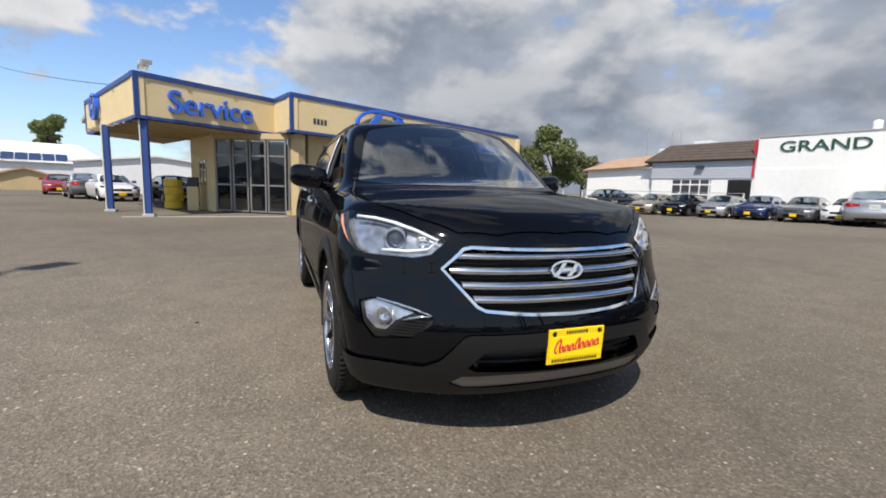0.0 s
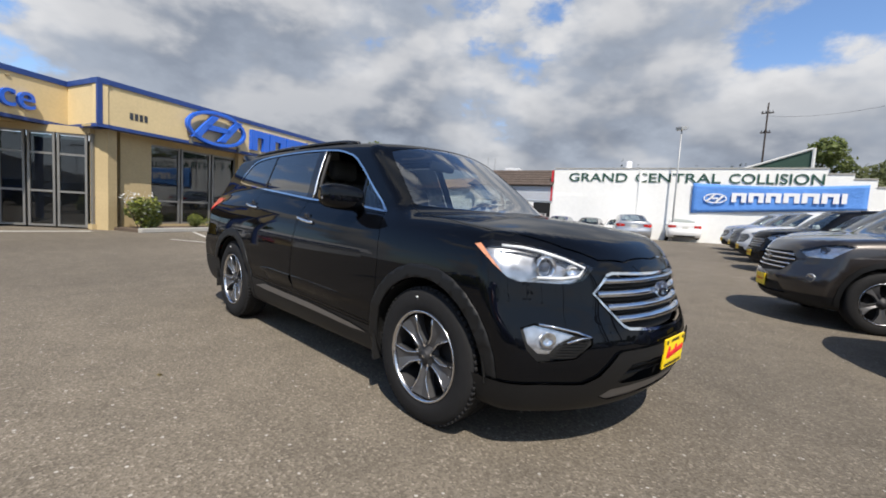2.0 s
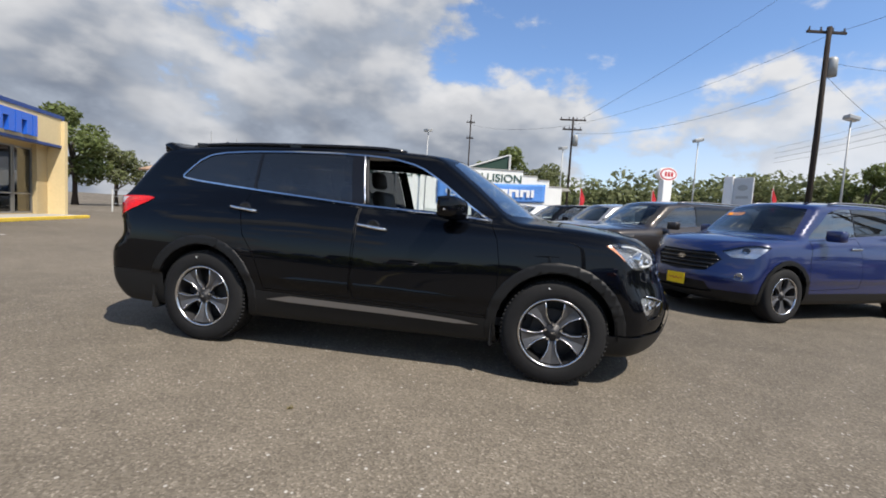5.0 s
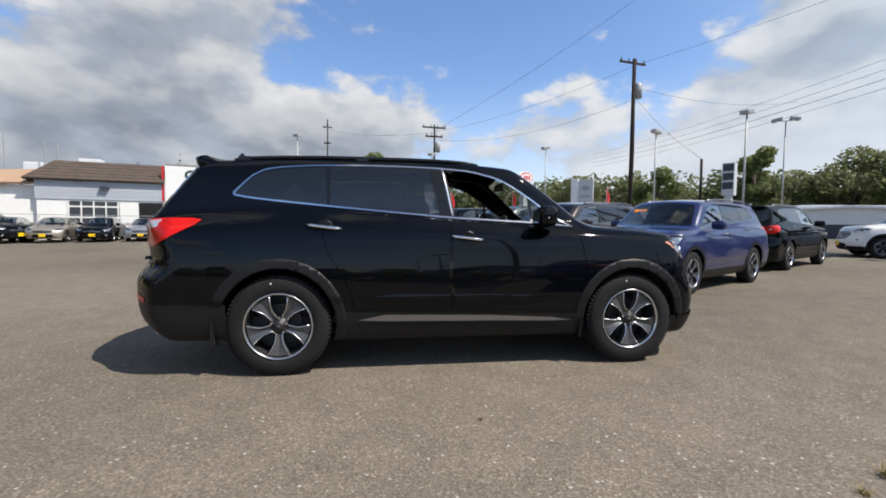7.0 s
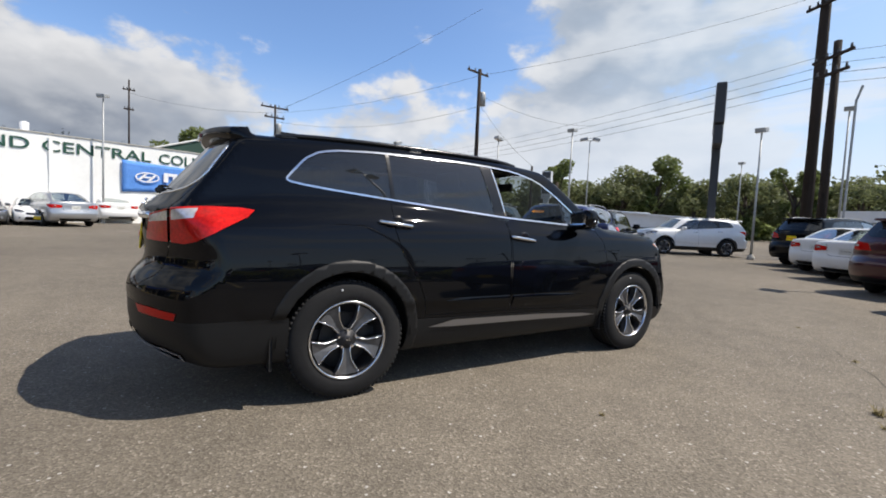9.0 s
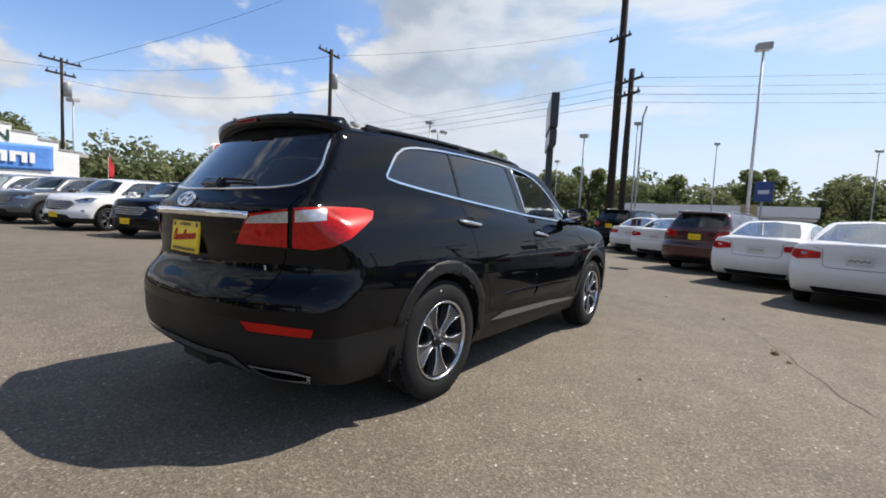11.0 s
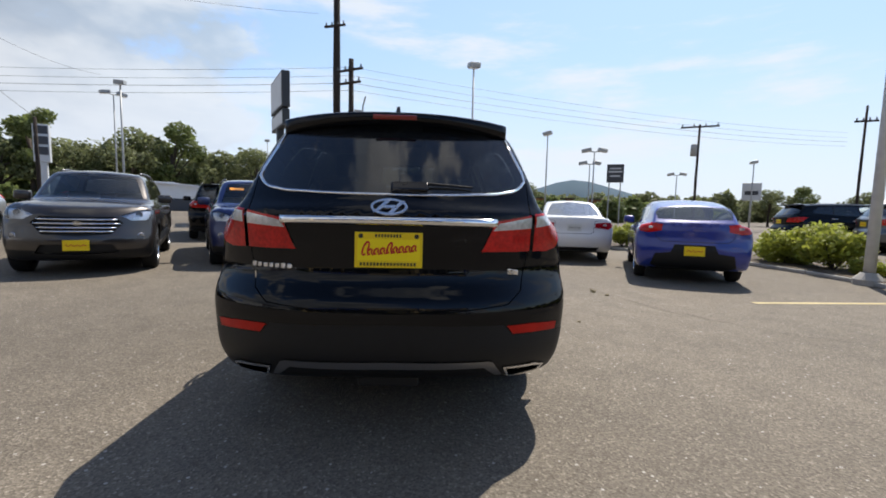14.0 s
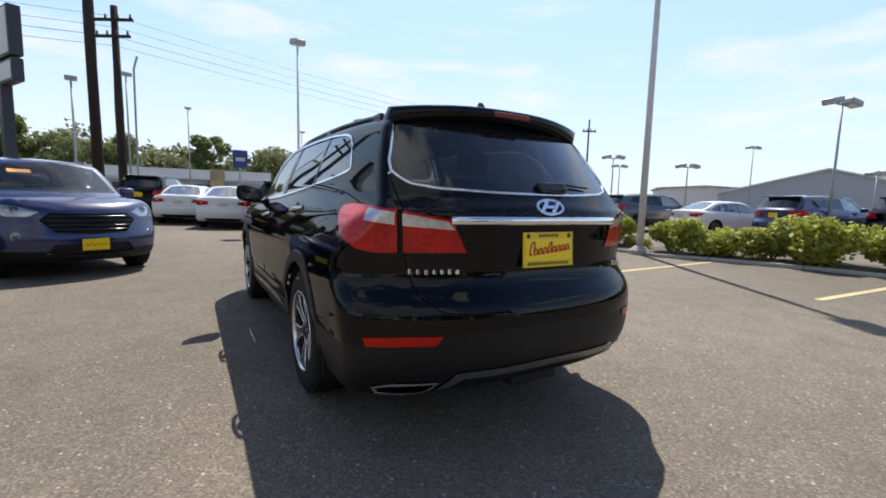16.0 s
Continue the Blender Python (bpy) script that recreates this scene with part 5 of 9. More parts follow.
GLOSS_BLACK = mat("gloss_black_trim", (0.008, 0.008, 0.009), 0.18, spec=0.5)
GRILLE_CHROME = mat("grille_chrome", (0.70, 0.71, 0.73), 0.14, 1.0)
SATIN_DARK = mat("satin_grey_strip", (0.30, 0.30, 0.31), 0.36, 0.9)
WHITE_GLOSS = mat("white_light_guide", (0.88, 0.88, 0.88), 0.25, coat=0.5)
MIRROR = mat("mirror_silver", (0.92, 0.92, 0.92), 0.01, 1.0)
main_suv()


# ---------------------------------------------------------------- the other parked cars
SUV_SHAPE = dict(SUV,
    dlo=[(-1.74, 1.342), (-1.66, 1.44), (-1.55, 1.53), (-1.15, 1.584), (-0.438, 1.596), (0.076, 1.572), (0.313, 1.515), (0.681, 1.268), (0.90, 1.125), (0.57, 1.145), (-0.969, 1.244), (-1.66, 1.31)],
    splits=((-1.04, -1.06), (-0.11, -0.23)), dark_from=-0.15, beltz=1.0,
    ws=[(0.70, 1.175), (0.60, 1.45), (0.545, 1.555), (0, 1.62), (-0.545, 1.555), (-0.60, 1.45), (-0.70, 1.175), (0, 1.16)],
    rg=[(0.60, 1.545), (0.69, 1.315), (0.56, 1.238), (0, 1.217), (-0.56, 1.238), (-0.69, 1.315), (-0.60, 1.545), (0, 1.605)],
    head=[(1.685, 0.895, 1.006), (1.80, 0.82, 1.025), (1.93, 0.70, 1.003), (2.107, 0.507, 0.922), (2.06, 0.64, 0.845), (1.90, 0.845, 0.850)],
    grille=[(-0.546, 0.805), (-0.44, 0.902), (0, 0.893), (0.44, 0.902), (0.546, 0.805), (0.40, 0.64), (0, 0.614), (-0.40, 0.64)], bars=(0.858, 0.796, 0.735, 0.680), bar_half=0.515, bar_mid=0.805,
    tail=[(-2.425, 0.50, 1.098), (-2.22, 0.845, 1.150), (-1.945, 0.845, 1.140), (-2.12, 0.887, 1.006), (-2.26, 0.80, 0.946), (-2.447, 0.438, 0.952)],
    intake=[(-0.50, 0.36), (-0.42, 0.49), (0, 0.50), (0.42, 0.49), (0.50, 0.36), (0, 0.34)], clad=0.40, flare=0.47, open=0.412,
    plate_f=(2.335, 0.48), plate_r=(-2.50, 0.957), mirror=(0.62, 1.0, 1.19), handles=((-1.07, 1.10), (0.015, 1.025)), handle_mat=0,
    fd=[(-0.105, 1.165), (-0.12, 0.475), (0.93, 0.445), (0.985, 0.82), (0.90, 1.112)], fog=(2.05, 0.76, 0.60), rail=True)

SEDAN = dict(
    plan_x=(-2.35, -2.0, -1.4, -0.5, 0.6, 1.4, 1.9, 2.2, 2.35), plan_w=(0.80, 0.87, 0.90, 0.905, 0.905, 0.90, 0.88, 0.82, 0.76),
    deck_x=(-2.4, -2.1, -1.6, -1.0, 0.4, 1.0, 1.5, 2.0, 2.3), deck_z=(1.03, 1.06, 1.04, 1.0, 0.95, 0.95, 0.90, 0.79, 0.66),
    bot_x=(-2.4, -2.0, -1.2, 1.2, 2.0, 2.35), bot_z=(0.32, 0.24, 0.19, 0.19, 0.20, 0.24),
    roof_x=(-1.9, -1.2, -0.6, 0.0, 0.5, 1.0), roof_z=(1.30, 1.405, 1.44, 1.435, 1.38, 1.25),
    nose_z=(0.15, 0.30, 0.50, 0.65, 0.80), nose_x=(2.15, 2.24, 2.27, 2.22, 2.08),
    tail_z=(0.2, 0.35, 0.55, 0.75, 0.95, 1.08), tail_x=(-2.12, -2.25, -2.30, -2.25, -2.24, -2.22),
    sec_z=(0.15, 0.3, 0.5, 0.7, 0.9, 1.0, 1.1), sec_w=(0.90, 0.955, 0.985, 1.0, 0.965, 0.92, 0.85),
    green_z=(0.5, 0.93, 1.2, 1.4, 1.5), green_w=(0.86, 0.775, 0.675, 0.565, 0.50),
    gplan_x=(-2.2, -1.5, -0.8, 0.4, 1.2), gplan_w=(0.86, 0.95, 1.0, 1.0, 0.97),
    crown=0.06, nose_round=0.36, tail_round=0.24, k_shoulder=0.08,
    cowl=(1.25, 0.90), header=(0.30, 1.41), back_low=(-1.98, 1.02), back_top=(-1.02, 1.42), back_round=0.14,
    wheels=(1.38, -1.32), track=0.775, tyre=0.325, rim=0.215, tyre_w=0.205,
    dlo=[(-1.45, 1.08), (-1.20, 1.22), (-0.85, 1.32), (-0.3, 1.365), (0.15, 1.33), (0.50, 1.19), (0.88, 0.985), (0.80, 0.955), (-0.4, 0.985), (-1.30, 1.045)],
    splits=((-1.02, -1.10), (-0.15, -0.25)), dark_from=-3.0, beltz=0.9,
    ws=[(0.66, 0.985), (0.56, 1.22), (0.48, 1.335), (0, 1.395), (-0.48, 1.335), (-0.56, 1.22), (-0.66, 0.985), (0, 0.97)],
    rg=[(0.45, 1.355), (0.55, 1.20), (0.60, 1.075), (0, 1.06), (-0.60, 1.075), (-0.55, 1.20), (-0.45, 1.355), (0, 1.395)],
    head=[(1.72, 0.83, 0.79), (1.88, 0.76, 0.80), (2.05, 0.60, 0.755), (2.14, 0.46, 0.70), (2.10, 0.56, 0.64), (1.95, 0.74, 0.655)],
    grille=[(-0.46, 0.60), (-0.40, 0.66), (0, 0.665), (0.40, 0.66), (0.46, 0.60), (0.38, 0.54), (0, 0.53), (-0.38, 0.54)], bars=(0.60,), bar_half=0.40, bar_mid=0.60,
    tail=[(-2.22, 0.45, 0.90), (-2.15, 0.64, 0.925), (-1.99, 0.80, 0.93), (-1.87, 0.84, 0.915), (-2.0, 0.83, 0.83), (-2.12, 0.74, 0.765), (-2.23, 0.46, 0.80)],
    intake=[(-0.52, 0.28), (-0.42, 0.44), (0, 0.45), (0.42, 0.44), (0.52, 0.28), (0, 0.27)], clad=0.0, flare=0.0, open=0.355,
    boot=[(-0.62, 0.985), (-0.44, 0.94), (-0.42, 0.70), (-0.36, 0.665), (0.36, 0.665), (0.42, 0.70), (0.44, 0.94), (0.62, 0.985)], valance=[(-0.55, 0.36), (0.55, 0.36), (0.50, 0.27), (-0.50, 0.27)],
    plate_f=(2.28, 0.40), plate_r=(-2.262, 0.80), mirror=(0.62, 0.93, 1.03), handles=((-0.98, 0.90), (0.02, 0.87)), handle_mat=1,
    fd=[(-0.14, 0.975), (-0.16, 0.30), (0.86, 0.30), (0.90, 0.70), (0.80, 0.945)], fog=(2.08, 0.66, 0.40), rail=False)

HATCH = dict(SEDAN,
    deck_x=(-2.4, -2.0, -1.4, -0.8, 0.4, 1.0, 1.5, 2.0, 2.3), deck_z=(0.98, 1.02, 1.03, 0.99, 0.95, 0.95, 0.90, 0.79, 0.66),
    roof_x=(-2.2, -1.6, -0.9, 0.0, 0.5, 1.0), roof_z=(1.24, 1.33, 1.41, 1.42, 1.37, 1.25),
    back_low=(-2.235, 1.0), back_top=(-1.75, 1.32), back_round=0.10, back_under=0.2, k_belt=0.07,
    tail_z=(0.2, 0.35, 0.55, 0.75, 0.95, 1.08), tail_x=(-2.12, -2.25, -2.30, -2.26, -2.235, -2.15),
    rg=[(0.52, 1.27), (0.60, 1.18), (0.57, 1.075), (0, 1.055), (-0.57, 1.075), (-0.60, 1.18), (-0.52, 1.27), (0, 1.295)],
    boot=[(-0.60, 1.02), (-0.60, 0.78), (-0.50, 0.70), (0.50, 0.70), (0.60, 0.78), (0.60, 1.02)], valance=[(-0.60, 0.50), (-0.36, 0.53), (-0.30, 0.66), (0.30, 0.66), (0.36, 0.53), (0.60, 0.50), (0.66, 0.30), (0.50, 0.24), (-0.50, 0.24), (-0.66, 0.30)],
    dlo=[(-1.42, 1.12), (-1.10, 1.25), (-0.75, 1.315), (-0.3, 1.345), (0.15, 1.325), (0.50, 1.19), (0.88, 0.985), (0.80, 0.955), (-0.4, 0.985), (-1.25, 1.06)],
    tail=[(-2.20, 0.50, 0.99), (-2.10, 0.66, 1.01), (-1.95, 0.80, 1.0), (-1.90, 0.83, 0.96), (-2.03, 0.81, 0.86), (-2.14, 0.70, 0.84), (-2.23, 0.52, 0.88)],
    plate_r=(-2.30, 0.56), plan_w=(0.84, 0.90, 0.915, 0.905, 0.905, 0.90, 0.88, 0.82, 0.76))

WHITE = paint("white_paint", (0.72, 0.72, 0.71))
BLUE = paint("blue_paint", (0.002, 0.011, 0.078), 0.12)
BRIGHT_BLUE = paint("bright_blue_paint", (0.006, 0.024, 0.23), 0.12)
SILVER = paint("silver_paint", (0.42, 0.43, 0.45), 0.7, 0.3)
BROWN = paint("brown_metallic_paint", (0.034, 0.029, 0.026), 0.5)
GREY = paint("grey_metallic_paint", (0.11, 0.115, 0.12), 0.6)
MAROON = paint("dark_red_paint", (0.055, 0.010, 0.012), 0.3)
RED_PAINT = paint("red_paint", (0.30, 0.012, 0.012), 0.1)
BEIGE = paint("champagne_paint", (0.38, 0.34, 0.28), 0.6)
WHITE_PLATE = mat("white_plate", (0.62, 0.62, 0.58), 0.4)


def plain_car(name, c, colour, label, yellow=(True, True)):
    """A parked car: painted shell with glass, lamps, grille, plates, mirrors and wheels cut into it."""
    f = FORM[0] = car_form(c)
    car = thing(name, label, "car")
    bm = shell_mesh(shell(f, c["wheels"][1] - 0.3, c["wheels"][0] + 0.1, *((0.66, 72, 70, 18) if c["tyre"] < 0.35 else (0.74, 96, 86, 22))))

    def surf_x(y, z, front=True):
        xs = np.linspace(1.0, 2.6, 300) if front else np.linspace(-2.9, -1.3, 300)
        ins = np.nonzero(f(xs, np.full(300, y), np.full(300, z)) < 0)[0]
        return xs[ins[-1]] if front else xs[ins[0]]

    fronts, rears = (lambda p, n: p.x > 1.3 and n.x > 0.05), (lambda p, n: p.x < -1.0 and n.x < -0.03)
    for sg in (-1, 1):
        side = (lambda s: lambda p, n: p.y * s > 0.25 and n.y * s > 0.15)(sg)
        cut(bm, c["dlo"], "side", side)
        z0 = c["beltz"]
        for xa, xb in c["splits"]:
            cut(bm, [(xa - 0.02, z0), (xa + 0.02, z0), (xb + 0.02, z0 + 0.7), (xb - 0.02, z0 + 0.7)], "side", side)
        mid = pick(list(bm.faces), c["dlo"], "side", side)
        groups = [[] for _ in range(3 + len(c["splits"]))]
        for fc in mid:
            p = fc.calc_center_median()
            t = (p.z - z0) / 0.7
            k = 0
            for i, (xa, xb) in enumerate(c["splits"]):
                e = xa + (xb - xa) * t
                if abs(p.x - e) < 0.02: k = 3 + i; break
                if p.x > e: k += 1
            groups[k].append(fc)
        for k, nm in enumerate(("quarter_window", "rear_side_window", "front_side_window") + ("window_pillar",) * len(c["splits"])):
            shell_part(nm, bm, groups[k], GLOSS_BLACK if k > 2 else (WINDSCREEN if k == 2 or c["dark_from"] < -1 else PRIVACY), car, push=-0.003)
        vw = ((Q, Q * -sg, 0), (0, 0, 1))
        wh = (lambda s: lambda p, n: p.x > 1.3 and p.y * s > 0.25 and n.x > -0.05)(sg)
        hf = cut(bm, flat([(x, sg * y, z) for x, y, z in c["head"]], vw), vw, wh)
        e = new("headlamp"); e.parent = car
        shell_part("lamp_housing", bm, hf, LAMP_HOUSE, e, push=-0.03, remove=False)
        shell_part("lens", bm, hf, LENS, e, push=0.002)
        hx, hy, hz = (sum(p[k] for p in c["head"]) / len(c["head"]) for k in range(3))
        b = bmesh.new(); turn_about(b, [(0.0005, 0.0), (0.03, -0.004), (0.042, 0.012), (0.05, -0.03)], 16)
        o = part("projector", b, DARK_LENS, e, smooth=True); o.matrix_basis = pose(surf_x(hy, hz) - 0.025, sg * hy, hz, 0, 0, -62 if sg > 0 else -118)
        vw = ((Q, Q * sg, 0), (0, 0, 1))
        wh = (lambda s: lambda p, n: p.x < -1.5 and p.y * s > 0.25 and n.x < 0.2)(sg)
        tl = shell_part("tail_lamp", bm, cut(bm, flat([(x, sg * y, z) for x, y, z in c["tail"]], vw), vw, wh), RED_LAMP, car, "red tail lamp", push=0.004)
        b = bmesh.new(); ty = sum(p[1] for p in c["tail"][:3]) / 3; tz = sum(p[2] for p in c["tail"]) / len(c["tail"])
        box(b, -0.006, 0.006, -0.07, 0.07, -0.02, 0.02, 0.004)
        o = part("reversing_lens", b, CLEAR_LAMP, tl); o.matrix_basis = pose(surf_x(ty, tz, False) - 0.004, sg * ty, tz, 0, 0, 24 * sg)
        b = bmesh.new(); turn_about(b, [(0.0005, 0.004), (0.035, 0.0), (0.045, 0.012), (0.055, 0.0), (0.055, -0.03)], 16)
        fx, fy, fz = c["fog"]
        o = part("fog_lamp", b, LAMP_HOUSE, car, smooth=True); o.matrix_basis = pose(surf_x(fy, fz) - 0.004, sg * fy, fz, 0, 0, -55 if sg > 0 else -125)
        for wx in c["wheels"]:
            circ = lambda r, n: [(wx + r * math.cos(2 * math.pi * k / n), c["tyre"] + 0.012 + r * math.sin(2 * math.pi * k / n)) for k in range(n)]
            wh = (lambda s: lambda p, n: p.y * s > 0.35)(sg)
            cut(bm, circ(c["open"], 20), "side", wh)
            bmesh.ops.delete(bm, geom=pick(list(bm.faces), circ(c["open"], 20), "side", wh), context="FACES")
            if c["flare"]:
                cut(bm, circ(c["flare"], 20), "side", wh)
                shell_part("arch_flare", bm, [q for q in pick(list(bm.faces), circ(c["flare"], 20), "side", wh) if q.normal.y * sg > 0.1], CLADDING, car, push=0.008)
            b = bmesh.new()
            rr = c["open"] + 0.012
            rings = [[b.verts.new((wx + rr * math.cos(math.pi * k / 14), sg * y, c["tyre"] - 0.01 + rr * math.sin(math.pi * k / 14))) for k in range(15)] for y in (0.5, 0.86)]
            for k in range(14):
                b.faces.new((rings[0][k], rings[0][k + 1], rings[1][k + 1], rings[1][k]))
            b.faces.new(rings[0])
            part("wheel_well", b, DARK, car)
            make_wheel(c, car, wx, sg, False)
        rim, mid = frame_of(bm, c["fd"], band(c["fd"], -0.008), "side", side)
        shell_part("door_gap", bm, rim, DARK, car, push=-0.008)
        mx, my, mz = c["mirror"]
        b = bmesh.new(); box(b, -0.07, 0.07, -0.11, 0.11, -0.075, 0.075, 0.035)
        o = part("door_mirror", b, colour, car, smooth=True); o.matrix_basis = pose(mx, sg * my, mz)
        for hx_, hz_ in c["handles"]:
            ys = np.linspace(0, 1.1, 300); ins = np.nonzero(f(np.full(300, hx_), ys, np.full(300, hz_)) < 0)[0]
            b = bmesh.new(); box(b, hx_ - 0.11, hx_ + 0.11, sg * (ys[ins[-1]] + 0.018) - 0.012, sg * (ys[ins[-1]] + 0.018) + 0.012, hz_ - 0.013, hz_ + 0.013, 0.008)
            part("door_handle", b, CHROME if c["handle_mat"] == 0 else colour, car, smooth=True)
    shell_part("windscreen", bm, cut(bm, c["ws"], "end", lambda p, n: p.x > 0.0 and n.z > 0.2 and n.x > 0.2 and p.z > c["beltz"] - 0.02), CLEAR_GLASS, car, push=-0.002)
    shell_part("rear_window", bm, cut(bm, c["rg"], "end", rears), WINDSCREEN if c["dark_from"] < -1 else PRIVACY, car, push=-0.002)
    shell_part("grille_backing", bm, cut(bm, c["grille"], "end", fronts), DARK, car, push=-0.03)
    for z in c["bars"]:
        half = c["bar_half"] - abs(z - c["bar_mid"]) * 0.72
        b = bmesh.new(); tube(b, [(surf_x(y, z) - 0.006, y, z) for y in np.linspace(-half, half, 13)], 0.014, 6)
        part("grille_bar", b, GRILLE_CHROME, car, smooth=True)
    shell_part("intake", bm, cut(bm, c["intake"], "end", fronts), DARK, car, push=-0.03)
    if "boot" in c:
        rim, mid = frame_of(bm, c["boot"], band(c["boot"], -0.009), "end", rears)
        shell_part("boot_gap", bm, rim, DARK, car, push=-0.008)
    if "valance" in c:
        shell_part("rear_valance", bm, cut(bm, c["valance"], "end", rears), CLADDING, car, push=0.003)
    if c["clad"]:
        low = lambda p, n: p.z < c["clad"] + 0.2
        pl = [(-3, c["clad"]), (3, c["clad"]), (3, 0.1), (-3, 0.1)]
        cut(bm, pl, "side", low)
        shell_part("lower_cladding", bm, pick(list(bm.faces), pl, "side", low), CLADDING, car, push=0.002)
    shell_part("body", bm, list(bm.faces), colour, car, remove=False)
    bm.free()
    b = bmesh.new(); ring_shape(b, 0.06, 0.03, 0.007, 24, 0.008)
    gz_ = c["grille"][2][1] + (0.02 if c["tyre"] < 0.35 else -0.09)
    o = part("badge", b, CHROME, car); o.matrix_basis = pose(surf_x(0, gz_) + 0.004, 0, gz_) @ Matrix(((0, 0, 1, 0), (1, 0, 0, 0), (0, 1, 0, 0), (0, 0, 0, 1)))
    for (x, z), sgn, yel in ((c["plate_f"], 1, yellow[0]), (c["plate_r"], -1, yellow[1])):
        x = surf_x(0, z, sgn > 0) + sgn * 0.012
        b = bmesh.new(); box(b, x - 0.006, x + 0.006, -0.155, 0.155, z - 0.078, z + 0.078, 0.003)
        p = part("licence_plate", b, YELLOW_PLATE if yel else WHITE_PLATE, car)
        b = bmesh.new()
        tube(b, [(x + sgn * 0.007, yy, z + 0.014 * math.sin(yy * 90)) for yy in np.linspace(-0.12, 0.12, 22)], 0.005, 4)
        part("plate_marks", b, RED_INK if yel else BLACK_INK, p)
    if c["rail"]:
        for sg in (-1, 1):
            b = bmesh.new()
            pts = [(x, sg * 0.575, 1.655 + 0.02 * min(1, (x + 1.8) * 6, (0.2 - x) * 6) - 0.02 * (x + 0.8) ** 2) for x in np.linspace(-1.78, 0.16, 12)]
            tube(b, pts, 0.017, 6)
            part("roof_rail", b, SATIN, car, smooth=True)
        b = bmesh.new(); box(b, -2.22, -1.95, -0.58, 0.58, 1.58, 1.635, 0.02); part("spoiler", b, colour, car, smooth=True)
    b = bmesh.new(); box(b, c["wheels"][1] - 0.6, c["wheels"][0] + 0.5, -0.62, 0.62, 0.22, 0.30); part("underbody", b, DARK, car)
    for y in (-0.36, 0.36):
        b = bmesh.new(); k = 0.86 if c["tyre"] < 0.35 else 1.0
        box(b, -0.08, 0.08, -0.24, 0.24, 0.45 * k, 1.30 * k, 0.06); o = part("car_seat", b, SEAT, car, smooth=True); o.matrix_basis = pose(-0.05, y, 0, 0, -10, 0)
    b = bmesh.new(); box(b, 0.6, 1.1, -0.62, 0.62, 0.6, 0.96 if c["tyre"] < 0.35 else 1.08, 0.05); part("dashboard", b, INTERIOR, car)
    return car


PAINTED = ("body", "door_mirror", "spoiler", "door_handle")


def repaint(ob, colour, old):
    for ch in ob.children:
        for s in ch.material_slots:
            if s.material == old:
                s.link = "OBJECT"
                s.material = colour
    return ob


def gz(x, y):
    """Height of the ground: level by the car, rising gently to the back of the lot."""
    s = min(0.5 * x + 0.87 * y - 1.0, 45.0)
    return 0.018 * s * s / (s + 3.0) if s > 0 else 0.0


def wheel_at(c, wx, wy, heading, which, scale=(1, 1, 1)):
    """The pose in which one wheel of a car stands at a place."""
    lx = (c["wheels"][0] if which[1] == "F" else c["wheels"][1]) * scale[0]
    ly = c["track"] * scale[1] * (1 if which[0] == "L" else -1)
    h = radians(heading)
    x, y = wx - lx * math.cos(h) + ly * math.sin(h), wy - lx * math.sin(h) - ly * math.cos(h)
    # lean with the slope of the ground
    e = 1.2
    dx, dy = (gz(x + e, y) - gz(x - e, y)) / (2 * e), (gz(x, y + e) - gz(x, y - e)) / (2 * e)
    up = Vector((-dx, -dy, 1)).normalized()
    fw = Vector((math.cos(h), math.sin(h), 0)); fw = (fw - up * fw.dot(up)).normalized()
    lf = up.cross(fw)
    m = Matrix.Identity(4)
    for k in range(3):
        m[k][0], m[k][1], m[k][2] = fw[k], lf[k], up[k]
    m[0][3], m[1][3], m[2][3] = x, y, gz(x, y)
    return m @ Matrix.Diagonal((*scale, 1))


S5 = (0.955, 0.985, 0.975)
ST = (0.90, 0.965, 0.965)
suv_a = plain_car("suv", SUV_SHAPE, BROWN, "brown metallic five-seat SUV with yellow dealer plate")
suv_a.matrix_basis = wheel_at(SUV_SHAPE, 3.1, 4.5, 206, "LF", S5)
suv_a["group"] = "cars parked in the row"
sedan_a = plain_car("sedan", SEDAN, WHITE, "white four-door saloon parked with its tail outwards", (True, False))
sedan_a.matrix_basis = wheel_at(SEDAN, 6.3, -3.02, -13, "LR")
sedan_a["group"] = "cars parked across the lane"
hatch_a = plain_car("hatchback", HATCH, BRIGHT_BLUE, "bright blue three-door hatchback with yellow dealer plate")
hatch_a.matrix_basis = wheel_at(HATCH, 3.42, -4.2, -23, "LR", (0.88, 0.96, 1.0))
hatch_a["group"] = "cars parked across the lane"


def park(proto, old, colour, label, m, name, group):
    o = copy_thing(proto, Matrix.Identity(4))
    o.matrix_basis = m
    o.name = name
    if colour is not old:
        repaint(o, colour, old)
    tagged(o, label, "car", group)
    return o


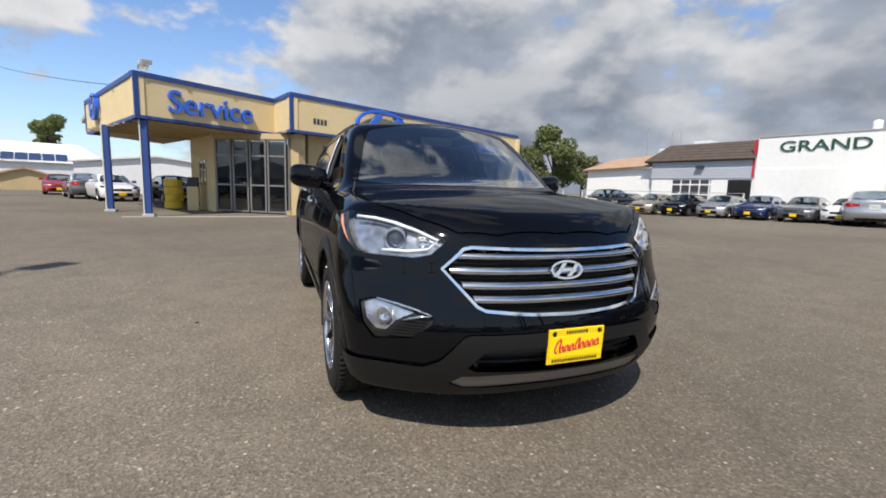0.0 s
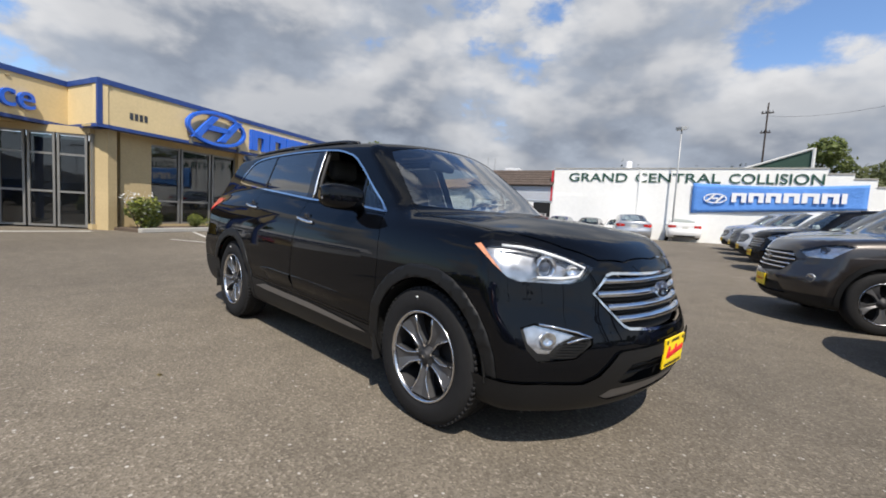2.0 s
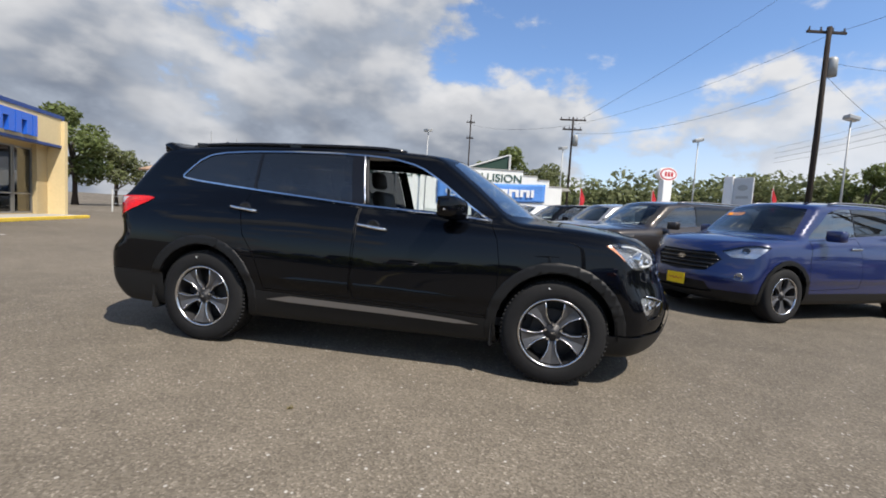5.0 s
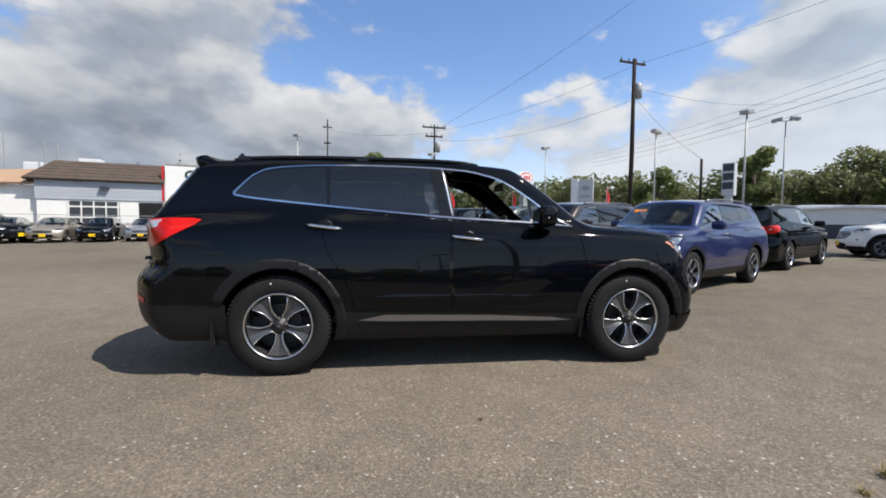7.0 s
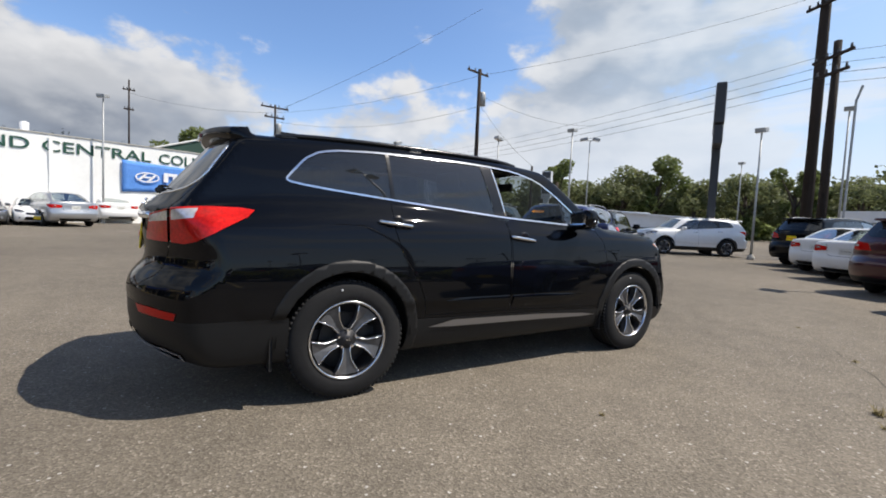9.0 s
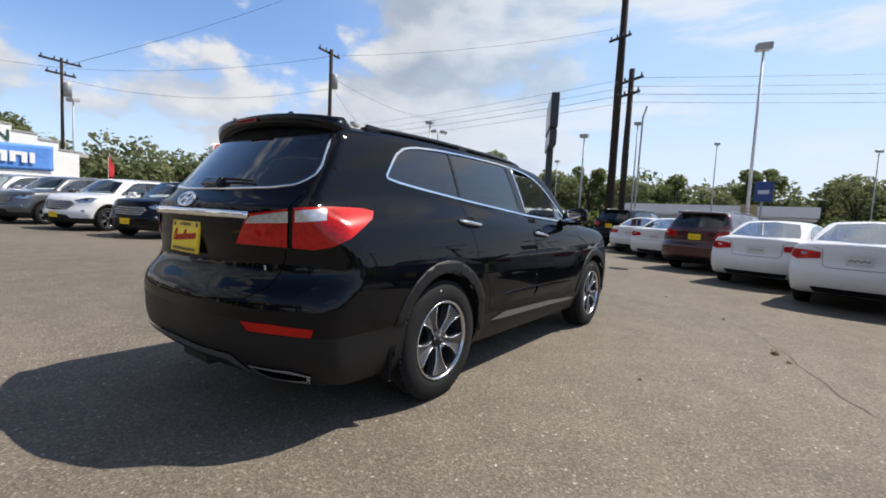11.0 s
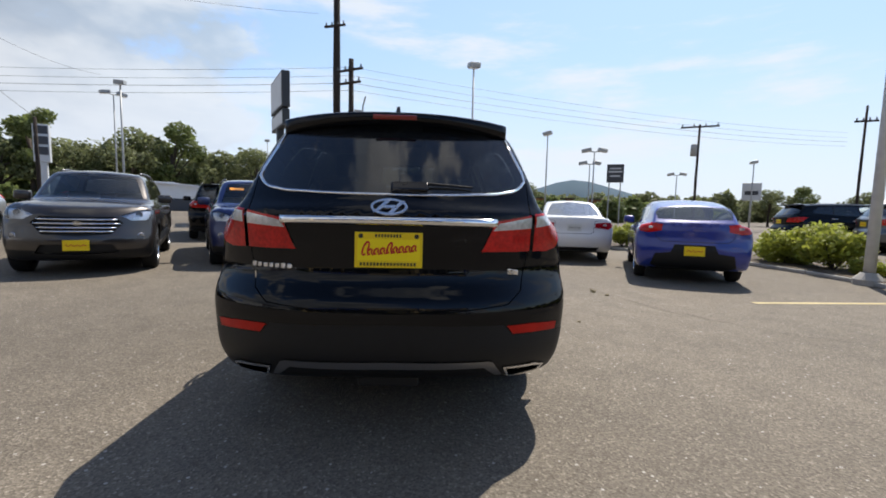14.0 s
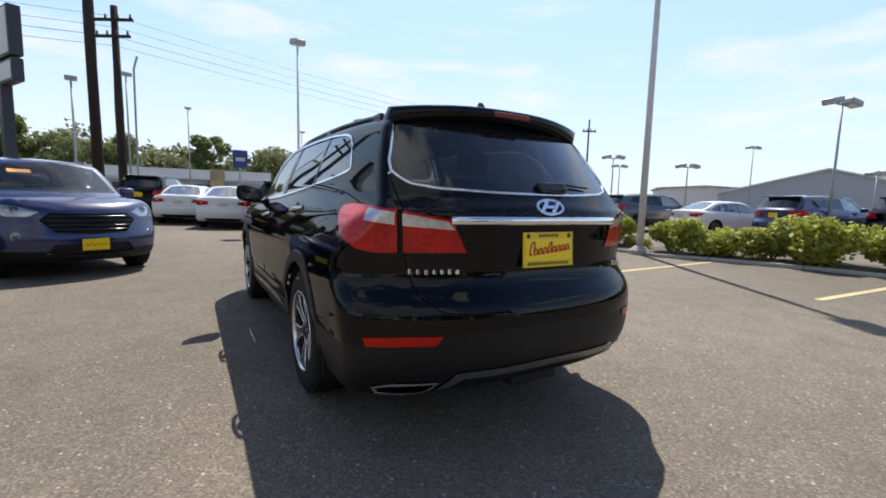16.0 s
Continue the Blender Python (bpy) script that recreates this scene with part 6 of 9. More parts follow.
ROW, LANE, WALLROW = "cars parked in the row", "cars parked across the lane", "cars parked along the white hall"
S = SUV_SHAPE
for col, lab, x, y, hd, sc in (
    (BLUE, "dark blue compact SUV with an orange price sticker", 4.4, 2.27, 207, ST),
    (SILVER, "silver five-seat SUV with yellow dealer plate", 2.80, 7.95, 206, S5),
    (BLACK_PAINT, "black compact SUV with yellow dealer plate", 1.75, 10.8, 205, ST),
    (WHITE, "white five-seat SUV in the row", 0.95, 13.7, 204, S5),
    (GREY, "grey five-seat SUV in the row", 0.1, 16.6, 204, S5),
    (SILVER, "silver five-seat SUV at the end of the row", -0.8, 19.4, 204, S5),
):
    o = park(suv_a, BROWN, col, lab, wheel_at(S, x, y, hd, "LF", sc), "suv", ROW)
    if col is BLUE:
        repaint(o, GLOSS_BLACK, GRILLE_CHROME)
park(suv_a, BROWN, BLACK_PAINT, "black SUV facing away with red tail lamps", wheel_at(S, 9.4, 5.2, 27, "RR", S5), "suv", ROW)
park(suv_a, BROWN, MAROON, "dark red SUV parked with its tail outwards", wheel_at(S, 10.7, -0.35, -13, "LR", S5), "suv", LANE)
park(suv_a, BROWN, BLACK_PAINT, "black SUV far along the lane", wheel_at(S, 17.2, 3.7, -13, "LR", (1.05, 1, 1.05)), "suv", LANE)
park(suv_a, BROWN, WHITE, "white SUV standing side on at the back of the lot", wheel_at(S, 15.8, 7.74, 147, "LF", S5), "suv", LANE)
for col, lab, x, y, hd in ((WHITE, "white saloon with clear boot lid", 8.4, -1.72, -13), (WHITE, "white saloon parked along the lane", 13.0, 1.1, -13), (WHITE, "white saloon far along the lane", 15.1, 2.4, -13)):
    park(sedan_a, WHITE, col, lab, wheel_at(SEDAN, x, y, hd, "LR"), "sedan", LANE)
for col, lab, x, y, hd in (
    (SILVER, "silver saloon standing before the white hall", -5.6, 21.2, 118),
    (WHITE, "white saloon standing before the white hall", -4.4, 25.3, 116),
    (BLACK_PAINT, "black saloon crossing the lot by the low shop", -17.4, 17.6, -18),
):
    park(sedan_a, WHITE, col, lab, wheel_at(SEDAN, x, y, hd, "RR" if hd > 0 else "RF"), "sedan", WALLROW)
ROWS = (-6.3, -4.6, -2.7, -0.9, 1.0, 2.7, 4.45, 6.0)
for k, col in enumerate((WHITE, GREY, BEIGE, BLACK_PAINT, SILVER, BLUE, GREY, WHITE)):
    s = ROWS[k]
    pr, old, cc = (hatch_a, BRIGHT_BLUE, HATCH) if k in (0, 4, 7) else (sedan_a, WHITE, SEDAN)
    names = {GREY: "grey", BEIGE: "champagne", BLACK_PAINT: "black", SILVER: "silver", BLUE: "dark blue", WHITE: "white"}
    m = pose(-12.9 + 0.961 * s - 0.27 * 1.9, 18.7 + 0.278 * s + 0.96 * 1.9, gz(-12.9 + 0.961 * s, 20.4), 0, 0, -74) @ Matrix.Diagonal((0.80, 0.80, 0.82, 1))
    park(pr, old, col, names[col] + " small car with yellow plate by the chain fence", m, "hatchback" if pr is hatch_a else "sedan", WALLROW)
for pr, old, col, lab, x, y, hd in (
    (sedan_a, WHITE, WHITE, "white saloon beyond the service canopy", -23.6, -9.6, 28),
    (sedan_a, WHITE, BLACK_PAINT, "black saloon in the shade of the canopy", -21.5, -6.3, 25),
    (hatch_a, BRIGHT_BLUE, RED_PAINT, "red hatchback far behind the canopy", -33.0, -15.5, 20),
    (sedan_a, WHITE, GREY, "grey saloon far behind the canopy", -29.5, -11.5, 205),
):
    park(pr, old, col, lab, wheel_at(SEDAN, x, y, hd, "RF"), "sedan" if pr is sedan_a else "hatchback", "cars behind the canopy")
# the neighbouring lot beyond the hedge
rl = random.Random(7)
for k in range(11):
    x = 12.5 - 3.0 * k + rl.uniform(-0.4, 0.4)
    y = -18.2 - 0.28 * (12 - x) + rl.uniform(-0.3, 0.3)
    pr, old, cc, nm = ((suv_a, BROWN, S, "suv"), (sedan_a, WHITE, SEDAN, "sedan"))[rl.random() < 0.35]
    col = rl.choice((BLACK_PAINT, GREY, BLACK_PAINT, WHITE, BLUE, SILVER))
    park(pr, old, col, "used car standing in the lot beyond the hedge", wheel_at(cc, x, y, 255 + rl.uniform(-4, 4), "LF", (1, 1, 1)), nm, "cars beyond the hedge")
# windscreen stickers
STICKER = mat("orange_sticker", (0.85, 0.30, 0.02), 0.5)
for ob, x in ((None, 0),):
    b = bmesh.new(); box(b, -0.002, 0.002, -0.13, 0.13, -0.045, 0.045)
    o = link_mesh("price_sticker", b, STICKER)
    m = wheel_at(S, 4.4, 2.27, 207, "LF", ST)
    o.matrix_basis = m @ pose(0.735, -0.40, 1.46, 0, -58, 0)
    tagged(o, "orange price sticker on the blue SUV's windscreen", "sticker")


# ---------------------------------------------------------------- ground
def make_ground():
    b = bmesh.new()
    ks = [-1500, -600, -250, -120] + list(range(-60, 61, 4)) + [120, 250, 600, 1500]
    g = [[b.verts.new((x, y, gz(x, y))) for y in ks] for x in ks]
    for i in range(len(ks) - 1):
        for j in range(len(ks) - 1):
            b.faces.new((g[i][j], g[i + 1][j], g[i + 1][j + 1], g[i][j + 1]))
    tagged(link_mesh("ground", b, ASPHALT, smooth=True), "worn grey asphalt car park with pale stone chips", "ground", kind="structure")


make_ground()
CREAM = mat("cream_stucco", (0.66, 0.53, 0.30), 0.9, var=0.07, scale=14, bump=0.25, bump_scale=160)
# darker cream: holds the shade under the canopy, plain tan on small trim
CREAM_DK = mat("darkened_cream_stucco", (0.46, 0.36, 0.20), 0.9, var=0.08, scale=14, bump=0.25, bump_scale=160)
BLUE_TRIM = mat("blue_trim_paint", (0.026, 0.060, 0.22), 0.45, var=0.1, scale=9)
SIGN_BLUE = mat("blue_sign_plastic", (0.02, 0.12, 0.62), 0.25, coat=0.4, var=0.04, scale=6)
WALL_WHITE = mat("white_wall_paint", (0.80, 0.80, 0.77), 0.85, var=0.045, scale=5, bump=0.12, bump_scale=60)
STONE_GREY = mat("grey_siding", (0.42, 0.45, 0.50), 0.8, var=0.06, scale=5)
SHINGLE = mat("brown_shingle", (0.085, 0.066, 0.055), 0.95, var=0.25, scale=30, bump=0.5, bump_scale=30)
TAN_ROOF = mat("tan_roof", (0.36, 0.24, 0.16), 0.95, var=0.15, scale=20)
STORE_GLASS = glass("shop_glass", (0.45, 0.50, 0.50), 0.55)
ALU = mat("aluminium_frame", (0.26, 0.255, 0.24), 0.45, 0.6, var=0.1, scale=20)
CONCRETE = mat("concrete", (0.38, 0.37, 0.34), 0.9, var=0.12, scale=10, bump=0.2, bump_scale=80)
YELLOW_PAINT = mat("yellow_kerb_paint", (0.72, 0.50, 0.06), 0.8, var=0.15, scale=12)
LINE_PAINT = mat("worn_white_line", (0.48, 0.47, 0.44), 0.85, var=0.25, scale=18)
LINE_YELLOW = mat("worn_yellow_line", (0.46, 0.38, 0.20), 0.85, var=0.25, scale=18)
POLE_GREY = mat("grey_painted_steel", (0.36, 0.37, 0.37), 0.5, 0.3, var=0.1, scale=10)
POLE_WHITE = mat("white_painted_steel", (0.62, 0.62, 0.60), 0.5, 0.1, var=0.12, scale=8)
WOOD_POLE = mat("weathered_pole_wood", (0.034, 0.025, 0.020), 0.9, var=0.3, scale=12, bump=0.5, bump_scale=40, stretch=(6, 6, 0.4))
GREEN_DARK = mat("dark_green_cladding", (0.018, 0.050, 0.036), 0.7, var=0.1, scale=8)
GREEN_LETTER = mat("dark_green_lettering", (0.02, 0.075, 0.05), 0.5)
BANNER = mat("blue_banner_cloth", (0.10, 0.27, 0.68), 0.75, var=0.06, scale=4, bump=0.2, bump_scale=6)
WHITE_SIGN = mat("white_sign_plastic", (0.80, 0.80, 0.80), 0.4, var=0.03, scale=5)
RED_SIGN = mat("red_sign", (0.50, 0.02, 0.03), 0.5)
DARK_SIGN = mat("dark_sign_face", (0.045, 0.05, 0.06), 0.5)
# the dim light indoors is put into this dark blotchy colour
SHOW_DARK = mat("showroom_painted_dim", (0.16, 0.14, 0.12), 0.8, var=0.5, scale=1.6)
METAL_WHITE = mat("white_metal_siding", (0.70, 0.71, 0.72), 0.6, 0.1, var=0.05, scale=3)
SOLAR = mat("solar_panel", (0.03, 0.05, 0.12), 0.2, coat=0.4)


def word(name, text, size, material, parent, m, depth=0.04):
    """A word in the built-in face, as a mesh."""
    tc = bpy.data.curves.new(name, "FONT")
    tc.body, tc.size, tc.extrude, tc.offset = text, size, depth, 0.006 * size
    me = bpy.data.meshes.new_from_object(bpy.data.objects.new("tmp", tc))
    me.materials.append(material)
    o = new(name, me)
    o.parent = parent
    o.matrix_basis = m
    return o


class Facade:
    """A stretch of wall in plan: s along it, out before it, z up."""

    def __init__(self, p, q):
        self.p, d = Vector((*p, 0)), Vector((q[0] - p[0], q[1] - p[1], 0))
        self.len, self.u = d.length, d.normalized()
        self.n = Vector((self.u.y, -self.u.x, 0))

    def m(self, s=0, out=0, z=0):
        """x along, y inwards, z up, at a place."""
        o = self.p + self.u * s + self.n * out + Vector((0, 0, z))
        mm = Matrix.Identity(4)
        for k in range(3):
            mm[k][0], mm[k][1], mm[k][3] = self.u[k], -self.n[k], o[k]
        return mm

    def face(self, s=0, out=0, z=0):
        """For signs: x along, y up, z outwards."""
        return self.m(s, out, z) @ Matrix(((1, 0, 0, 0), (0, 0, -1, 0), (0, 1, 0, 0), (0, 0, 0, 1)))

    def slab(self, name, s0, s1, o0, o1, z0, z1, material, parent, label="", bevel=0.0):
        b = bmesh.new()
        box(b, s0, s1, -o1, -o0, z0, z1, bevel, self.m())
        return part(name, b, material, parent, label)


def oval_badge(parent, m, a, bb, material):
    b = bmesh.new()
    ring_shape(b, a, bb, 0.10 * a, 56, 0.14)
    o = part("oval_badge", b, material, parent, "large blue oval emblem")
    o.matrix_basis = m
    bv = o.modifiers.new("soft", "BEVEL"); bv.width, bv.segments = 0.02, 2
    return o


# ---------------------------------------------------------------- the dealer's building
def dealer():
    e = thing("dealership_building", "cream stucco car dealership with blue trim and a service canopy", "building")
    A, B, C, D = (-12.1, -5.04), (-14.6, -1.15), (-12.95, -0.62), (-18.9, 12.0)
    E = (-19.4, -8.6)
    zb, zt = 2.99, 4.35
    faces = [Facade(E, A), Facade(A, B), Facade(B, C), Facade(C, D)]
    for k, fa in enumerate(faces):
        ext = 0.0
        fa.slab("fascia_panel", 0, fa.len, -0.25, 0, zb + 0.10, zt - 0.14, CREAM, e, "cream stucco fascia")
        fa.slab("coping", -0.02 if k else 0, fa.len + 0.02, -0.30, 0.035, zt - 0.14, zt + 0.01, BLUE_TRIM, e, "blue metal coping")
        fa.slab("lower_trim", -0.01 if k else 0, fa.len + 0.01, -0.30, 0.02, zb, zb + 0.10, BLUE_TRIM, e, "blue lower trim")
        sx = 0.0
        n = 2 if fa.len > 3 else 0
        for i in range(1, n + 1):
            fa.slab("vent_stub", fa.len * i / (n + 1) - 0.06, fa.len * i / (n + 1) + 0.06, 0, 0.03, zt - 0.26, zt - 0.22, CREAM_DK, e)
    for fa, s in ((faces[1], 0.0), (faces[3], 0.0), (faces[0], 0.0), (faces[3], faces[3].len - 0.10)):
        fa.slab("corner_strip", s - 0.03, s + 0.10, -0.05, 0.03, zb + 0.10, zt - 0.14, BLUE_TRIM, e, "blue corner strip")
    # roof and underside
    b = bmesh.new()
    prism(b, [(-12.3, -4.9), (-14.75, -1.0), (-13.15, -0.45), (-19.0, 11.8), (-27.5, 8.5), (-25, -10.6), (-19.3, -8.4)], zt - 0.35, zt - 0.16)
    part("roof", b, CONCRETE, e, "flat roof")
    # the canopy's shade is put into the underside colour
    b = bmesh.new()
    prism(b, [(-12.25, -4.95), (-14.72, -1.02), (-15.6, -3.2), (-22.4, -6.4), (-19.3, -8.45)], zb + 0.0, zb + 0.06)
    part("canopy_underside", b, CREAM_DK, e, "boarded canopy underside in shade-darkened cream")
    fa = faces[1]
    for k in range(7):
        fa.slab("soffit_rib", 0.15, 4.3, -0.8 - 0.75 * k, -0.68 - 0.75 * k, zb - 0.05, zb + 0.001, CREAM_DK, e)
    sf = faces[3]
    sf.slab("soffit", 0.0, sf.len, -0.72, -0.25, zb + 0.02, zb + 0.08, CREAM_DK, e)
    # canopy posts
    for x, y in ((-12.35, -4.9), (-14.8, -6.6)):
        b = bmesh.new(); box(b, x - 0.085, x + 0.085, y - 0.085, y + 0.085, 0.02, zb, 0.012)
        p = part("canopy_post", b, BLUE_TRIM, e, "blue canopy post with pale edge")
        b = bmesh.new(); box(b, x + 0.05, x + 0.115, y - 0.125, y - 0.09, 0.02, zb - 0.02, 0.005)
        part("downpipe", b, POLE_WHITE, p)
        b = bmesh.new(); box(b, x - 0.17, x + 0.17, y - 0.17, y + 0.17, 0.0, 0.10, 0.02)
        part("post_foot", b, CONCRETE, p)
    # service word and emblem on the canopy
    word("service_lettering", "Service", 0.98, SIGN_BLUE, e, faces[1].face(0.86, 0.02, 3.30), 0.10)
    b = bmesh.new()
    ring_shape(b, 0.62, 0.5, 0.09, 40, 0.14)
    o = part("oval_badge", b, SIGN_BLUE, e, "blue oval emblem"); o.matrix_basis = faces[0].face(faces[0].len - 5.6, 0.04, 3.85)
    # showroom sign: oval emblem and seven plain blocks
    oval_badge(e, faces[3].face(3.95, 0.10, 3.66), 1.30, 0.62, SIGN_BLUE)
    x0 = 5.62
    H, T = 0.80, 0.26
    shapes = [[(0, 0.32, 0, H), (w - 0.32, w, 0, H), (0.3, w - 0.3, 0.52, H)] for w in (0.98, 0.98, 0.92, 0.92, 0.92, 0.92)] + [[(0, T, 0, H)]]
    for sh in shapes:
        b = bmesh.new()
        for i, (a, c, d, f) in enumerate(sh):
            box(b, a, c, d, f, 0.0, 0.15 + 0.002 * i)
        o = part("sign_block", b, SIGN_BLUE, e, "blue block sign piece"); o.matrix_basis = faces[3].face(x0, 0.02, 3.20)
        x0 += sh[-1][1] + 0.10 if len(sh) == 1 else max(q[1] for q in sh) + 0.06
    for k in range(4):
        faces[3].slab("house_number_bar", 0.88 + 0.15 * k, 0.98 + 0.15 * k, 0, 0.012, 3.38, 3.58, DARK_SIGN, e)
    for s in (2.9, 5.0):
        faces[3].slab("sign_bracket", s, s + 0.07, -0.02, 0.12, 3.0, 3.2, ALU, e)
    # showroom front under the fascia, set back
    back = -0.72
    edges = [(0.25, 0.95, "w"), (0.95, 1.95, "p"), (1.95, 3.12, "w"), (3.18, 4.42, "w"), (4.50, 5.62, "w"), (5.62, 6.08, "p"), (6.08, 6.72, "w"), (6.78, 7.70, "w"), (7.70, 8.08, "p"), (8.08, 9.22, "w"), (9.30, 10.45, "w"), (10.45, 10.75, "p"), (10.8, 11.9, "w"), (11.95, 13.1, "w"), (13.1, 13.9, "p")]
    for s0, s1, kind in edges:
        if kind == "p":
            sf.slab("pilaster", s0, s1, back - 0.12, back + 0.20, 0.0, zb + 0.04, CREAM_DK, e, "stucco pilaster in shade-darkened cream", 0.01)
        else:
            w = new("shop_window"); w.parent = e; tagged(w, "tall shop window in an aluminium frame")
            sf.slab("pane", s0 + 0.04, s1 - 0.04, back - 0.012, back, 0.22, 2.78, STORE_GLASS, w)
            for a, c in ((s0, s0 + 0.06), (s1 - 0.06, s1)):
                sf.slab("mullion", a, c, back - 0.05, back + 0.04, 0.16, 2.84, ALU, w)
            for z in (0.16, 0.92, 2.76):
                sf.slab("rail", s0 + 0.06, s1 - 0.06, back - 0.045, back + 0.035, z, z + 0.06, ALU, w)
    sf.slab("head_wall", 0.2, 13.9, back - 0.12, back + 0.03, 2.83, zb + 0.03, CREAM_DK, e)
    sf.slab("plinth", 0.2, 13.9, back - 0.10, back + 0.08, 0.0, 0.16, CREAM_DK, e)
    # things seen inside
    # back wall and floor are coloured dark for the indoor dimness
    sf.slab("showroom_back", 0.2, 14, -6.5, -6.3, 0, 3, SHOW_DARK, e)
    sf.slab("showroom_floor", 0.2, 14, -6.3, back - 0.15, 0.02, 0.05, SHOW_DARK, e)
    sf.slab("window_poster", 2.1, 4.3, back - 0.06, back - 0.05, 1.12, 1.95, POSTER_BLUE, e, "blue window poster")
    sf.slab("window_poster", 4.6, 5.5, back - 0.06, back - 0.05, 1.15, 2.7, POSTER_PALE, e, "pale blind in the window")
    for s0, s1 in ((6.15, 6.66), (6.84, 7.62), (8.16, 9.15)):
        sf.slab("window_blind", s0, s1, back - 0.07, back - 0.05, 1.2, 2.72, POSTER_PALE, e, "pale half-drawn blind")
    # service entrance, glazed, at an angle under the canopy
    en = Facade((-15.3, -3.35), (-13.85, -0.72))
    for s0, s1 in ((0.05, 0.72), (0.78, 1.42), (1.48, 2.15), (2.20, 2.95)):
        w = new("entrance_window"); w.parent = e; tagged(w, "glazed service entrance bay")
        en.slab("pane", s0 + 0.03, s1 - 0.03, -0.012, 0, 0.12, 2.72, STORE_GLASS, w)
        for a, c in ((s0, s0 + 0.06), (s1 - 0.06, s1)):
            en.slab("mullion", a, c, -0.05, 0.04, 0.05, 2.8, ALU, w)
        for z in (0.05, 1.05, 2.15, 2.74):
            en.slab("rail", s0 + 0.06, s1 - 0.06, -0.045, 0.035, z, z + 0.06, ALU, w)
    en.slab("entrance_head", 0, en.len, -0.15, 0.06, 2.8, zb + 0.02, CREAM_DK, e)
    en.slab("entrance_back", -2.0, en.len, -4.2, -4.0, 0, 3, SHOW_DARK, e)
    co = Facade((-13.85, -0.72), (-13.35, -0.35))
    co.slab("corner_pier", 0, 0.62, -0.3, 0.0, 0, zb + 0.03, CREAM_DK, e, "corner pier in shade-darkened cream")
    wl = Facade((-22.3, -6.4), (-15.3, -3.35))
    wl.slab("side_wall", 4.6, wl.len, -0.22, 0, 0, zb + 0.03, CREAM, e, "cream stucco side wall")
    wl.slab("side_wall", 4.6, 4.82, -9.0, -0.22, 0, zb + 0.03, CREAM, e, "cream stucco return wall")
    w = new("side_window"); w.parent = e
    wl.slab("pane", 5.9, 6.6, 0.002, 0.014, 1.15, 2.0, STORE_GLASS, w)
    for a in ((5.84, 5.9, 1.09, 2.06), (6.6, 6.66, 1.09, 2.06), (6.22, 6.27, 1.15, 2.0)):
        wl.slab("window_bar", a[0], a[1], 0, 0.04, a[2], a[3], CREAM_DK, w)
    wl.slab("window_sill", 5.8, 6.7, 0, 0.07, 1.03, 1.09, CREAM_DK, w)
    # closing walls at the back
    for p, q in (((-27.2, 8.4), (-26.5, 3.7)), ((-26.5, 3.7), (-21.6, 3.7)), ((-18.7, 11.9), (-27.2, 8.4))):
        Facade(q, p).slab("rear_wall", 0, Facade(q, p).len, -0.2, 0, 0, zt - 0.2, CREAM, e)


POSTER_BLUE = mat("blue_poster", (0.02, 0.06, 0.18), 0.6, var=0.3, scale=3)
POSTER_PALE = mat("pale_blind", (0.62, 0.58, 0.52), 0.8, var=0.1, scale=6)
dealer()

# yellow stone bin, letter box, kerb and planting before the showroom
b = bmesh.new()
rr = random.Random(3)
for k in range(26):
    a = 2 * math.pi * k / 26
    for j in range(4):
        r0 = 0.30 + 0.03 * math.sin(3 * a + 2 * j)
        m = Matrix.Rotation(a + 0.12 * (j % 2), 4, "Z")
        box(b, r0 - 0.05, r0 + 0.03, -0.042, 0.042, 0.02 + 0.30 * j, 0.305 + 0.30 * j, 0.015, m)
bin_ = tagged(link_mesh("litter_bin", b, YELLOW_PAINT), "round yellow bin with a ribbed shell", "litter bin")
bin_.location = (-17.2, -5.1, 0)
bt = thing("drop_box", "dark steel drop box on a pale stand", "letter box", pose(-16.3, -4.25, 0))
b = bmesh.new(); box(b, -0.22, 0.22, -0.2, 0.2, 0.0, 0.95, 0.02); part("stand", b, CREAM, bt)
b = bmesh.new(); box(b, -0.2, 0.2, -0.18, 0.18, 0.95, 1.32, 0.03); part("box_body", b, DARK_SIGN, bt)
b = bmesh.new(); box(b, -0.14, 0.14, -0.19, -0.178, 1.18, 1.22, 0.003); part("slot", b, DARK, bt)

SHOW = Facade((-12.95, -0.62), (-18.9, 12.0))
kerb = thing("kerb", "concrete kerb with yellow painted lengths", "kerb", kind="structure")
for k in range(9):
    s0 = 0.6 + 1.5 * k
    SHOW.slab("kerb_stone", s0, s0 + 1.49, 0.75, 0.93, 0.0, 0.13, YELLOW_PAINT if k >= 4 else CONCRETE, kerb, "", 0.015)
SHOW.slab("bed_soil", 0.6, 6.55, -0.62, 0.75, 0.0, 0.09, mat("bed_bark", (0.10, 0.075, 0.055), 0.95, var=0.3, scale=30, bump=0.5, bump_scale=40), kerb)
SHOW.slab("forecourt_walk", 6.6, 14.0, -0.62, 0.75, 0.0, 0.12, CONCRETE, kerb)


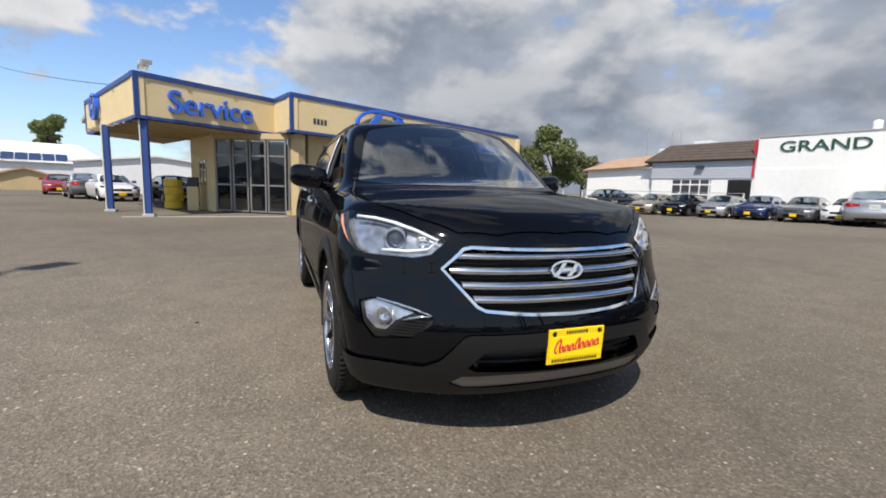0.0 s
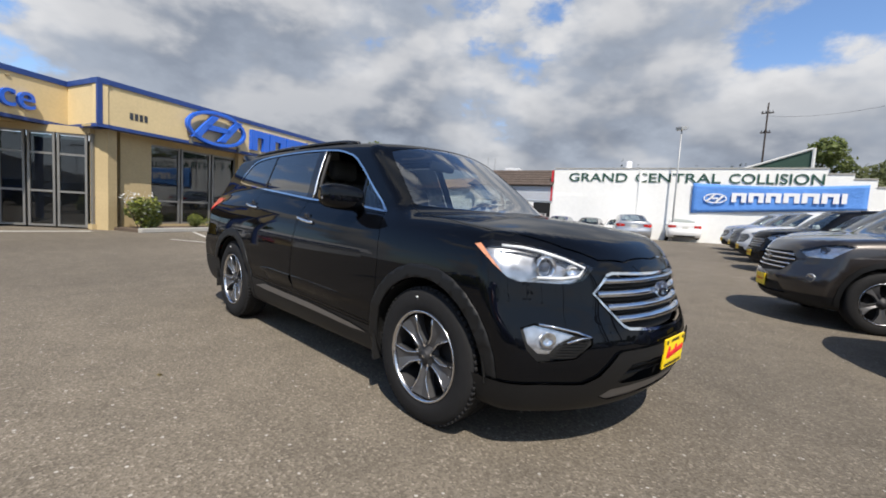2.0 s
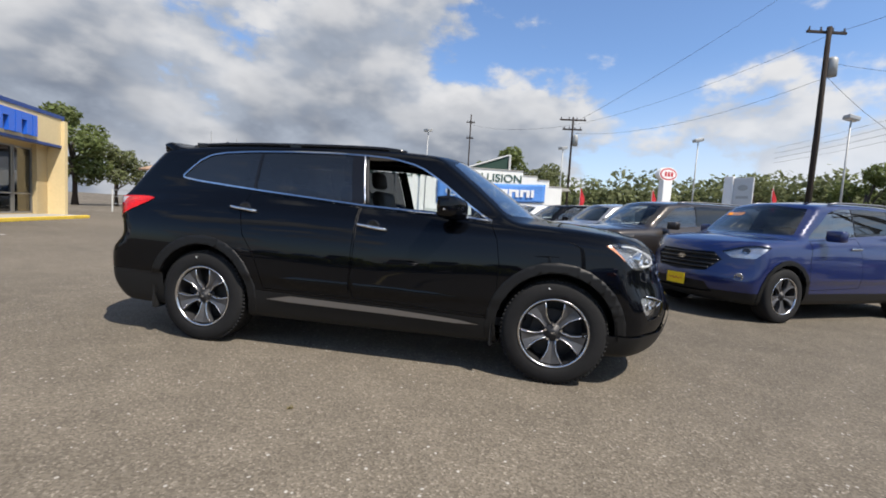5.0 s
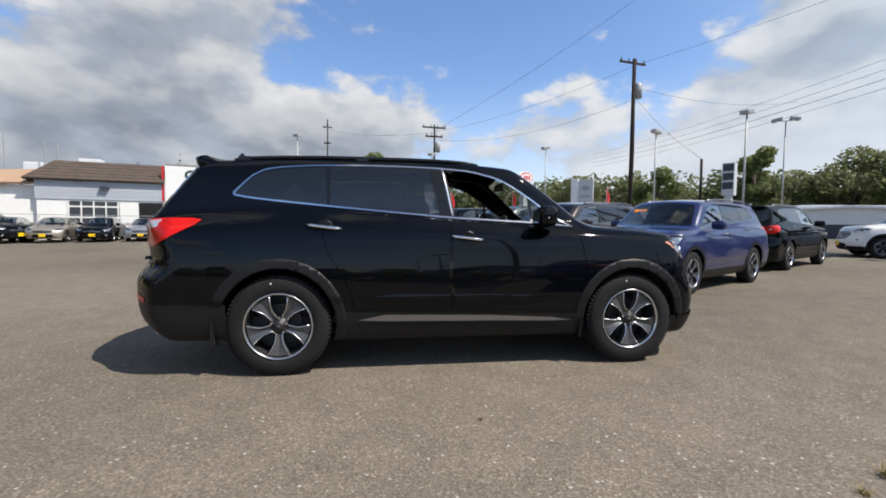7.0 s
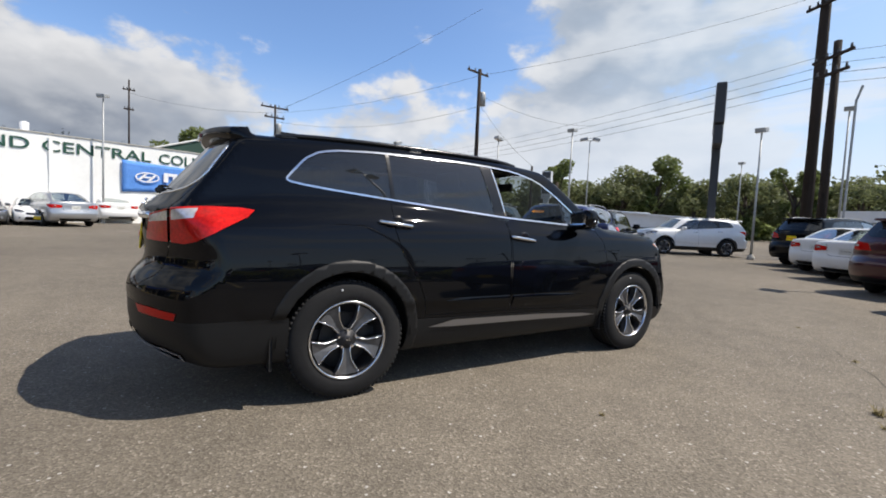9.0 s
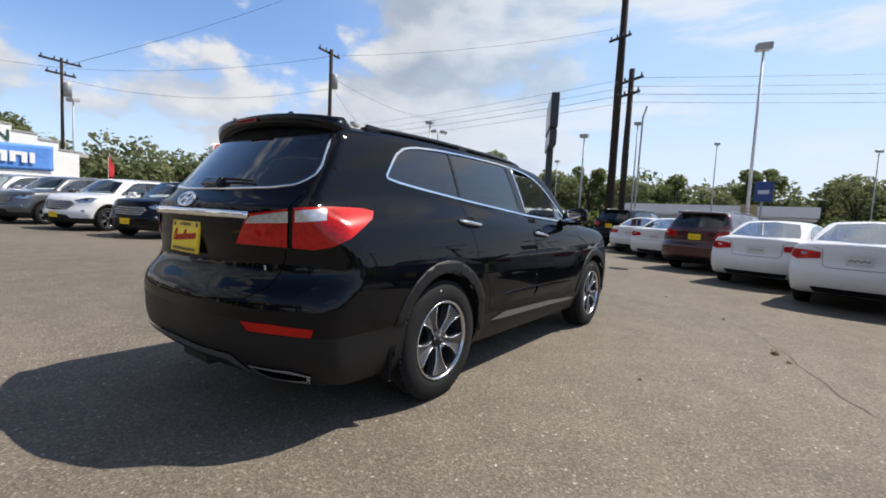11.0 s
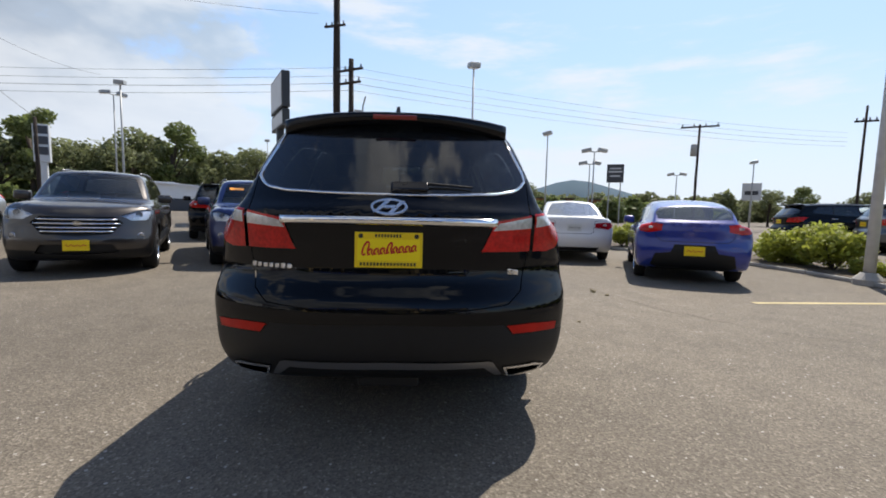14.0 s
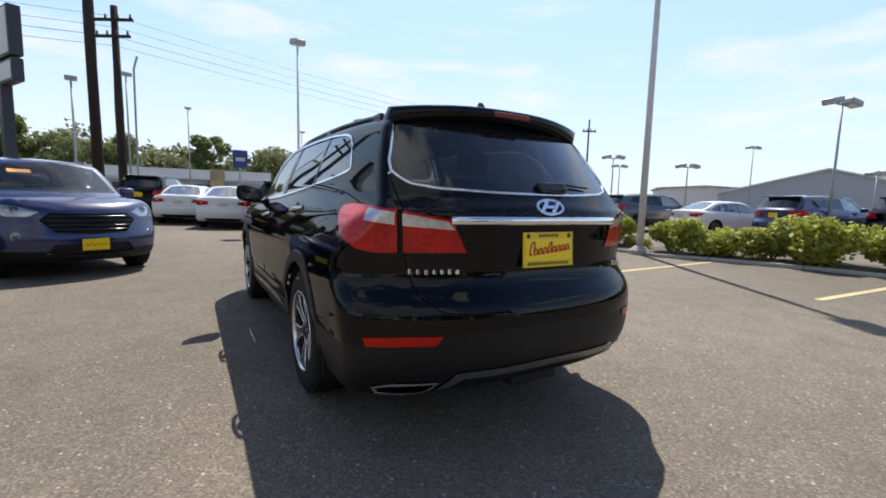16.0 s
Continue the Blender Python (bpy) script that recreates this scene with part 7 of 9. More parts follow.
def line(name, p, q, w, material, label):
    d = Vector((q[0] - p[0], q[1] - p[1], 0))
    n = max(2, int(d.length / 1.0))
    t = Vector((-d.y, d.x, 0)).normalized() * w / 2
    b = bmesh.new()
    rows = []
    for k in range(n + 1):
        c = Vector((p[0], p[1], 0)) + d * k / n
        rows.append([b.verts.new((v.x, v.y, gz(v.x, v.y) + 0.004)) for v in (c + t, c - t)])
    for u, v in zip(rows, rows[1:]):
        b.faces.new((u[0], u[1], v[1], v[0]))
    bmesh.ops.recalc_face_normals(b, faces=b.faces[:])
    for f in b.faces:
        if f.normal.z < 0:
            f.normal_flip()
    tagged(link_mesh(name, b, material), label, "road marking", kind="structure")


line("parking_line", (-8.8, 1.4), (-10.2, 0.55), 0.10, LINE_PAINT, "worn white parking line")
line("parking_line", (-8.8, 1.4), (-13.0, 1.85), 0.10, LINE_PAINT, "worn white parking line")
line("parking_line", (-11.2, 4.45), (-15.2, 5.2), 0.10, LINE_PAINT, "worn white parking line")
line("parking_line", (-14.0, 3.0), (-15.6, 6.4), 0.10, LINE_PAINT, "worn white parking line")
line("parking_line", (1.0, -4.55), (1.12, -8.2), 0.10, LINE_YELLOW, "worn yellow parking line")
line("parking_line", (-1.65, -5.6), (-1.8, -8.7), 0.10, LINE_YELLOW, "worn yellow parking line")
line("parking_line", (-16.5, 18.5), (-17.2, 21.0), 0.10, LINE_PAINT, "worn white parking line")
line("concrete_strip", (-12.2, -5.6), (-12.9, -0.8), 0.35, CONCRETE, "pale concrete strip before the canopy")

# crack in the asphalt with weeds
CRACK = mat("crack_filler", (0.085, 0.074, 0.058), 0.95, var=0.3, scale=30)
b = bmesh.new()
pts, rr = [], random.Random(11)
for (x0, y0), (x1, y1) in zip([(6.2, -0.1), (5.04, -0.79), (2.48, -2.46), (0.5, -3.05), (-0.4, -3.7)], [(5.04, -0.79), (2.48, -2.46), (0.5, -3.05), (-0.4, -3.7), (-0.9, -4.4)]):
    for k in range(14):
        t = k / 14
        pts.append(Vector((x0 + (x1 - x0) * t + rr.uniform(-0.03, 0.03), y0 + (y1 - y0) * t + rr.uniform(-0.03, 0.03), 0.0035)))
for p, q in zip(pts, pts[1:]):
    w = rr.uniform(0.002, 0.007)
    t = (q - p).normalized().cross(Vector((0, 0, 1))) * w
    b.faces.new([b.verts.new(v) for v in (p + t, p - t, q - t, q + t)])
tagged(link_mesh("crack", b, CRACK), "dark crack running across the asphalt", "crack", kind="structure")

# ---------------------------------------------------------------- plants
LEAF = mat("leaf_green", (0.160, 0.195, 0.065), 0.6, var=0.45, scale=1.2)
# far foliage: distance haze is put into this lightened green
LEAF_HAZED = mat("leaf_hazed_green", (0.170, 0.190, 0.085), 0.65, var=0.45, scale=0.8)
LEAF_YELLOW = mat("leaf_yellow_green", (0.33, 0.36, 0.06), 0.55, var=0.4, scale=3)
NEEDLE = mat("fir_green", (0.018, 0.034, 0.016), 0.7, var=0.4, scale=0.5)
BARK = mat("bark", (0.07, 0.055, 0.045), 0.95, var=0.3, scale=14, bump=0.5, bump_scale=30)
WEED = mat("dry_weed", (0.20, 0.16, 0.06), 0.8, var=0.4, scale=30)
for m_ in (LEAF, LEAF_HAZED, LEAF_YELLOW):
    nt_ = m_.node_tree
    geo_ = nt_.nodes.new("ShaderNodeNewGeometry")
    hs_ = nt_.nodes.new("ShaderNodeHueSaturation")
    mr_ = nt_.nodes.new("ShaderNodeMapRange")
    mr_.inputs["To Min"].default_value, mr_.inputs["To Max"].default_value = 0.7, 1.4
    nt_.links.new(geo_.outputs["Random Per Island"], mr_.inputs["Value"])
    nt_.links.new(mr_.outputs[0], hs_.inputs["Value"])
    src_ = nt_.nodes["Principled BSDF"].inputs["Base Color"].links[0].from_socket
    nt_.links.new(src_, hs_.inputs["Color"])
    nt_.links.new(hs_.outputs[0], nt_.nodes["Principled BSDF"].inputs["Base Color"])
    # light shines through the leaves
    tl_, ms_ = nt_.nodes.new("ShaderNodeBsdfTranslucent"), nt_.nodes.new("ShaderNodeMixShader")
    nt_.links.new(hs_.outputs[0], tl_.inputs[0])
    ms_.inputs[0].default_value = 0.5
    nt_.links.new(nt_.nodes["Principled BSDF"].outputs[0], ms_.inputs[1]); nt_.links.new(tl_.outputs[0], ms_.inputs[2])
    nt_.links.new(ms_.outputs[0], nt_.nodes["Material Output"].inputs[0])


def leaf_cloud(blobs, count, size, rg, shell_only=0.55):
    """Small leaves strewn through rounded clumps: arrays for from_pydata."""
    vs, fs = [], []
    tot = sum(b[3] ** 2 for b in blobs)
    for (bx, by, bz, br, sq) in blobs:
        for _ in range(int(count * br**2 / tot)):
            d = Vector((rg.gauss(0, 1), rg.gauss(0, 1), rg.gauss(0, 1))).normalized()
            r = br * (shell_only + (1 - shell_only) * rg.random() ** 0.5) * (0.85 + 0.3 * noise.noise(d * 2.3 + Vector((bx, by, bz))))
            p = Vector((bx + d.x * r, by + d.y * r, bz + d.z * r * sq))
            a = Vector((rg.gauss(0, 1), rg.gauss(0, 1), rg.gauss(0, 0.6))).normalized()
            c = a.cross(d + Vector((rg.uniform(-0.8, 0.8), rg.uniform(-0.8, 0.8), rg.uniform(-0.8, 0.8)))).normalized()
            s = size * rg.uniform(0.6, 1.35)
            k = len(vs)
            vs += [p - a * s, p + c * s * 0.55, p + a * s, p - c * s * 0.55]
            fs.append((k, k + 1, k + 2, k + 3))
    return vs, fs


def leaf_mesh(name, vs, fs, material):
    me = bpy.data.meshes.new(name)
    me.from_pydata([tuple(v) for v in vs], [], fs)
    me.materials.append(material)
    return me


def make_tree(seed, height, spread, leaf=0.18, count=5200, material=None):
    rg = random.Random(seed)
    e = thing("tree", "broad leafy green tree behind the lots", "tree")
    b = bmesh.new()
    tube(b, [(0, 0, 0), (0.1, 0.05, height * 0.3), (0.05, -0.1, height * 0.62)], height * 0.035, 8, r1=height * 0.014)
    tr = part("trunk", b, BARK, e, smooth=True)
    blobs = []
    for k in range(11):
        a, rad = rg.uniform(0, 6.28), spread * (0.25 + 0.6 * rg.random())
        z = height * rg.uniform(0.38, 0.88)
        k2 = 1.0 - 0.5 * max(0, (z / height - 0.6) / 0.4)
        x, y = rad * k2 * math.cos(a), rad * k2 * math.sin(a)
        blobs.append((x, y, z, spread * rg.uniform(0.30, 0.46), 0.8))
        b = bmesh.new()
        z0 = height * rg.uniform(0.22, 0.5)
        tube(b, [(0.05, 0, z0), (x * 0.5, y * 0.5, (z + z0) / 2 + 0.2), (x, y, z)], height * 0.011, 6, r1=height * 0.003)
        part("limb", b, BARK, e, smooth=True)
    o = new("crown", leaf_mesh("crown", *leaf_cloud(blobs, count, leaf, rg), material or LEAF))
    o.parent = e
    return e


TREES = "trees behind the lots"
protos = [make_tree(21, 9.0, 3.6), make_tree(22, 8.0, 3.8, 0.18, 5200, LEAF_HAZED), make_tree(23, 9.5, 3.0), make_tree(24, 6.5, 3.0, 0.17, 3600, LEAF_HAZED)]
spots = [(-36.5, 27.0, 0, 0.95), (-38.5, 24.2, 1, 0.85), (-35.0, 29.5, 3, 0.9), (-1.5, 44.0, 0, 0.95), (2.5, 45.5, 3, 1.1), (41.0, 38.8, 2, 1.1), (43.3, 36.5, 1, 0.9), (46.5, 32.5, 1, 1.15), (48.5, 29.5, 0, 1.1), (51, 26, 3, 1.1), (40, 41, 3, 1.1), (25.5, 49.5, 1, 0.95), (33.5, 45.5, 0, 0.9), (54, 17, 2, 0.95), (55.5, 12, 1, 0.95), (58, 7.5, 0, 0.85), (60, -1.0, 2, 1.0), (61, -9.5, 1, 1.05), (60.5, -13.5, 3, 1.05), (62, 3, 3, 0.9), (41.5, -37.5, 1, 0.55), (39.5, -40, 0, 0.5), (37, -43, 3, 0.6), (-62, -26, 2, 1.0), (52, 21, 1, 1.0)]
used = set()
for x, y, k, s in spots:
    m = pose(x, y, gz(x, y) - 0.1, 0, 0, (x * 37 + y * 61) % 360) @ Matrix.Diagonal((s, s, s, 1))
    if k not in used:
        used.add(k)
        protos[k].matrix_basis = m
        protos[k]["group"] = TREES
    else:
        o = copy_thing(protos[k], Matrix.Identity(4))
        o.matrix_basis = m
        o["group"] = TREES

# woods along the horizon: strips of foliage
rg = random.Random(31)


def woods(name, label, arcs, size, dens, material):
    vs, fs = [], []
    for az0, az1, dist, h0, h1 in arcs:
        n = int(abs(az1 - az0) * dens)
        for k in range(n):
            az = radians(az0 + (az1 - az0) * (k + rg.random()) / n)
            d = dist * rg.uniform(0.92, 1.12)
            hh = rg.uniform(h0, h1)
            x, y = d * math.cos(az), d * math.sin(az)
            r = hh * 0.42
            v, f = leaf_cloud([(x, y, hh * 0.38, r, 1.0), (x + rg.uniform(-1, 1), y + rg.uniform(-1, 1), hh * 0.72, r * 0.72, 1.0)], 560, size, rg, 0.5)
            o = len(vs)
            vs += v
            fs += [tuple(q + o for q in ff) for ff in f]
    tagged(new(name, leaf_mesh(name, vs, fs, material)), label, "woods", kind="stuff")


# azimuths counted from +x towards +y
woods("woods", "dense green woods behind the far side of the lot", [(6, 84, 70, 6.0, 10.2), (84, 100, 80, 6.0, 9.0), (-11, 6, 74, 5.0, 9.4), (-38, -11, 78, 3.2, 5.0), (-52, -38, 90, 2.5, 4.0)], 0.36, 1.7, LEAF_HAZED)
woods("bushes", "bright green scrub along the far fence", [(4, 62, 56, 2.2, 3.6), (-30, 4, 52, 2.0, 3.2)], 0.32, 1.3, LEAF)


def firs():
    vs, fs = [], []
    for az0, az1, dist, h0, h1 in ((94, 118, 150, 15, 21), (118, 132, 155, 12, 16), (66, 94, 150, 11, 15)):
        n = int((az1 - az0) * 2.6)
        for k in range(n):
            az = radians(az0 + (az1 - az0) * (k + rg.random()) / n)
            d = dist * rg.uniform(0.95, 1.1)
            hh = rg.uniform(h0, h1)
            x, y = d * math.cos(az), d * math.sin(az)
            for j in range(46):
                t = rg.random() ** 0.8
                z = hh * t
                r = (1 - t) * hh * 0.17 + 0.2
                a = rg.uniform(0, 6.28)
                c, s = math.cos(a), math.sin(a)
                o = len(vs)
                w = r * 0.5
                vs += [Vector((x, y, z + r * 0.4)), Vector((x + c * r - s * w, y + s * r + c * w, z - r * 0.3)), Vector((x + c * r * 1.2, y + s * r * 1.2, z - r * 0.5)), Vector((x + c * r + s * w, y + s * r - c * w, z - r * 0.3))]
                fs.append((o, o + 1, o + 2, o + 3))
    tagged(new("fir_woods", leaf_mesh("fir_woods", vs, fs, NEEDLE)), "dark fir woods on the rise behind the white hall", "woods", kind="stuff")


firs()


def make_bush(name, seed, w, h, leaf, count, material, label):
    rg = random.Random(seed)
    e = thing(name, label, "bush")
    b = bmesh.new()
    for k in range(5):
        a = rg.uniform(0, 6.28)
        tube(b, [(0, 0, 0), (w * 0.2 * math.cos(a), w * 0.2 * math.sin(a), h * 0.4), (w * 0.36 * math.cos(a), w * 0.36 * math.sin(a), h * 0.75)], 0.018, 5, r1=0.006)
    part("stems", b, BARK, e)
    blobs = [(rg.uniform(-0.36, 0.36) * w, rg.uniform(-0.36, 0.36) * w, h * rg.uniform(0.25, 0.68), w * rg.uniform(0.22, 0.34), 0.9) for _ in range(9)]
    o = new("foliage", leaf_mesh("foliage", *leaf_cloud(blobs, count, leaf, rg, 0.6), material))
    o.parent = e
    # bright new leaves on top
    top = [(bx, by, bz + br * 0.25, br * 0.95, 0.8) for bx, by, bz, br, sq in blobs]
    o = new("young_leaves", leaf_mesh("young_leaves", *leaf_cloud(top, count // 3, leaf * 0.9, rg, 0.85), LEAF_YELLOW))
    o.parent = e
    return e


HEDGE = "shrubs in the verge"
bush_a = make_bush("shrub", 41, 1.35, 1.1, 0.06, 3000, LEAF_YELLOW, "rounded yellow-green shrub in the verge")
bush_b = make_bush("shrub", 42, 1.45, 1.15, 0.065, 3000, LEAF_YELLOW, "rounded yellow-green shrub in the verge")
hs = [(-6.32, -10.38, 1.1), (-4.83, -10.11, 0.95), (-3.51, -9.85, 1.1), (-2.36, -9.76, 1.0), (-1.31, -9.67, 1.12), (-0.25, -9.54, 1.15), (0.5, -9.41, 0.95), (1.46, -8.88, 0.85), (2.26, -8.48, 0.9), (3.27, -8.62, 0.5), (4.06, -8.62, 1.15), (5.29, -8.62, 0.95), (6.52, -7.82, 0.85), (7.93, -7.12, 0.8), (9.16, -6.5, 0.8), (10.57, -5.98, 0.8)]
for k, (x, y, s) in enumerate(hs):
    pr = (bush_a, bush_b)[k % 2]
    m = pose(x, y, 0.06, 0, 0, (k * 77) % 360) @ Matrix.Diagonal((s * 0.86, s * 0.86, s * (0.68 + 0.10 * (k % 3)), 1))
    if k < 2:
        pr.matrix_basis = m
        pr["group"] = HEDGE
    else:
        o = copy_thing(pr, Matrix.Identity(4)); o.matrix_basis = m; o["group"] = HEDGE
verge = thing("verge", "raised planted verge with a pale concrete kerb", "verge", kind="structure")
vp_ = [(-8.44, -10.11), (-3.16, -9.36), (-0.25, -8.92), (1.24, -8.31), (2.12, -7.78), (3.88, -7.87), (5.64, -7.69), (8.28, -6.37), (11.8, -5.1)]
b = bmesh.new()
prism(b, [(x, y - 0.06) for x, y in vp_] + [(x + 0.5, y - 1.5) for x, y in vp_[::-1]], 0.0, 0.09)
part("verge_soil", b, mat("verge_bark", (0.09, 0.07, 0.05), 0.95, var=0.3, scale=25, bump=0.5, bump_scale=40), verge)
for (x0, y0), (x1, y1) in zip(vp_, vp_[1:]):
    fa = Facade((x1, y1), (x0, y0))
    n = max(1, round(fa.len / 1.2))
    for k in range(n):
        fa.slab("kerb_stone", fa.len * k / n + 0.004, fa.len * (k + 1) / n - 0.004, -0.14, 0.0, 0.0, 0.08, CONCRETE, verge, "", 0.015)

# planting before the showroom
m = SHOW.m(1.0, 0.3, 0.0)
o = make_bush("shrub", 43, 1.2, 1.25, 0.06, 1800, LEAF, "leafy shrub with pale flowers by the showroom")
o.matrix_basis = m
rgf = random.Random(5)
vsf, fsf = leaf_cloud([(rgf.uniform(-0.4, 0.4), rgf.uniform(-0.4, 0.4), 0.5 + 0.6 * rgf.random(), 0.22, 0.9) for _ in range(7)], 160, 0.04, rgf, 0.9)
fl = new("blossom", leaf_mesh("blossom", vsf, fsf, WHITE_INK)); fl.parent = o
for s, w in ((4.6, 0.62), (3.2, 0.5)):
    o = make_bush("shrub", int(44 + s), 1.4, 0.9, 0.05, 1500, LEAF, "low clipped shrub before the shop windows")
    o.matrix_basis = SHOW.m(s, 0.1, 0.09) @ Matrix.Diagonal((w, w, w, 1))


def weed(x, y, s, seed):
    rg = random.Random(seed)
    b = bmesh.new()
    for k in range(46):
        a = rg.uniform(0, 6.28)
        r, hh = rg.uniform(0.02, 0.10) * s, rg.uniform(0.02, 0.07) * s
        p = Vector((rg.uniform(-0.03, 0.03) * s, rg.uniform(-0.03, 0.03) * s, 0))
        q = p + Vector((math.cos(a) * r, math.sin(a) * r, hh))
        t = Vector((-math.sin(a), math.cos(a), 0)) * 0.004 * s
        b.faces.new([b.verts.new(v) for v in (p - t, p + t, q)])
    o = tagged(link_mesh("weed", b, WEED), "dry tuft of weed in a crack of the asphalt", "weed")
    o.location = (x, y, 0.0)


weed(1.62, -2.62, 1.0, 1)
weed(1.36, -2.72, 0.6, 2)
weed(-0.09, -1.81, 0.35, 3)
weed(3.1, -2.1, 0.5, 4)
weed(4.4, -1.2, 0.5, 6)

# ---------------------------------------------------------------- the white hall and its neighbours


def hall():
    e = thing("repair_hall", "long white-painted hall with green lettering and a blue banner", "building")
    P, Qq = (-12.5, 23.0), (4.6, 27.3)
    fa = Facade(P, Qq)
    zg = 0.0
    fa.slab("front_wall", 0, 13.75, -0.3, 0, zg, 4.40, WALL_WHITE, e, "white painted front wall")
    fa.slab("front_wall", 13.75, 14.75, -0.3, 0, zg, 4.12, WALL_WHITE, e)
    fa.slab("front_wall", 14.75, 15.6, -0.3, 0, zg, 3.88, WALL_WHITE, e)
    fa.slab("front_wall", 15.6, 16.5, -0.3, 0, zg, 3.50, WALL_WHITE, e)
    for s0, s1, z in ((0, 13.75, 4.40), (13.75, 14.75, 4.12), (14.75, 15.6, 3.88), (15.6, 16.5, 3.50)):
        fa.slab("parapet_cap", s0, s1, -0.34, 0.04, z, z + 0.06, CONCRETE, e)
    fa.slab("wall_pier", 5.15, 5.3, 0, 0.07, zg, 4.30, WALL_WHITE, e)
    fa.slab("wall_base_band", 0.0, 5.15, 0, 0.03, 0, 2.75, WALL_WHITE, e)
    side = Facade((-18.0, 41.0), P)
    side.slab("side_wall", 0, side.len, -0.3, 0, 0, 4.35, WALL_WHITE, e)
    b = bmesh.new(); prism(b, [(-12.4, 23.3), (4.0, 27.4), (-1.0, 45.0), (-17.6, 40.6)], 3.3, 3.5); part("roof", b, CONCRETE, e)
    # sign along the wall
    made = [word("wall_lettering", text, 0.74, GREEN_LETTER, e, Matrix.Identity(4), 0.03) for text in ("GRAND", "CENTRAL", "COLLISION")]
    wide = [max(v.co.x for v in o.data.vertices) for o in made]
    k = (9.28 - 0.95) / (wide[0] + wide[1] + 0.30)
    for o, s0, kx in zip(made, (0.95, 9.28 - k * wide[1], 9.62), (k, k, (13.65 - 9.62) / wide[2])):
        o.matrix_basis = fa.face(s0, 0.01, 3.62) @ Matrix.Diagonal((kx, 1, 1, 1))
    # banner, hung a little slack
    b = bmesh.new()
    rows = []
    for i in range(33):
        t = i / 32
        row = []
        for j in range(9):
            u = j / 8
            z = 3.60 + 0.02 * t - 0.13 * math.sin(math.pi * t) * (1 - u) - u * (1.66 - 0.45 * t)
            row.append(b.verts.new((7.98 + 7.35 * t, 0.02 + 0.03 * math.sin(9 * t + 4 * u), z)))
        rows.append(row)
    for u, v in zip(rows, rows[1:]):
        for j in range(8):
            b.faces.new((u[j], v[j], v[j + 1], u[j + 1]))
    for v in b.verts:
        q = fa.p + fa.u * v.co.x + fa.n * (0.06 + v.co.y)
        v.co = Vector((q.x, q.y, v.co.z))
    ban = part("banner", b, BANNER, e, "blue cloth banner with white shapes", smooth=True)
    sm = ban.modifiers.new("cloth", "SOLIDIFY"); sm.thickness = 0.006
    b = bmesh.new(); ring_shape(b, 0.55, 0.27, 0.06, 40, 0.02)
    o = part("banner_emblem", b, WHITE_SIGN, ban); o.matrix_basis = fa.face(9.1, 0.13, 2.78)
    x = 9.85
    for w in (0.66, 0.66, 0.64, 0.66, 0.68, 0.66, 0.2):
        b = bmesh.new()
        box(b, 0, min(w, 0.22), 0, 0.50, 0, 0.02)
        if w > 0.3:
            box(b, w - 0.22, w, 0, 0.50, 0, 0.021)
            box(b, 0.2, w - 0.2, 0.34, 0.50, 0, 0.019)
        o = part("banner_block", b, WHITE_SIGN, ban); o.matrix_basis = fa.face(x, 0.13, 2.60 + 0.02 * (x - 9.85))
        x += w + 0.09
    # low shop with the steep brown roof, left of the hall
    lo = thing("low_shop", "low white workshop with a steep brown shingle roof", "building")
    fb = Facade((-12.5 - 10.95 * 0.9698, 23.0 - 10.95 * 0.2439), P)
    L = fb.len
    fb.slab("lower_wall", 5.2, L - 0.02, -0.25, 0.0, 0, 2.28, WALL_WHITE, lo, "white lower wall")
    fb.slab("upper_wall", 5.15, L - 0.02, -0.22, 0.05, 2.28, 3.40, STONE_GREY, lo, "grey boarded upper wall")
    for k in range(6):
        fb.slab("board_line", 5.15, L - 0.02, 0.05, 0.058, 2.44 + 0.16 * k, 2.452 + 0.16 * k, CONCRETE, lo)
    b = bmesh.new()
    a0, a1 = 4.7, L - 0.02
    q = [fb.m(a0, 0.25, 3.34) @ Vector((0, 0, 0)), fb.m(a1, 0.25, 3.34) @ Vector((0, 0, 0)), fb.m(a1, -0.95, 4.40) @ Vector((0, 0, 0)), fb.m(a0 + 1.0, -0.95, 4.40) @ Vector((0, 0, 0)), fb.m(a0, -6, 3.34) @ Vector((0, 0, 0)), fb.m(a1, -6, 4.40) @ Vector((0, 0, 0)), fb.m(a0 + 1.0, -6, 4.40) @ Vector((0, 0, 0))]
    v = [b.verts.new(p) for p in q]
    b.faces.new((v[0], v[1], v[2], v[3])); b.faces.new((v[0], v[3], v[6], v[4])); b.faces.new((v[3], v[2], v[5], v[6]))
    o = part("mansard_roof", b, SHINGLE, lo, "steep brown shingle roof")
    sm = o.modifiers.new("thickness", "SOLIDIFY"); sm.thickness = 0.12
    for k in range(6):
        fb.slab("shingle_course", a0 + 0.16 * k, a1, 0.25 - 0.20 * k, 0.265 - 0.20 * k, 3.34 + 0.177 * k - 0.02, 3.36 + 0.177 * k, SHINGLE, lo)
    gd = new("garage_door"); gd.parent = lo; tagged(gd, "dark glazed roller door in pale frames")
    fb.slab("door_leaf", L - 4.45, L - 2.18, 0.0, 0.02, 0.1, 2.18, DARK_SIGN, gd)
    for k in range(5):
        fb.slab("door_stile", L - 4.45 + 0.545 * k, L - 4.39 + 0.545 * k, 0.02, 0.04, 0.1, 2.18, WALL_WHITE, gd)
    for z in (0.7, 1.28, 1.86):
        fb.slab("door_rail", L - 4.45, L - 2.18, 0.02, 0.045, z, z + 0.08, WALL_WHITE, gd)
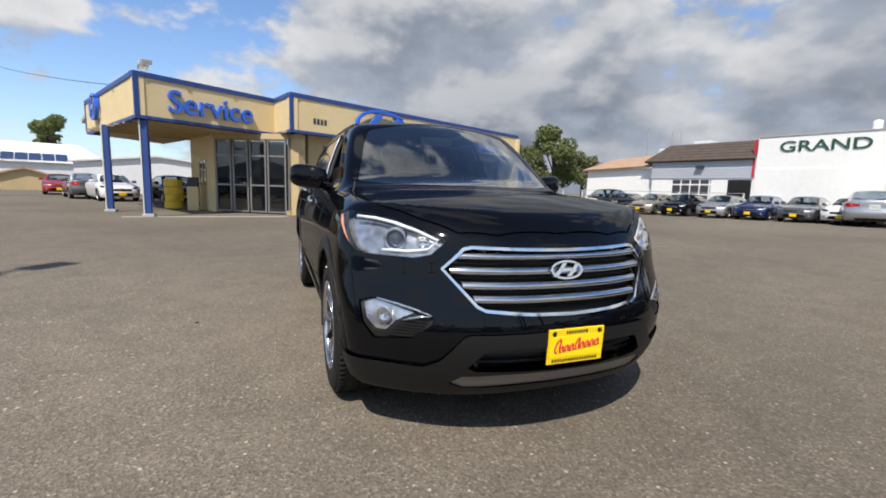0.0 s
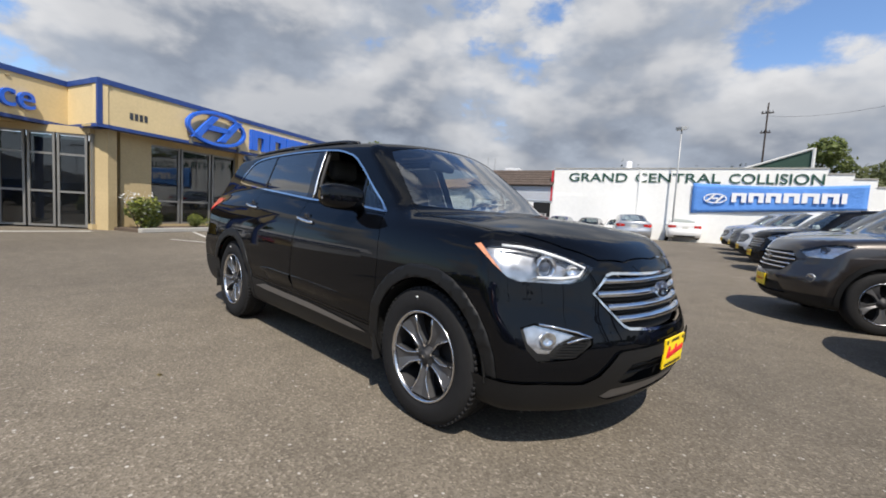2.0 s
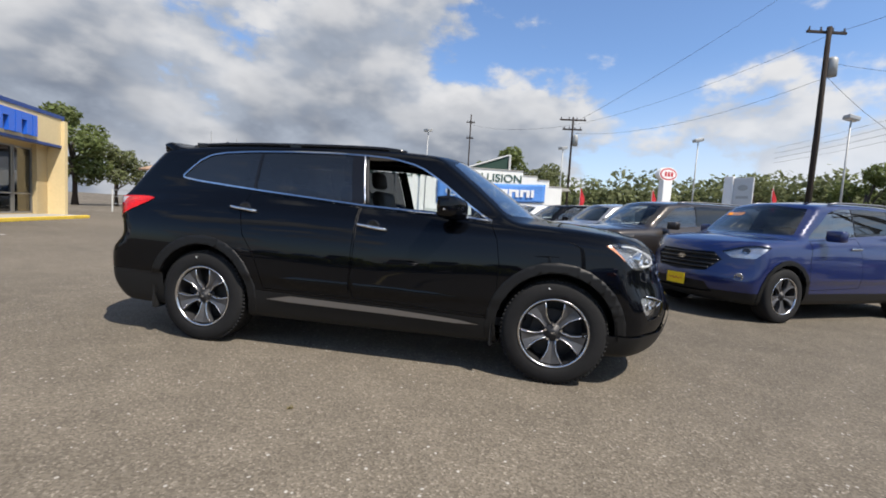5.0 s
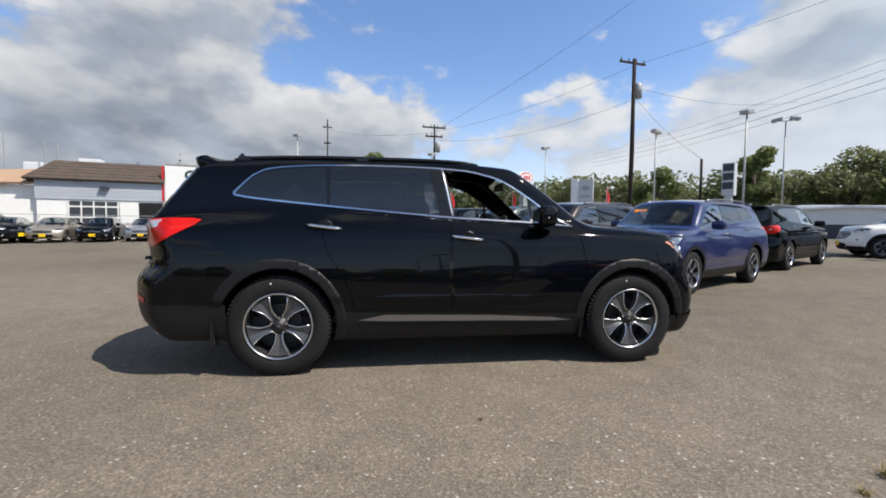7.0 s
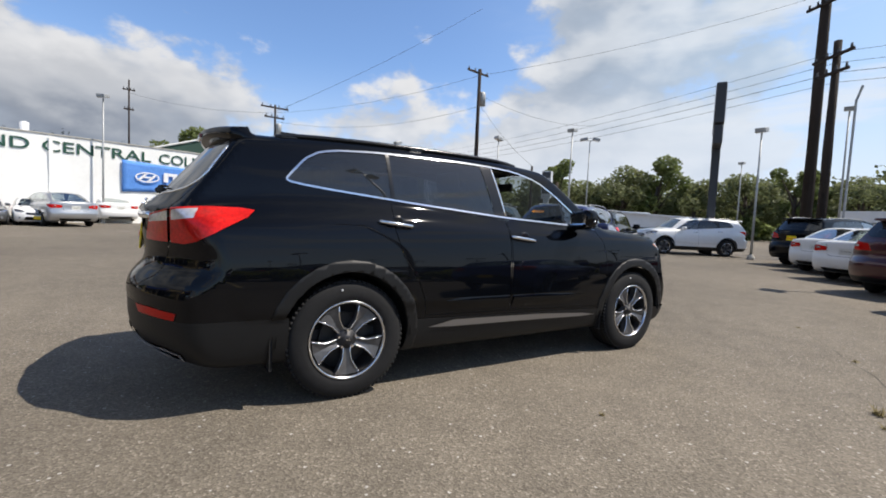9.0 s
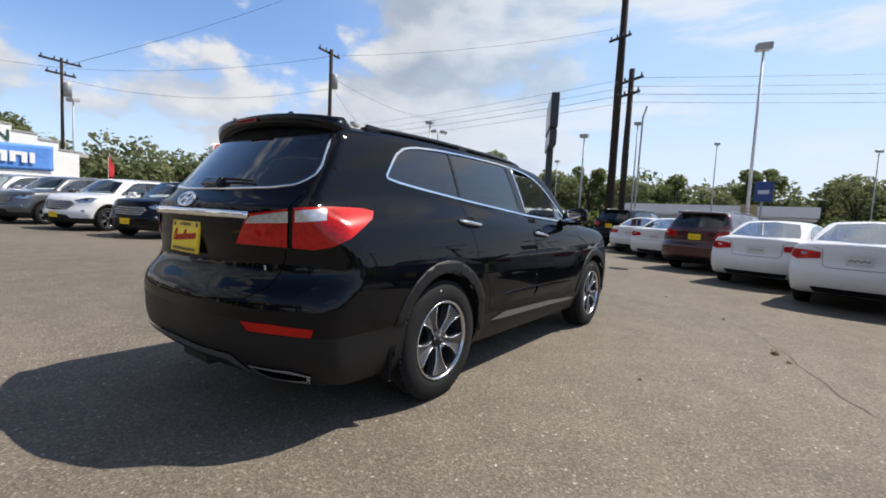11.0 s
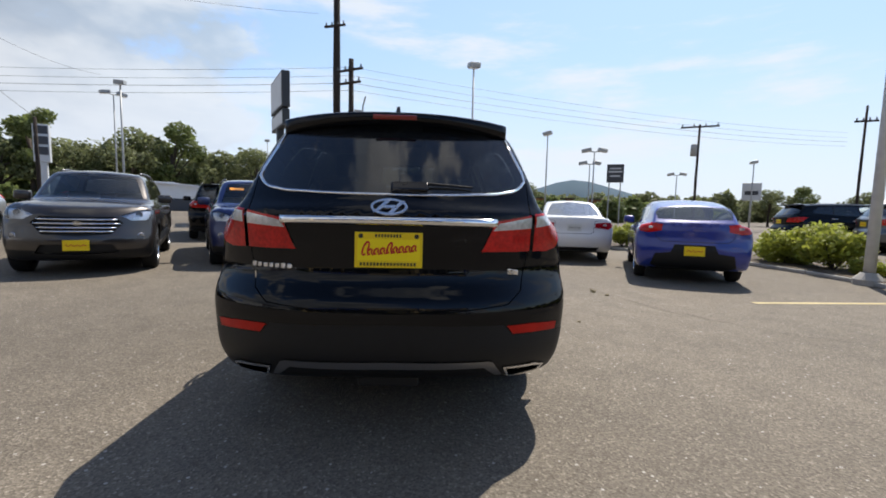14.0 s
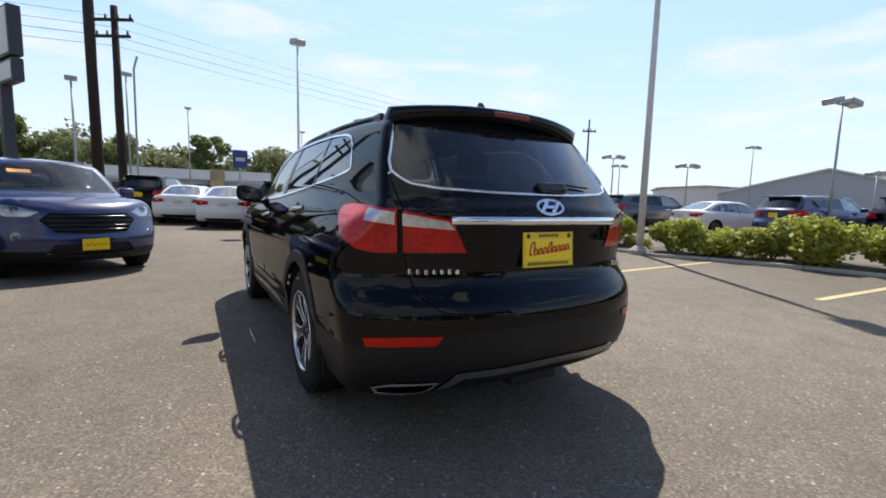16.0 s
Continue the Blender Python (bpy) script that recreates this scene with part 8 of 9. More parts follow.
    # no hole in the wall: a near-black slab paints the doorway's shade
    fb.slab("doorway_shade", L - 1.28, L - 0.12, 0.0, 0.015, 0.1, 2.18, DARK, lo, "near-black slab standing in for the shade in an open doorway")
    fb.slab("wall_lamp", L - 3.0, L - 2.6, 0.05, 0.25, 2.85, 3.0, DARK_SIGN, lo)
    fb.slab("red_edge", L - 0.16, L - 0.04, 0.01, 0.06, 2.3, 4.3, RED_SIGN, e)
    fb.slab("lower_wall", 0, 5.2, -0.6, -0.3, 0, 2.95, WALL_WHITE, lo, "white wall of the lower wing")
    b = bmesh.new()
    q = [fb.m(-0.3, 0.0, 2.9) @ Vector((0, 0, 0)), fb.m(5.0, 0.0, 3.1) @ Vector((0, 0, 0)), fb.m(5.6, -2.2, 4.05) @ Vector((0, 0, 0)), fb.m(0.8, -2.2, 3.75) @ Vector((0, 0, 0))]
    b.faces.new([b.verts.new(p) for p in q])
    o = part("wing_roof", b, TAN_ROOF, lo, "tan low-pitched roof"); sm = o.modifiers.new("thickness", "SOLIDIFY"); sm.thickness = 0.12
    for s, o_, w, h in ((6.1, -3.0, 1.1, 0.75), (3.2, -4, 0.9, 0.5)):
        fb.slab("roof_unit", s, s + w, o_ - 0.8, o_, 3.9, 4.05 + h, METAL_WHITE, lo, "pale metal roof unit", 0.03)
    for s, h in ((2.6, 6.1), (4.4, 5.7), (5.0, 5.6)):
        b = bmesh.new(); c0 = fb.m(s, -3.5, 3.6) @ Vector((0, 0, 0)); tube(b, [c0, (c0.x, c0.y, h)], 0.03, 5); part("roof_mast", b, POLE_GREY, lo)
    # chain fence before the shop
    fe = thing("chain_fence", "low galvanised fence rail with white posts", "fence")
    ff = Facade((-24.6, 19.55), (-12.7, 22.6))
    for k in range(8):
        ff.slab("post", ff.len * k / 7 - 0.03, ff.len * k / 7 + 0.03, -0.03, 0.03, 0.0, 1.45, POLE_WHITE, fe)
    for z in (0.55, 1.0, 1.42):
        ff.slab("rail", 0, ff.len, -0.012, 0.012, z, z + 0.03, POLE_GREY, fe)
    # roof figure: a plain pale finial on the hall's roof
    b = bmesh.new(); turn_about(b, [(0.001, 0), (0.30, 0.0), (0.42, 0.25), (0.30, 0.42), (0.12, 0.55), (0.14, 1.15), (0.001, 1.2)], 14, "z")
    o = tagged(link_mesh("roof_vent", b, METAL_WHITE, smooth=True), "pale metal turret vent on the hall roof", "roof vent")
    c0 = fa.m(4.35, -1.0, 3.5) @ Vector((0, 0, 0)); o.location = (c0.x, c0.y, 3.5); o.scale = (1.3, 1.3, 1.25)
    # dark green shed roof behind
    gb = thing("green_shed", "dark green lean-to shed rising behind the hall", "building")
    b = bmesh.new()
    p0, p1, p2, p3 = (-4.6, 31.0, 0), (-0.4, 31.8, 0), (-0.4, 31.8, 6.2), (-4.6, 31.0, 4.7)
    pr = [Vector(p) for p in (p0, p1, p2, p3)]
    fr = [b.verts.new(p) for p in pr]; bk = [b.verts.new(p + Vector((-1.0, 5, 0))) for p in pr]
    b.faces.new(fr); b.faces.new(bk[::-1])
    for k in range(4):
        b.faces.new((fr[k], bk[k], bk[(k + 1) % 4], fr[(k + 1) % 4]))
    bmesh.ops.recalc_face_normals(b, faces=b.faces[:])
    part("shed_body", b, GREEN_DARK, gb)
    b = bmesh.new(); tube(b, [(-4.6, 30.95, 4.74), (-0.4, 31.75, 6.24)], 0.07, 6); part("roof_edge", b, POLE_WHITE, gb)
    b = bmesh.new(); tube(b, [(-0.35, 31.75, 0), (-0.35, 31.75, 6.25)], 0.09, 6); part("corner_post", b, POLE_WHITE, gb)


hall()

# ---------------------------------------------------------------- posts, lamps, wires


def lamp_post(x, y, h, heads, r=0.055, white=False, az=0.0, label="grey steel lot lamp with a square head"):
    e = thing("lamp_post", label, "lamp post", pose(x, y, gz(x, y)), "lot lamps")
    b = bmesh.new(); tube(b, [(0, 0, 0), (0, 0, h * 0.5), (0, 0, h)], r, 8, r1=r * 0.6)
    part("pole", b, POLE_WHITE if white else POLE_GREY, e, smooth=True)
    b = bmesh.new(); turn_about(b, [(r * 2.6, 0), (r * 2.6, 0.10), (r * 1.3, 0.22)], 10, "z"); part("pole_foot", b, CONCRETE, e)
    for k in range(heads):
        a = radians(az + (180 * k if heads == 2 else 0))
        off = 0.0 if heads == 1 else 0.42
        m = pose(math.cos(a) * off, math.sin(a) * off, h, 0, 0, math.degrees(a))
        b = bmesh.new(); box(b, -0.26, 0.26, -0.19, 0.19, -0.02, 0.17, 0.03)
        o = part("lamp_head", b, POLE_GREY, e, "grey square lamp head"); o.matrix_basis = m @ pose(0, 0, 0, 0, 12, 0)
        b = bmesh.new(); box(b, -0.22, 0.22, -0.15, 0.15, -0.035, -0.021); o2 = part("lens", b, WHITE_SIGN, o)
        if heads == 2:
            b = bmesh.new(); tube(b, [(0, 0, h - 0.02), (math.cos(a) * 0.3, math.sin(a) * 0.3, h)], 0.03, 6); part("arm", b, POLE_GREY, e)
    return e


lamp_post(-5.45, 24.3, 6.25, 1, az=250)
lamp_post(15.58, 13.12, 5.95, 1, az=200)
lamp_post(23.65, 18.87, 7.2, 2, az=-40)
lamp_post(22.6, 3.94, 6.6, 1, az=200)
lamp_post(11.96, -1.88, 6.3, 1, white=True, az=190, label="pale steel lot lamp standing among the parked cars")
lamp_post(21.64, -7.41, 5.65, 1, az=60)
lamp_post(35.7, 1.36, 7.4, 1, az=190)
lamp_post(40.3, -8.15, 7.2, 1, az=190)
lamp_post(20.4, -9.8, 4.6, 2, az=75)
lamp_post(24.2, -11.0, 4.3, 2, az=75)
lamp_post(11.2, 25.4, 6.15, 1, az=190)
lamp_post(15.12, 18.81, 6.15, 1, az=10)
lamp_post(3.4, 27.6, 5.8, 1, az=220)
lamp_post(17.9, 5.22, 5.2, 1, az=190)
lamp_post(34.0, 13.3, 6.1, 1, az=190)
lamp_post(2.66, -7.9, 9.4, 2, 0.085, True, az=-35, label="tall pale steel lamp post at the edge of the verge")
lamp_post(2.34, -17.5, 4.7, 2, az=75)
lamp_post(14.9, -21.8, 4.1, 2, az=60)
lamp_post(11.5, -24.2, 3.5, 2, az=65)
lamp_post(4.0, -27.4, 2.9, 2, az=80)
lamp_post(29.84, -20.21, 4.25, 2, az=60)
lamp_post(21.2, -30.4, 4.4, 2, az=70)
lamp_post(27.0, -24.3, 5.0, 1, az=60)
lamp_post(15.5, -40.0, 6.2, 2, az=75)
lamp_post(3.2, -36.0, 5.0, 2, az=85)
lamp_post(-18.6, -6.2, 5.9, 2, 0.04, az=20, label="small floodlight pair above the canopy")


def utility_pole(x, y, h, r, arms, transformer=False, az=0.0, label="tall weathered wooden power pole"):
    e = thing("utility_pole", label, "power pole", pose(x, y, gz(x, y)) @ pose(0, 0, 0, 0, 0, az), "power poles")
    b = bmesh.new(); tube(b, [(0, 0, -0.1), (0.02, 0, h * 0.5), (0, 0.02, h)], r, 9, r1=r * 0.68); part("pole", b, WOOD_POLE, e, smooth=True)
    for z, w in arms:
        b = bmesh.new(); box(b, -w / 2, w / 2, r * 0.7, r * 0.7 + 0.10, z - 0.06, z + 0.06, 0.01); a = part("crossarm", b, WOOD_POLE, e)
        for k in range(4):
            xx = -w / 2 + 0.12 + (w - 0.24) * k / 3
            b = bmesh.new(); turn_about(b, [(0.04, 0), (0.055, 0.06), (0.03, 0.12), (0.05, 0.16), (0.001, 0.2)], 8, "z"); o = part("insulator", b, DARK_SIGN, a); o.location = (xx, r * 0.7 + 0.05, z + 0.06)
    if transformer:
        b = bmesh.new(); turn_about(b, [(0.001, 0), (0.24, 0.0), (0.24, 0.8), (0.17, 0.92), (0.001, 0.95)], 14, "z"); o = part("transformer", b, POLE_GREY, e, "grey transformer can", smooth=True); o.location = (r + 0.17, 0, h - 2.4)
    return e


utility_pole(15.4, 21.64, 11.3, 0.17, ((11.1, 2.0),), True, 10)
utility_pole(4.6, 35.3, 9.6, 0.12, ((9.4, 2.2), (8.6, 1.6)), True, 5)
utility_pole(-6.6, 53.2, 13.6, 0.11, ((12.6, 1.1), (10.6, 0.9)), False, 10)
utility_pole(23.0, 5.26, 17.5, 0.27, ((11.6, 1.4),), False, 70, "very tall dark wooden power pole by the road")
utility_pole(21.2, 4.1, 9.25, 0.21, ((8.6, 1.9), (7.9, 1.6)), False, 60, "dark wooden power pole with cross arms")
utility_pole(18.27, 19.03, 4.8, 0.11, (), False)
utility_pole(29.13, -21.35, 8.1, 0.12, ((7.9, 2.6),), True, 60)
utility_pole(23.18, -28.59, 8.4, 0.10, ((7.4, 1.2),), False, 60)
b = bmesh.new(); tube(b, [(21.9, 3.6, 0), (21.9, 3.55, 7.0), (21.95, 3.4, 7.6)], 0.05, 6); tagged(link_mesh("conduit_post", b, POLE_GREY), "thin steel service mast beside the poles", "mast")
WIRE = mat("wire_black", (0.02, 0.02, 0.02), 0.6)


def wire(p, q, sag, r=0.012):
    p, q, r = Vector(p), Vector(q), r * 0.75
    b = bmesh.new()
    n = 18
    tube(b, [p + (q - p) * k / n + Vector((0, 0, -sag * 4 * (k / n) * (1 - k / n))) for k in range(n + 1)], r, 4)
    tagged(link_mesh("wire", b, WIRE), "black overhead wire strung between the poles", "wire", "overhead wires")


for dz, r in ((0, 0.011), (-0.5, 0.012), (-0.95, 0.016), (-1.4, 0.012)):
    wire((21.2, 4.1, 9.0 + dz * 0.9), (24.5, 44.0, 9.6 + dz), 0.5, r)
    wire((21.2, 4.1, 9.0 + dz * 0.9), (40.0, -44.0, 10.0 + dz), 0.6, r)
wire((15.4, 21.64, 11.3), (4.6, 35.3, 9.5), 0.5)
wire((15.4, 21.64, 9.2), (4.6, 35.3, 8.8), 0.9)
wire((4.6, 35.3, 9.5), (-6.6, 53.2, 13.0), 0.5)
wire((15.4, 21.6, 9.4), (18.27, 19.03, 5.2), 0.3)
wire((15.4, 21.64, 10.0), (30.0, 24.0, 10.5), 0.6)
wire((4.6, 35.3, 9.6), (24.0, 34.0, 22.9), 0.4, 0.016)
wire((15.4, 21.64, 11.3), (30.0, 8.0, 15.5), 0.4)
wire((-18.6, -6.2, 5.0), (-45.0, -24.0, 10.5), 0.3, 0.02)

# ---------------------------------------------------------------- signs


def pylon(x, y, az, label):
    """Tall dealer sign on one steel post."""
    e = thing("pylon_sign", label, "sign", pose(x, y, gz(x, y), 0, 0, az) @ Matrix.Diagonal((1.1, 1.1, 1.08, 1)))
    b = bmesh.new(); box(b, -0.17, 0.17, -0.15, 0.15, 0, 5.2, 0.02); part("post", b, DARK_STEEL, e)
    for nm, z0, z1, d in (("sign_cabinet", 5.2, 6.75, 0.17), ("lower_cabinet", 4.4, 5.12, 0.15)):
        b = bmesh.new(); box(b, -1.4, 1.4, -d, d, z0, z1, 0.03); c = part(nm, b, DARK_STEEL, e, "dark framed sign cabinet")
        for sg in (-1, 1):
            b = bmesh.new(); box(b, -1.3, 1.3, sg * (d + 0.006) - 0.008, sg * (d + 0.006) + 0.008, z0 + 0.09, z1 - 0.09); part("sign_face", b, SIGN_PALE, c)


DARK_STEEL = mat("dark_painted_steel", (0.035, 0.037, 0.040), 0.5, var=0.12, scale=5)
SIGN_PALE = mat("pale_sign_face", (0.52, 0.54, 0.56), 0.4, var=0.08, scale=2)
pylon(18.4, 7.2, 28, "tall grey dealer sign on a steel post")
ks = thing("kiosk_sign", "white slab sign crowned by a red and white oval", "sign", pose(9.0, 23.4, gz(9.0, 23.4) - 0.2, 0, 0, 205))
b = bmesh.new(); box(b, -0.30, 0.30, -0.2, 0.2, 0, 3.75, 0.03); part("slab", b, WHITE_SIGN, ks)
for w, h, d, mt, nm in ((0.62, 0.40, 0.16, WHITE_SIGN, "oval_face"), (0.56, 0.34, 0.17, RED_SIGN, "oval_ring"), (0.48, 0.27, 0.18, WHITE_SIGN, "oval_centre")):
    b = bmesh.new(); turn_about(b, [(0.001, -d), (1.0, -d), (1.0, d), (0.001, d)], 32)
    for v in b.verts:
        v.co.x *= w; v.co.z *= h
    o = part(nm, b, mt, ks); o.location = (0, 0, 4.10)
for k in range(3):
    b = bmesh.new(); box(b, -0.30 + 0.21 * k, -0.16 + 0.21 * k, -0.19, 0.19, 3.97, 4.23); part("sign_bar", b, RED_SIGN, ks)
FLAG = mat("red_flag", (0.45, 0.02, 0.03), 0.8, var=0.1, scale=5)
for x, y in ((4.7, 26.8), (8.85, 25.4), (13.1, 20.4), (2.6, 28.6)):
    e = thing("feather_flag", "red feather flag on a thin pole", "flag", pose(x, y, gz(x, y), 0, 0, 30), "red flags")
    b = bmesh.new(); tube(b, [(0, 0, 0), (0, 0, 2.9), (0.1, 0, 3.25)], 0.015, 5); part("flag_pole", b, POLE_WHITE, e)
    b = bmesh.new()
    rows = [[b.verts.new((0.01 + 0.05 * j * (1 + 0.6 * math.sin(i * 0.5)), 0.02 * math.sin(i + j), 1.9 + 0.13 * i)) for j in range(6)] for i in range(10)]
    for u, v in zip(rows, rows[1:]):
        for j in range(5):
            b.faces.new((u[j], u[j + 1], v[j + 1], v[j]))
    o = part("flag_cloth", b, FLAG, e, smooth=True); sm = o.modifiers.new("cloth", "SOLIDIFY"); sm.thickness = 0.008
e = thing("road_sign_board", "dark framed board sign on two posts", "sign", pose(36.48, -18.12, 0, 0, 0, -24))
for x in (-0.5, 0.5):
    b = bmesh.new(); tube(b, [(0, x, 0), (0, x, 4.1)], 0.06, 6); part("post", b, POLE_GREY, e)
b = bmesh.new(); box(b, -0.1, 0.1, -0.75, 0.75, 4.0, 5.7, 0.02); o = part("board", b, DARK_SIGN, e)
for z, w in ((5.3, 0.5), (5.0, 0.6), (4.6, 0.45)):
    b = bmesh.new(); box(b, -0.115, 0.115, -w, w, z - 0.07, z + 0.07); part("sign_mark", b, SIGN_PALE, o)
e = thing("lot_sign", "small blue square sign on a grey post", "sign", pose(31.77, -1.81, 0, 0, 0, 0))
b = bmesh.new(); tube(b, [(0, 0, 0), (0, 0, 4.4)], 0.07, 6); part("post", b, POLE_GREY, e)
b = bmesh.new(); box(b, -0.08, 0.08, -0.55, 0.45, 3.2, 4.5, 0.02); o = part("board", b, mat("navy_sign", (0.02, 0.05, 0.20), 0.4), e)
b = bmesh.new(); box(b, -0.09, 0.09, -0.35, 0.25, 3.7, 3.95); part("sign_mark", b, SIGN_PALE, o)
for x, y, h, w in ((27.4, -24.6, 3.6, 0.6),):
    e = thing("lot_sign", "pale board sign on a post beyond the verge", "sign", pose(x, y, 0, 0, 0, -40))
    b = bmesh.new(); tube(b, [(0, 0, 0), (0, 0, h)], 0.08, 6); part("post", b, POLE_GREY, e)
    b = bmesh.new(); box(b, -0.1, 0.1, -w, w, h - 1.3, h, 0.02); o = part("board", b, SIGN_PALE, e)
    b = bmesh.new(); box(b, -0.11, 0.11, -w * 0.7, w * 0.7, h - 0.9, h - 0.6); part("sign_mark", b, DARK_SIGN, o)

e = thing("banner_sign", "white panel sign beside a broad white post", "sign", pose(11.5, 21.3, gz(11.5, 21.3), 0, 0, -48))
b = bmesh.new(); box(b, -0.22, 0.22, -0.12, 0.12, 0, 3.7, 0.02); part("post", b, WHITE_SIGN, e)
b = bmesh.new(); box(b, 0.22, 1.15, -0.05, 0.05, 1.85, 3.62, 0.02); o = part("panel", b, SIGN_PALE, e)
b = bmesh.new(); turn_about(b, [(0.001, -0.058), (1.0, -0.058), (1.0, 0.058), (0.001, 0.058)], 24)
for v in b.verts:
    v.co.x *= 0.24; v.co.z *= 0.15
o2 = part("mark", b, POLE_GREY, o); o2.location = (0.68, 0, 3.1)
b = bmesh.new(); box(b, 0.4, 0.97, -0.056, 0.056, 2.55, 2.68); part("sign_mark", b, POLE_GREY, o)
e = thing("tower_sign", "dark stacked sign boards on a broad pale post", "sign", pose(24.7, 24.1, gz(24.7, 24.1), 0, 0, -60))
b = bmesh.new(); box(b, -0.22, 0.22, -0.2, 0.2, 0, 3.3, 0.02); part("post", b, SIGN_PALE, e)
b = bmesh.new(); box(b, -0.40, 0.40, -0.28, 0.28, 3.0, 5.35, 0.03); o = part("cabinet", b, SIGN_PALE, e)
for z0, z1 in ((4.75, 5.25), (4.1, 4.6), (3.45, 3.95)):
    b = bmesh.new(); box(b, -0.34, 0.34, -0.30, 0.30, z0, z1, 0.01); part("sign_face", b, DARK_SIGN, o)

# ---------------------------------------------------------------- far buildings


def shed(name, label, p, q, depth, h, ridge, wall, roof, openings=()):
    e = thing(name, label, "building")
    fa = Facade(p, q)
    L = fa.len
    b = bmesh.new()
    pr = [(0, 0), (L, 0), (L, h), (L / 2, ridge), (0, h)]
    fr = [b.verts.new(fa.m(s, 0, z) @ Vector((0, 0, 0))) for s, z in pr]
    bk = [b.verts.new(fa.m(s, -depth, z) @ Vector((0, 0, 0))) for s, z in pr]
    b.faces.new(fr); b.faces.new(bk[::-1])
    for k in range(5):
        b.faces.new((fr[k], bk[k], bk[(k + 1) % 5], fr[(k + 1) % 5]))
    bmesh.ops.recalc_face_normals(b, faces=b.faces[:])
    part("wall_shell", b, wall, e)
    for s0, z0, s1, z1 in ((-0.3, h - 0.05, L / 2, ridge + 0.06), (L / 2, ridge + 0.06, L + 0.3, h - 0.05)):
        b = bmesh.new()
        c = [fa.m(s0, 0.25, z0), fa.m(s1, 0.25, z1), fa.m(s1, -depth - 0.25, z1), fa.m(s0, -depth - 0.25, z0)]
        b.faces.new([b.verts.new(m @ Vector((0, 0, 0))) for m in c])
        o = part("roof", b, roof, e); sm = o.modifiers.new("thickness", "SOLIDIFY"); sm.thickness = 0.14
    # openings are flat slabs; the DARK ones paint the shade inside
    for s0, s1, z0, z1, mt in openings:
        fa.slab("opening", s0, s1, 0, 0.05, z0, z1, mt, e)
    return e, fa


shed("warehouse", "wide grey metal shed with a low gable", (10.6, -62.8), (25.6, -56.3), 14, 2.6, 4.75, STONE_GREY, METAL_WHITE, ((7.5, 9.9, 0.0, 1.95, DARK), (8.3, 9.0, 2.5, 2.65, DARK)))
shed("office_block", "low pale flat office beside the shed", (22.6, -51.6), (29.0, -46.5), 8, 3.1, 3.25, METAL_WHITE, CONCRETE, ((0.4, 7.5, 0.3, 1.7, DARK_SIGN),))
e, fa = shed("low_office", "long low showroom with a pale roof edge across the road", (41.5, 9.0), (41.8, -5.0), 9, 2.5, 2.6, STONE_GREY, METAL_WHITE)
for k in range(9):
    fa.slab("window", 0.5 + 1.5 * k, 1.7 + 1.5 * k, 0.0, 0.05, 0.8, 2.1, DARK_SIGN, e)
fa.slab("roof_edge", -0.4, fa.len + 0.4, -0.2, 0.5, 2.55, 3.4, METAL_WHITE, e)
fa.slab("stone_pier", 9.2, 10.4, 0.02, 0.5, 0, 3.5, CREAM_DK, e)
shed("long_wall_shed", "long white low building behind the far cars", (27.5, 24.5), (33.5, 16.5), 6, 2.5, 2.7, METAL_WHITE, METAL_WHITE, ((0.2, 9.6, 0.2, 1.5, DARK_SIGN),))
shed("cargo_shed", "long white box trailer shed at the back", (31.0, 29.0), (36.5, 22.5), 4, 3.0, 3.05, METAL_WHITE, METAL_WHITE)
shed("cargo_shed", "pale grey store shed behind the lot", (20.0, 38.0), (27.0, 34.5), 5, 2.6, 2.75, METAL_WHITE, METAL_WHITE)
shed("orange_store", "long low store with an orange-brown wall", (57.5, -8.0), (52.0, -26.0), 8, 2.9, 3.0, mat("orange_wall", (0.36, 0.15, 0.06), 0.85, var=0.1, scale=4), SHINGLE)
e, fa = shed("white_barn", "white metal barn with solar panels on the roof", (-47.5, -34.0), (-53.5, -17.8), 10, 2.6, 2.7, METAL_WHITE, METAL_WHITE)
b = bmesh.new()
c = [fa.m(-2, 0.3, 2.6), fa.m(fa.len + 0.3, 0.3, 2.6), fa.m(fa.len - 2.2, -4.5, 4.75), fa.m(-2, -4.5, 4.75)]
b.faces.new([b.verts.new(m @ Vector((0, 0, 0))) for m in c]); o = part("roof_slope", b, METAL_WHITE, e); sm = o.modifiers.new("thickness", "SOLIDIFY"); sm.thickness = 0.12
for k in range(14):
    b = bmesh.new()
    c = [fa.m(1.0 * k + 0.05, 0.0, 2.84), fa.m(1.0 * k + 0.95, 0.0, 2.84), fa.m(1.0 * k + 0.95, -1.5, 3.52), fa.m(1.0 * k + 0.05, -1.5, 3.52)]
    b.faces.new([b.verts.new(m @ Vector((0, 0, 0))) for m in c]); o = part("solar_panel", b, SOLAR, e); sm = o.modifiers.new("thickness", "SOLIDIFY"); sm.thickness = 0.04
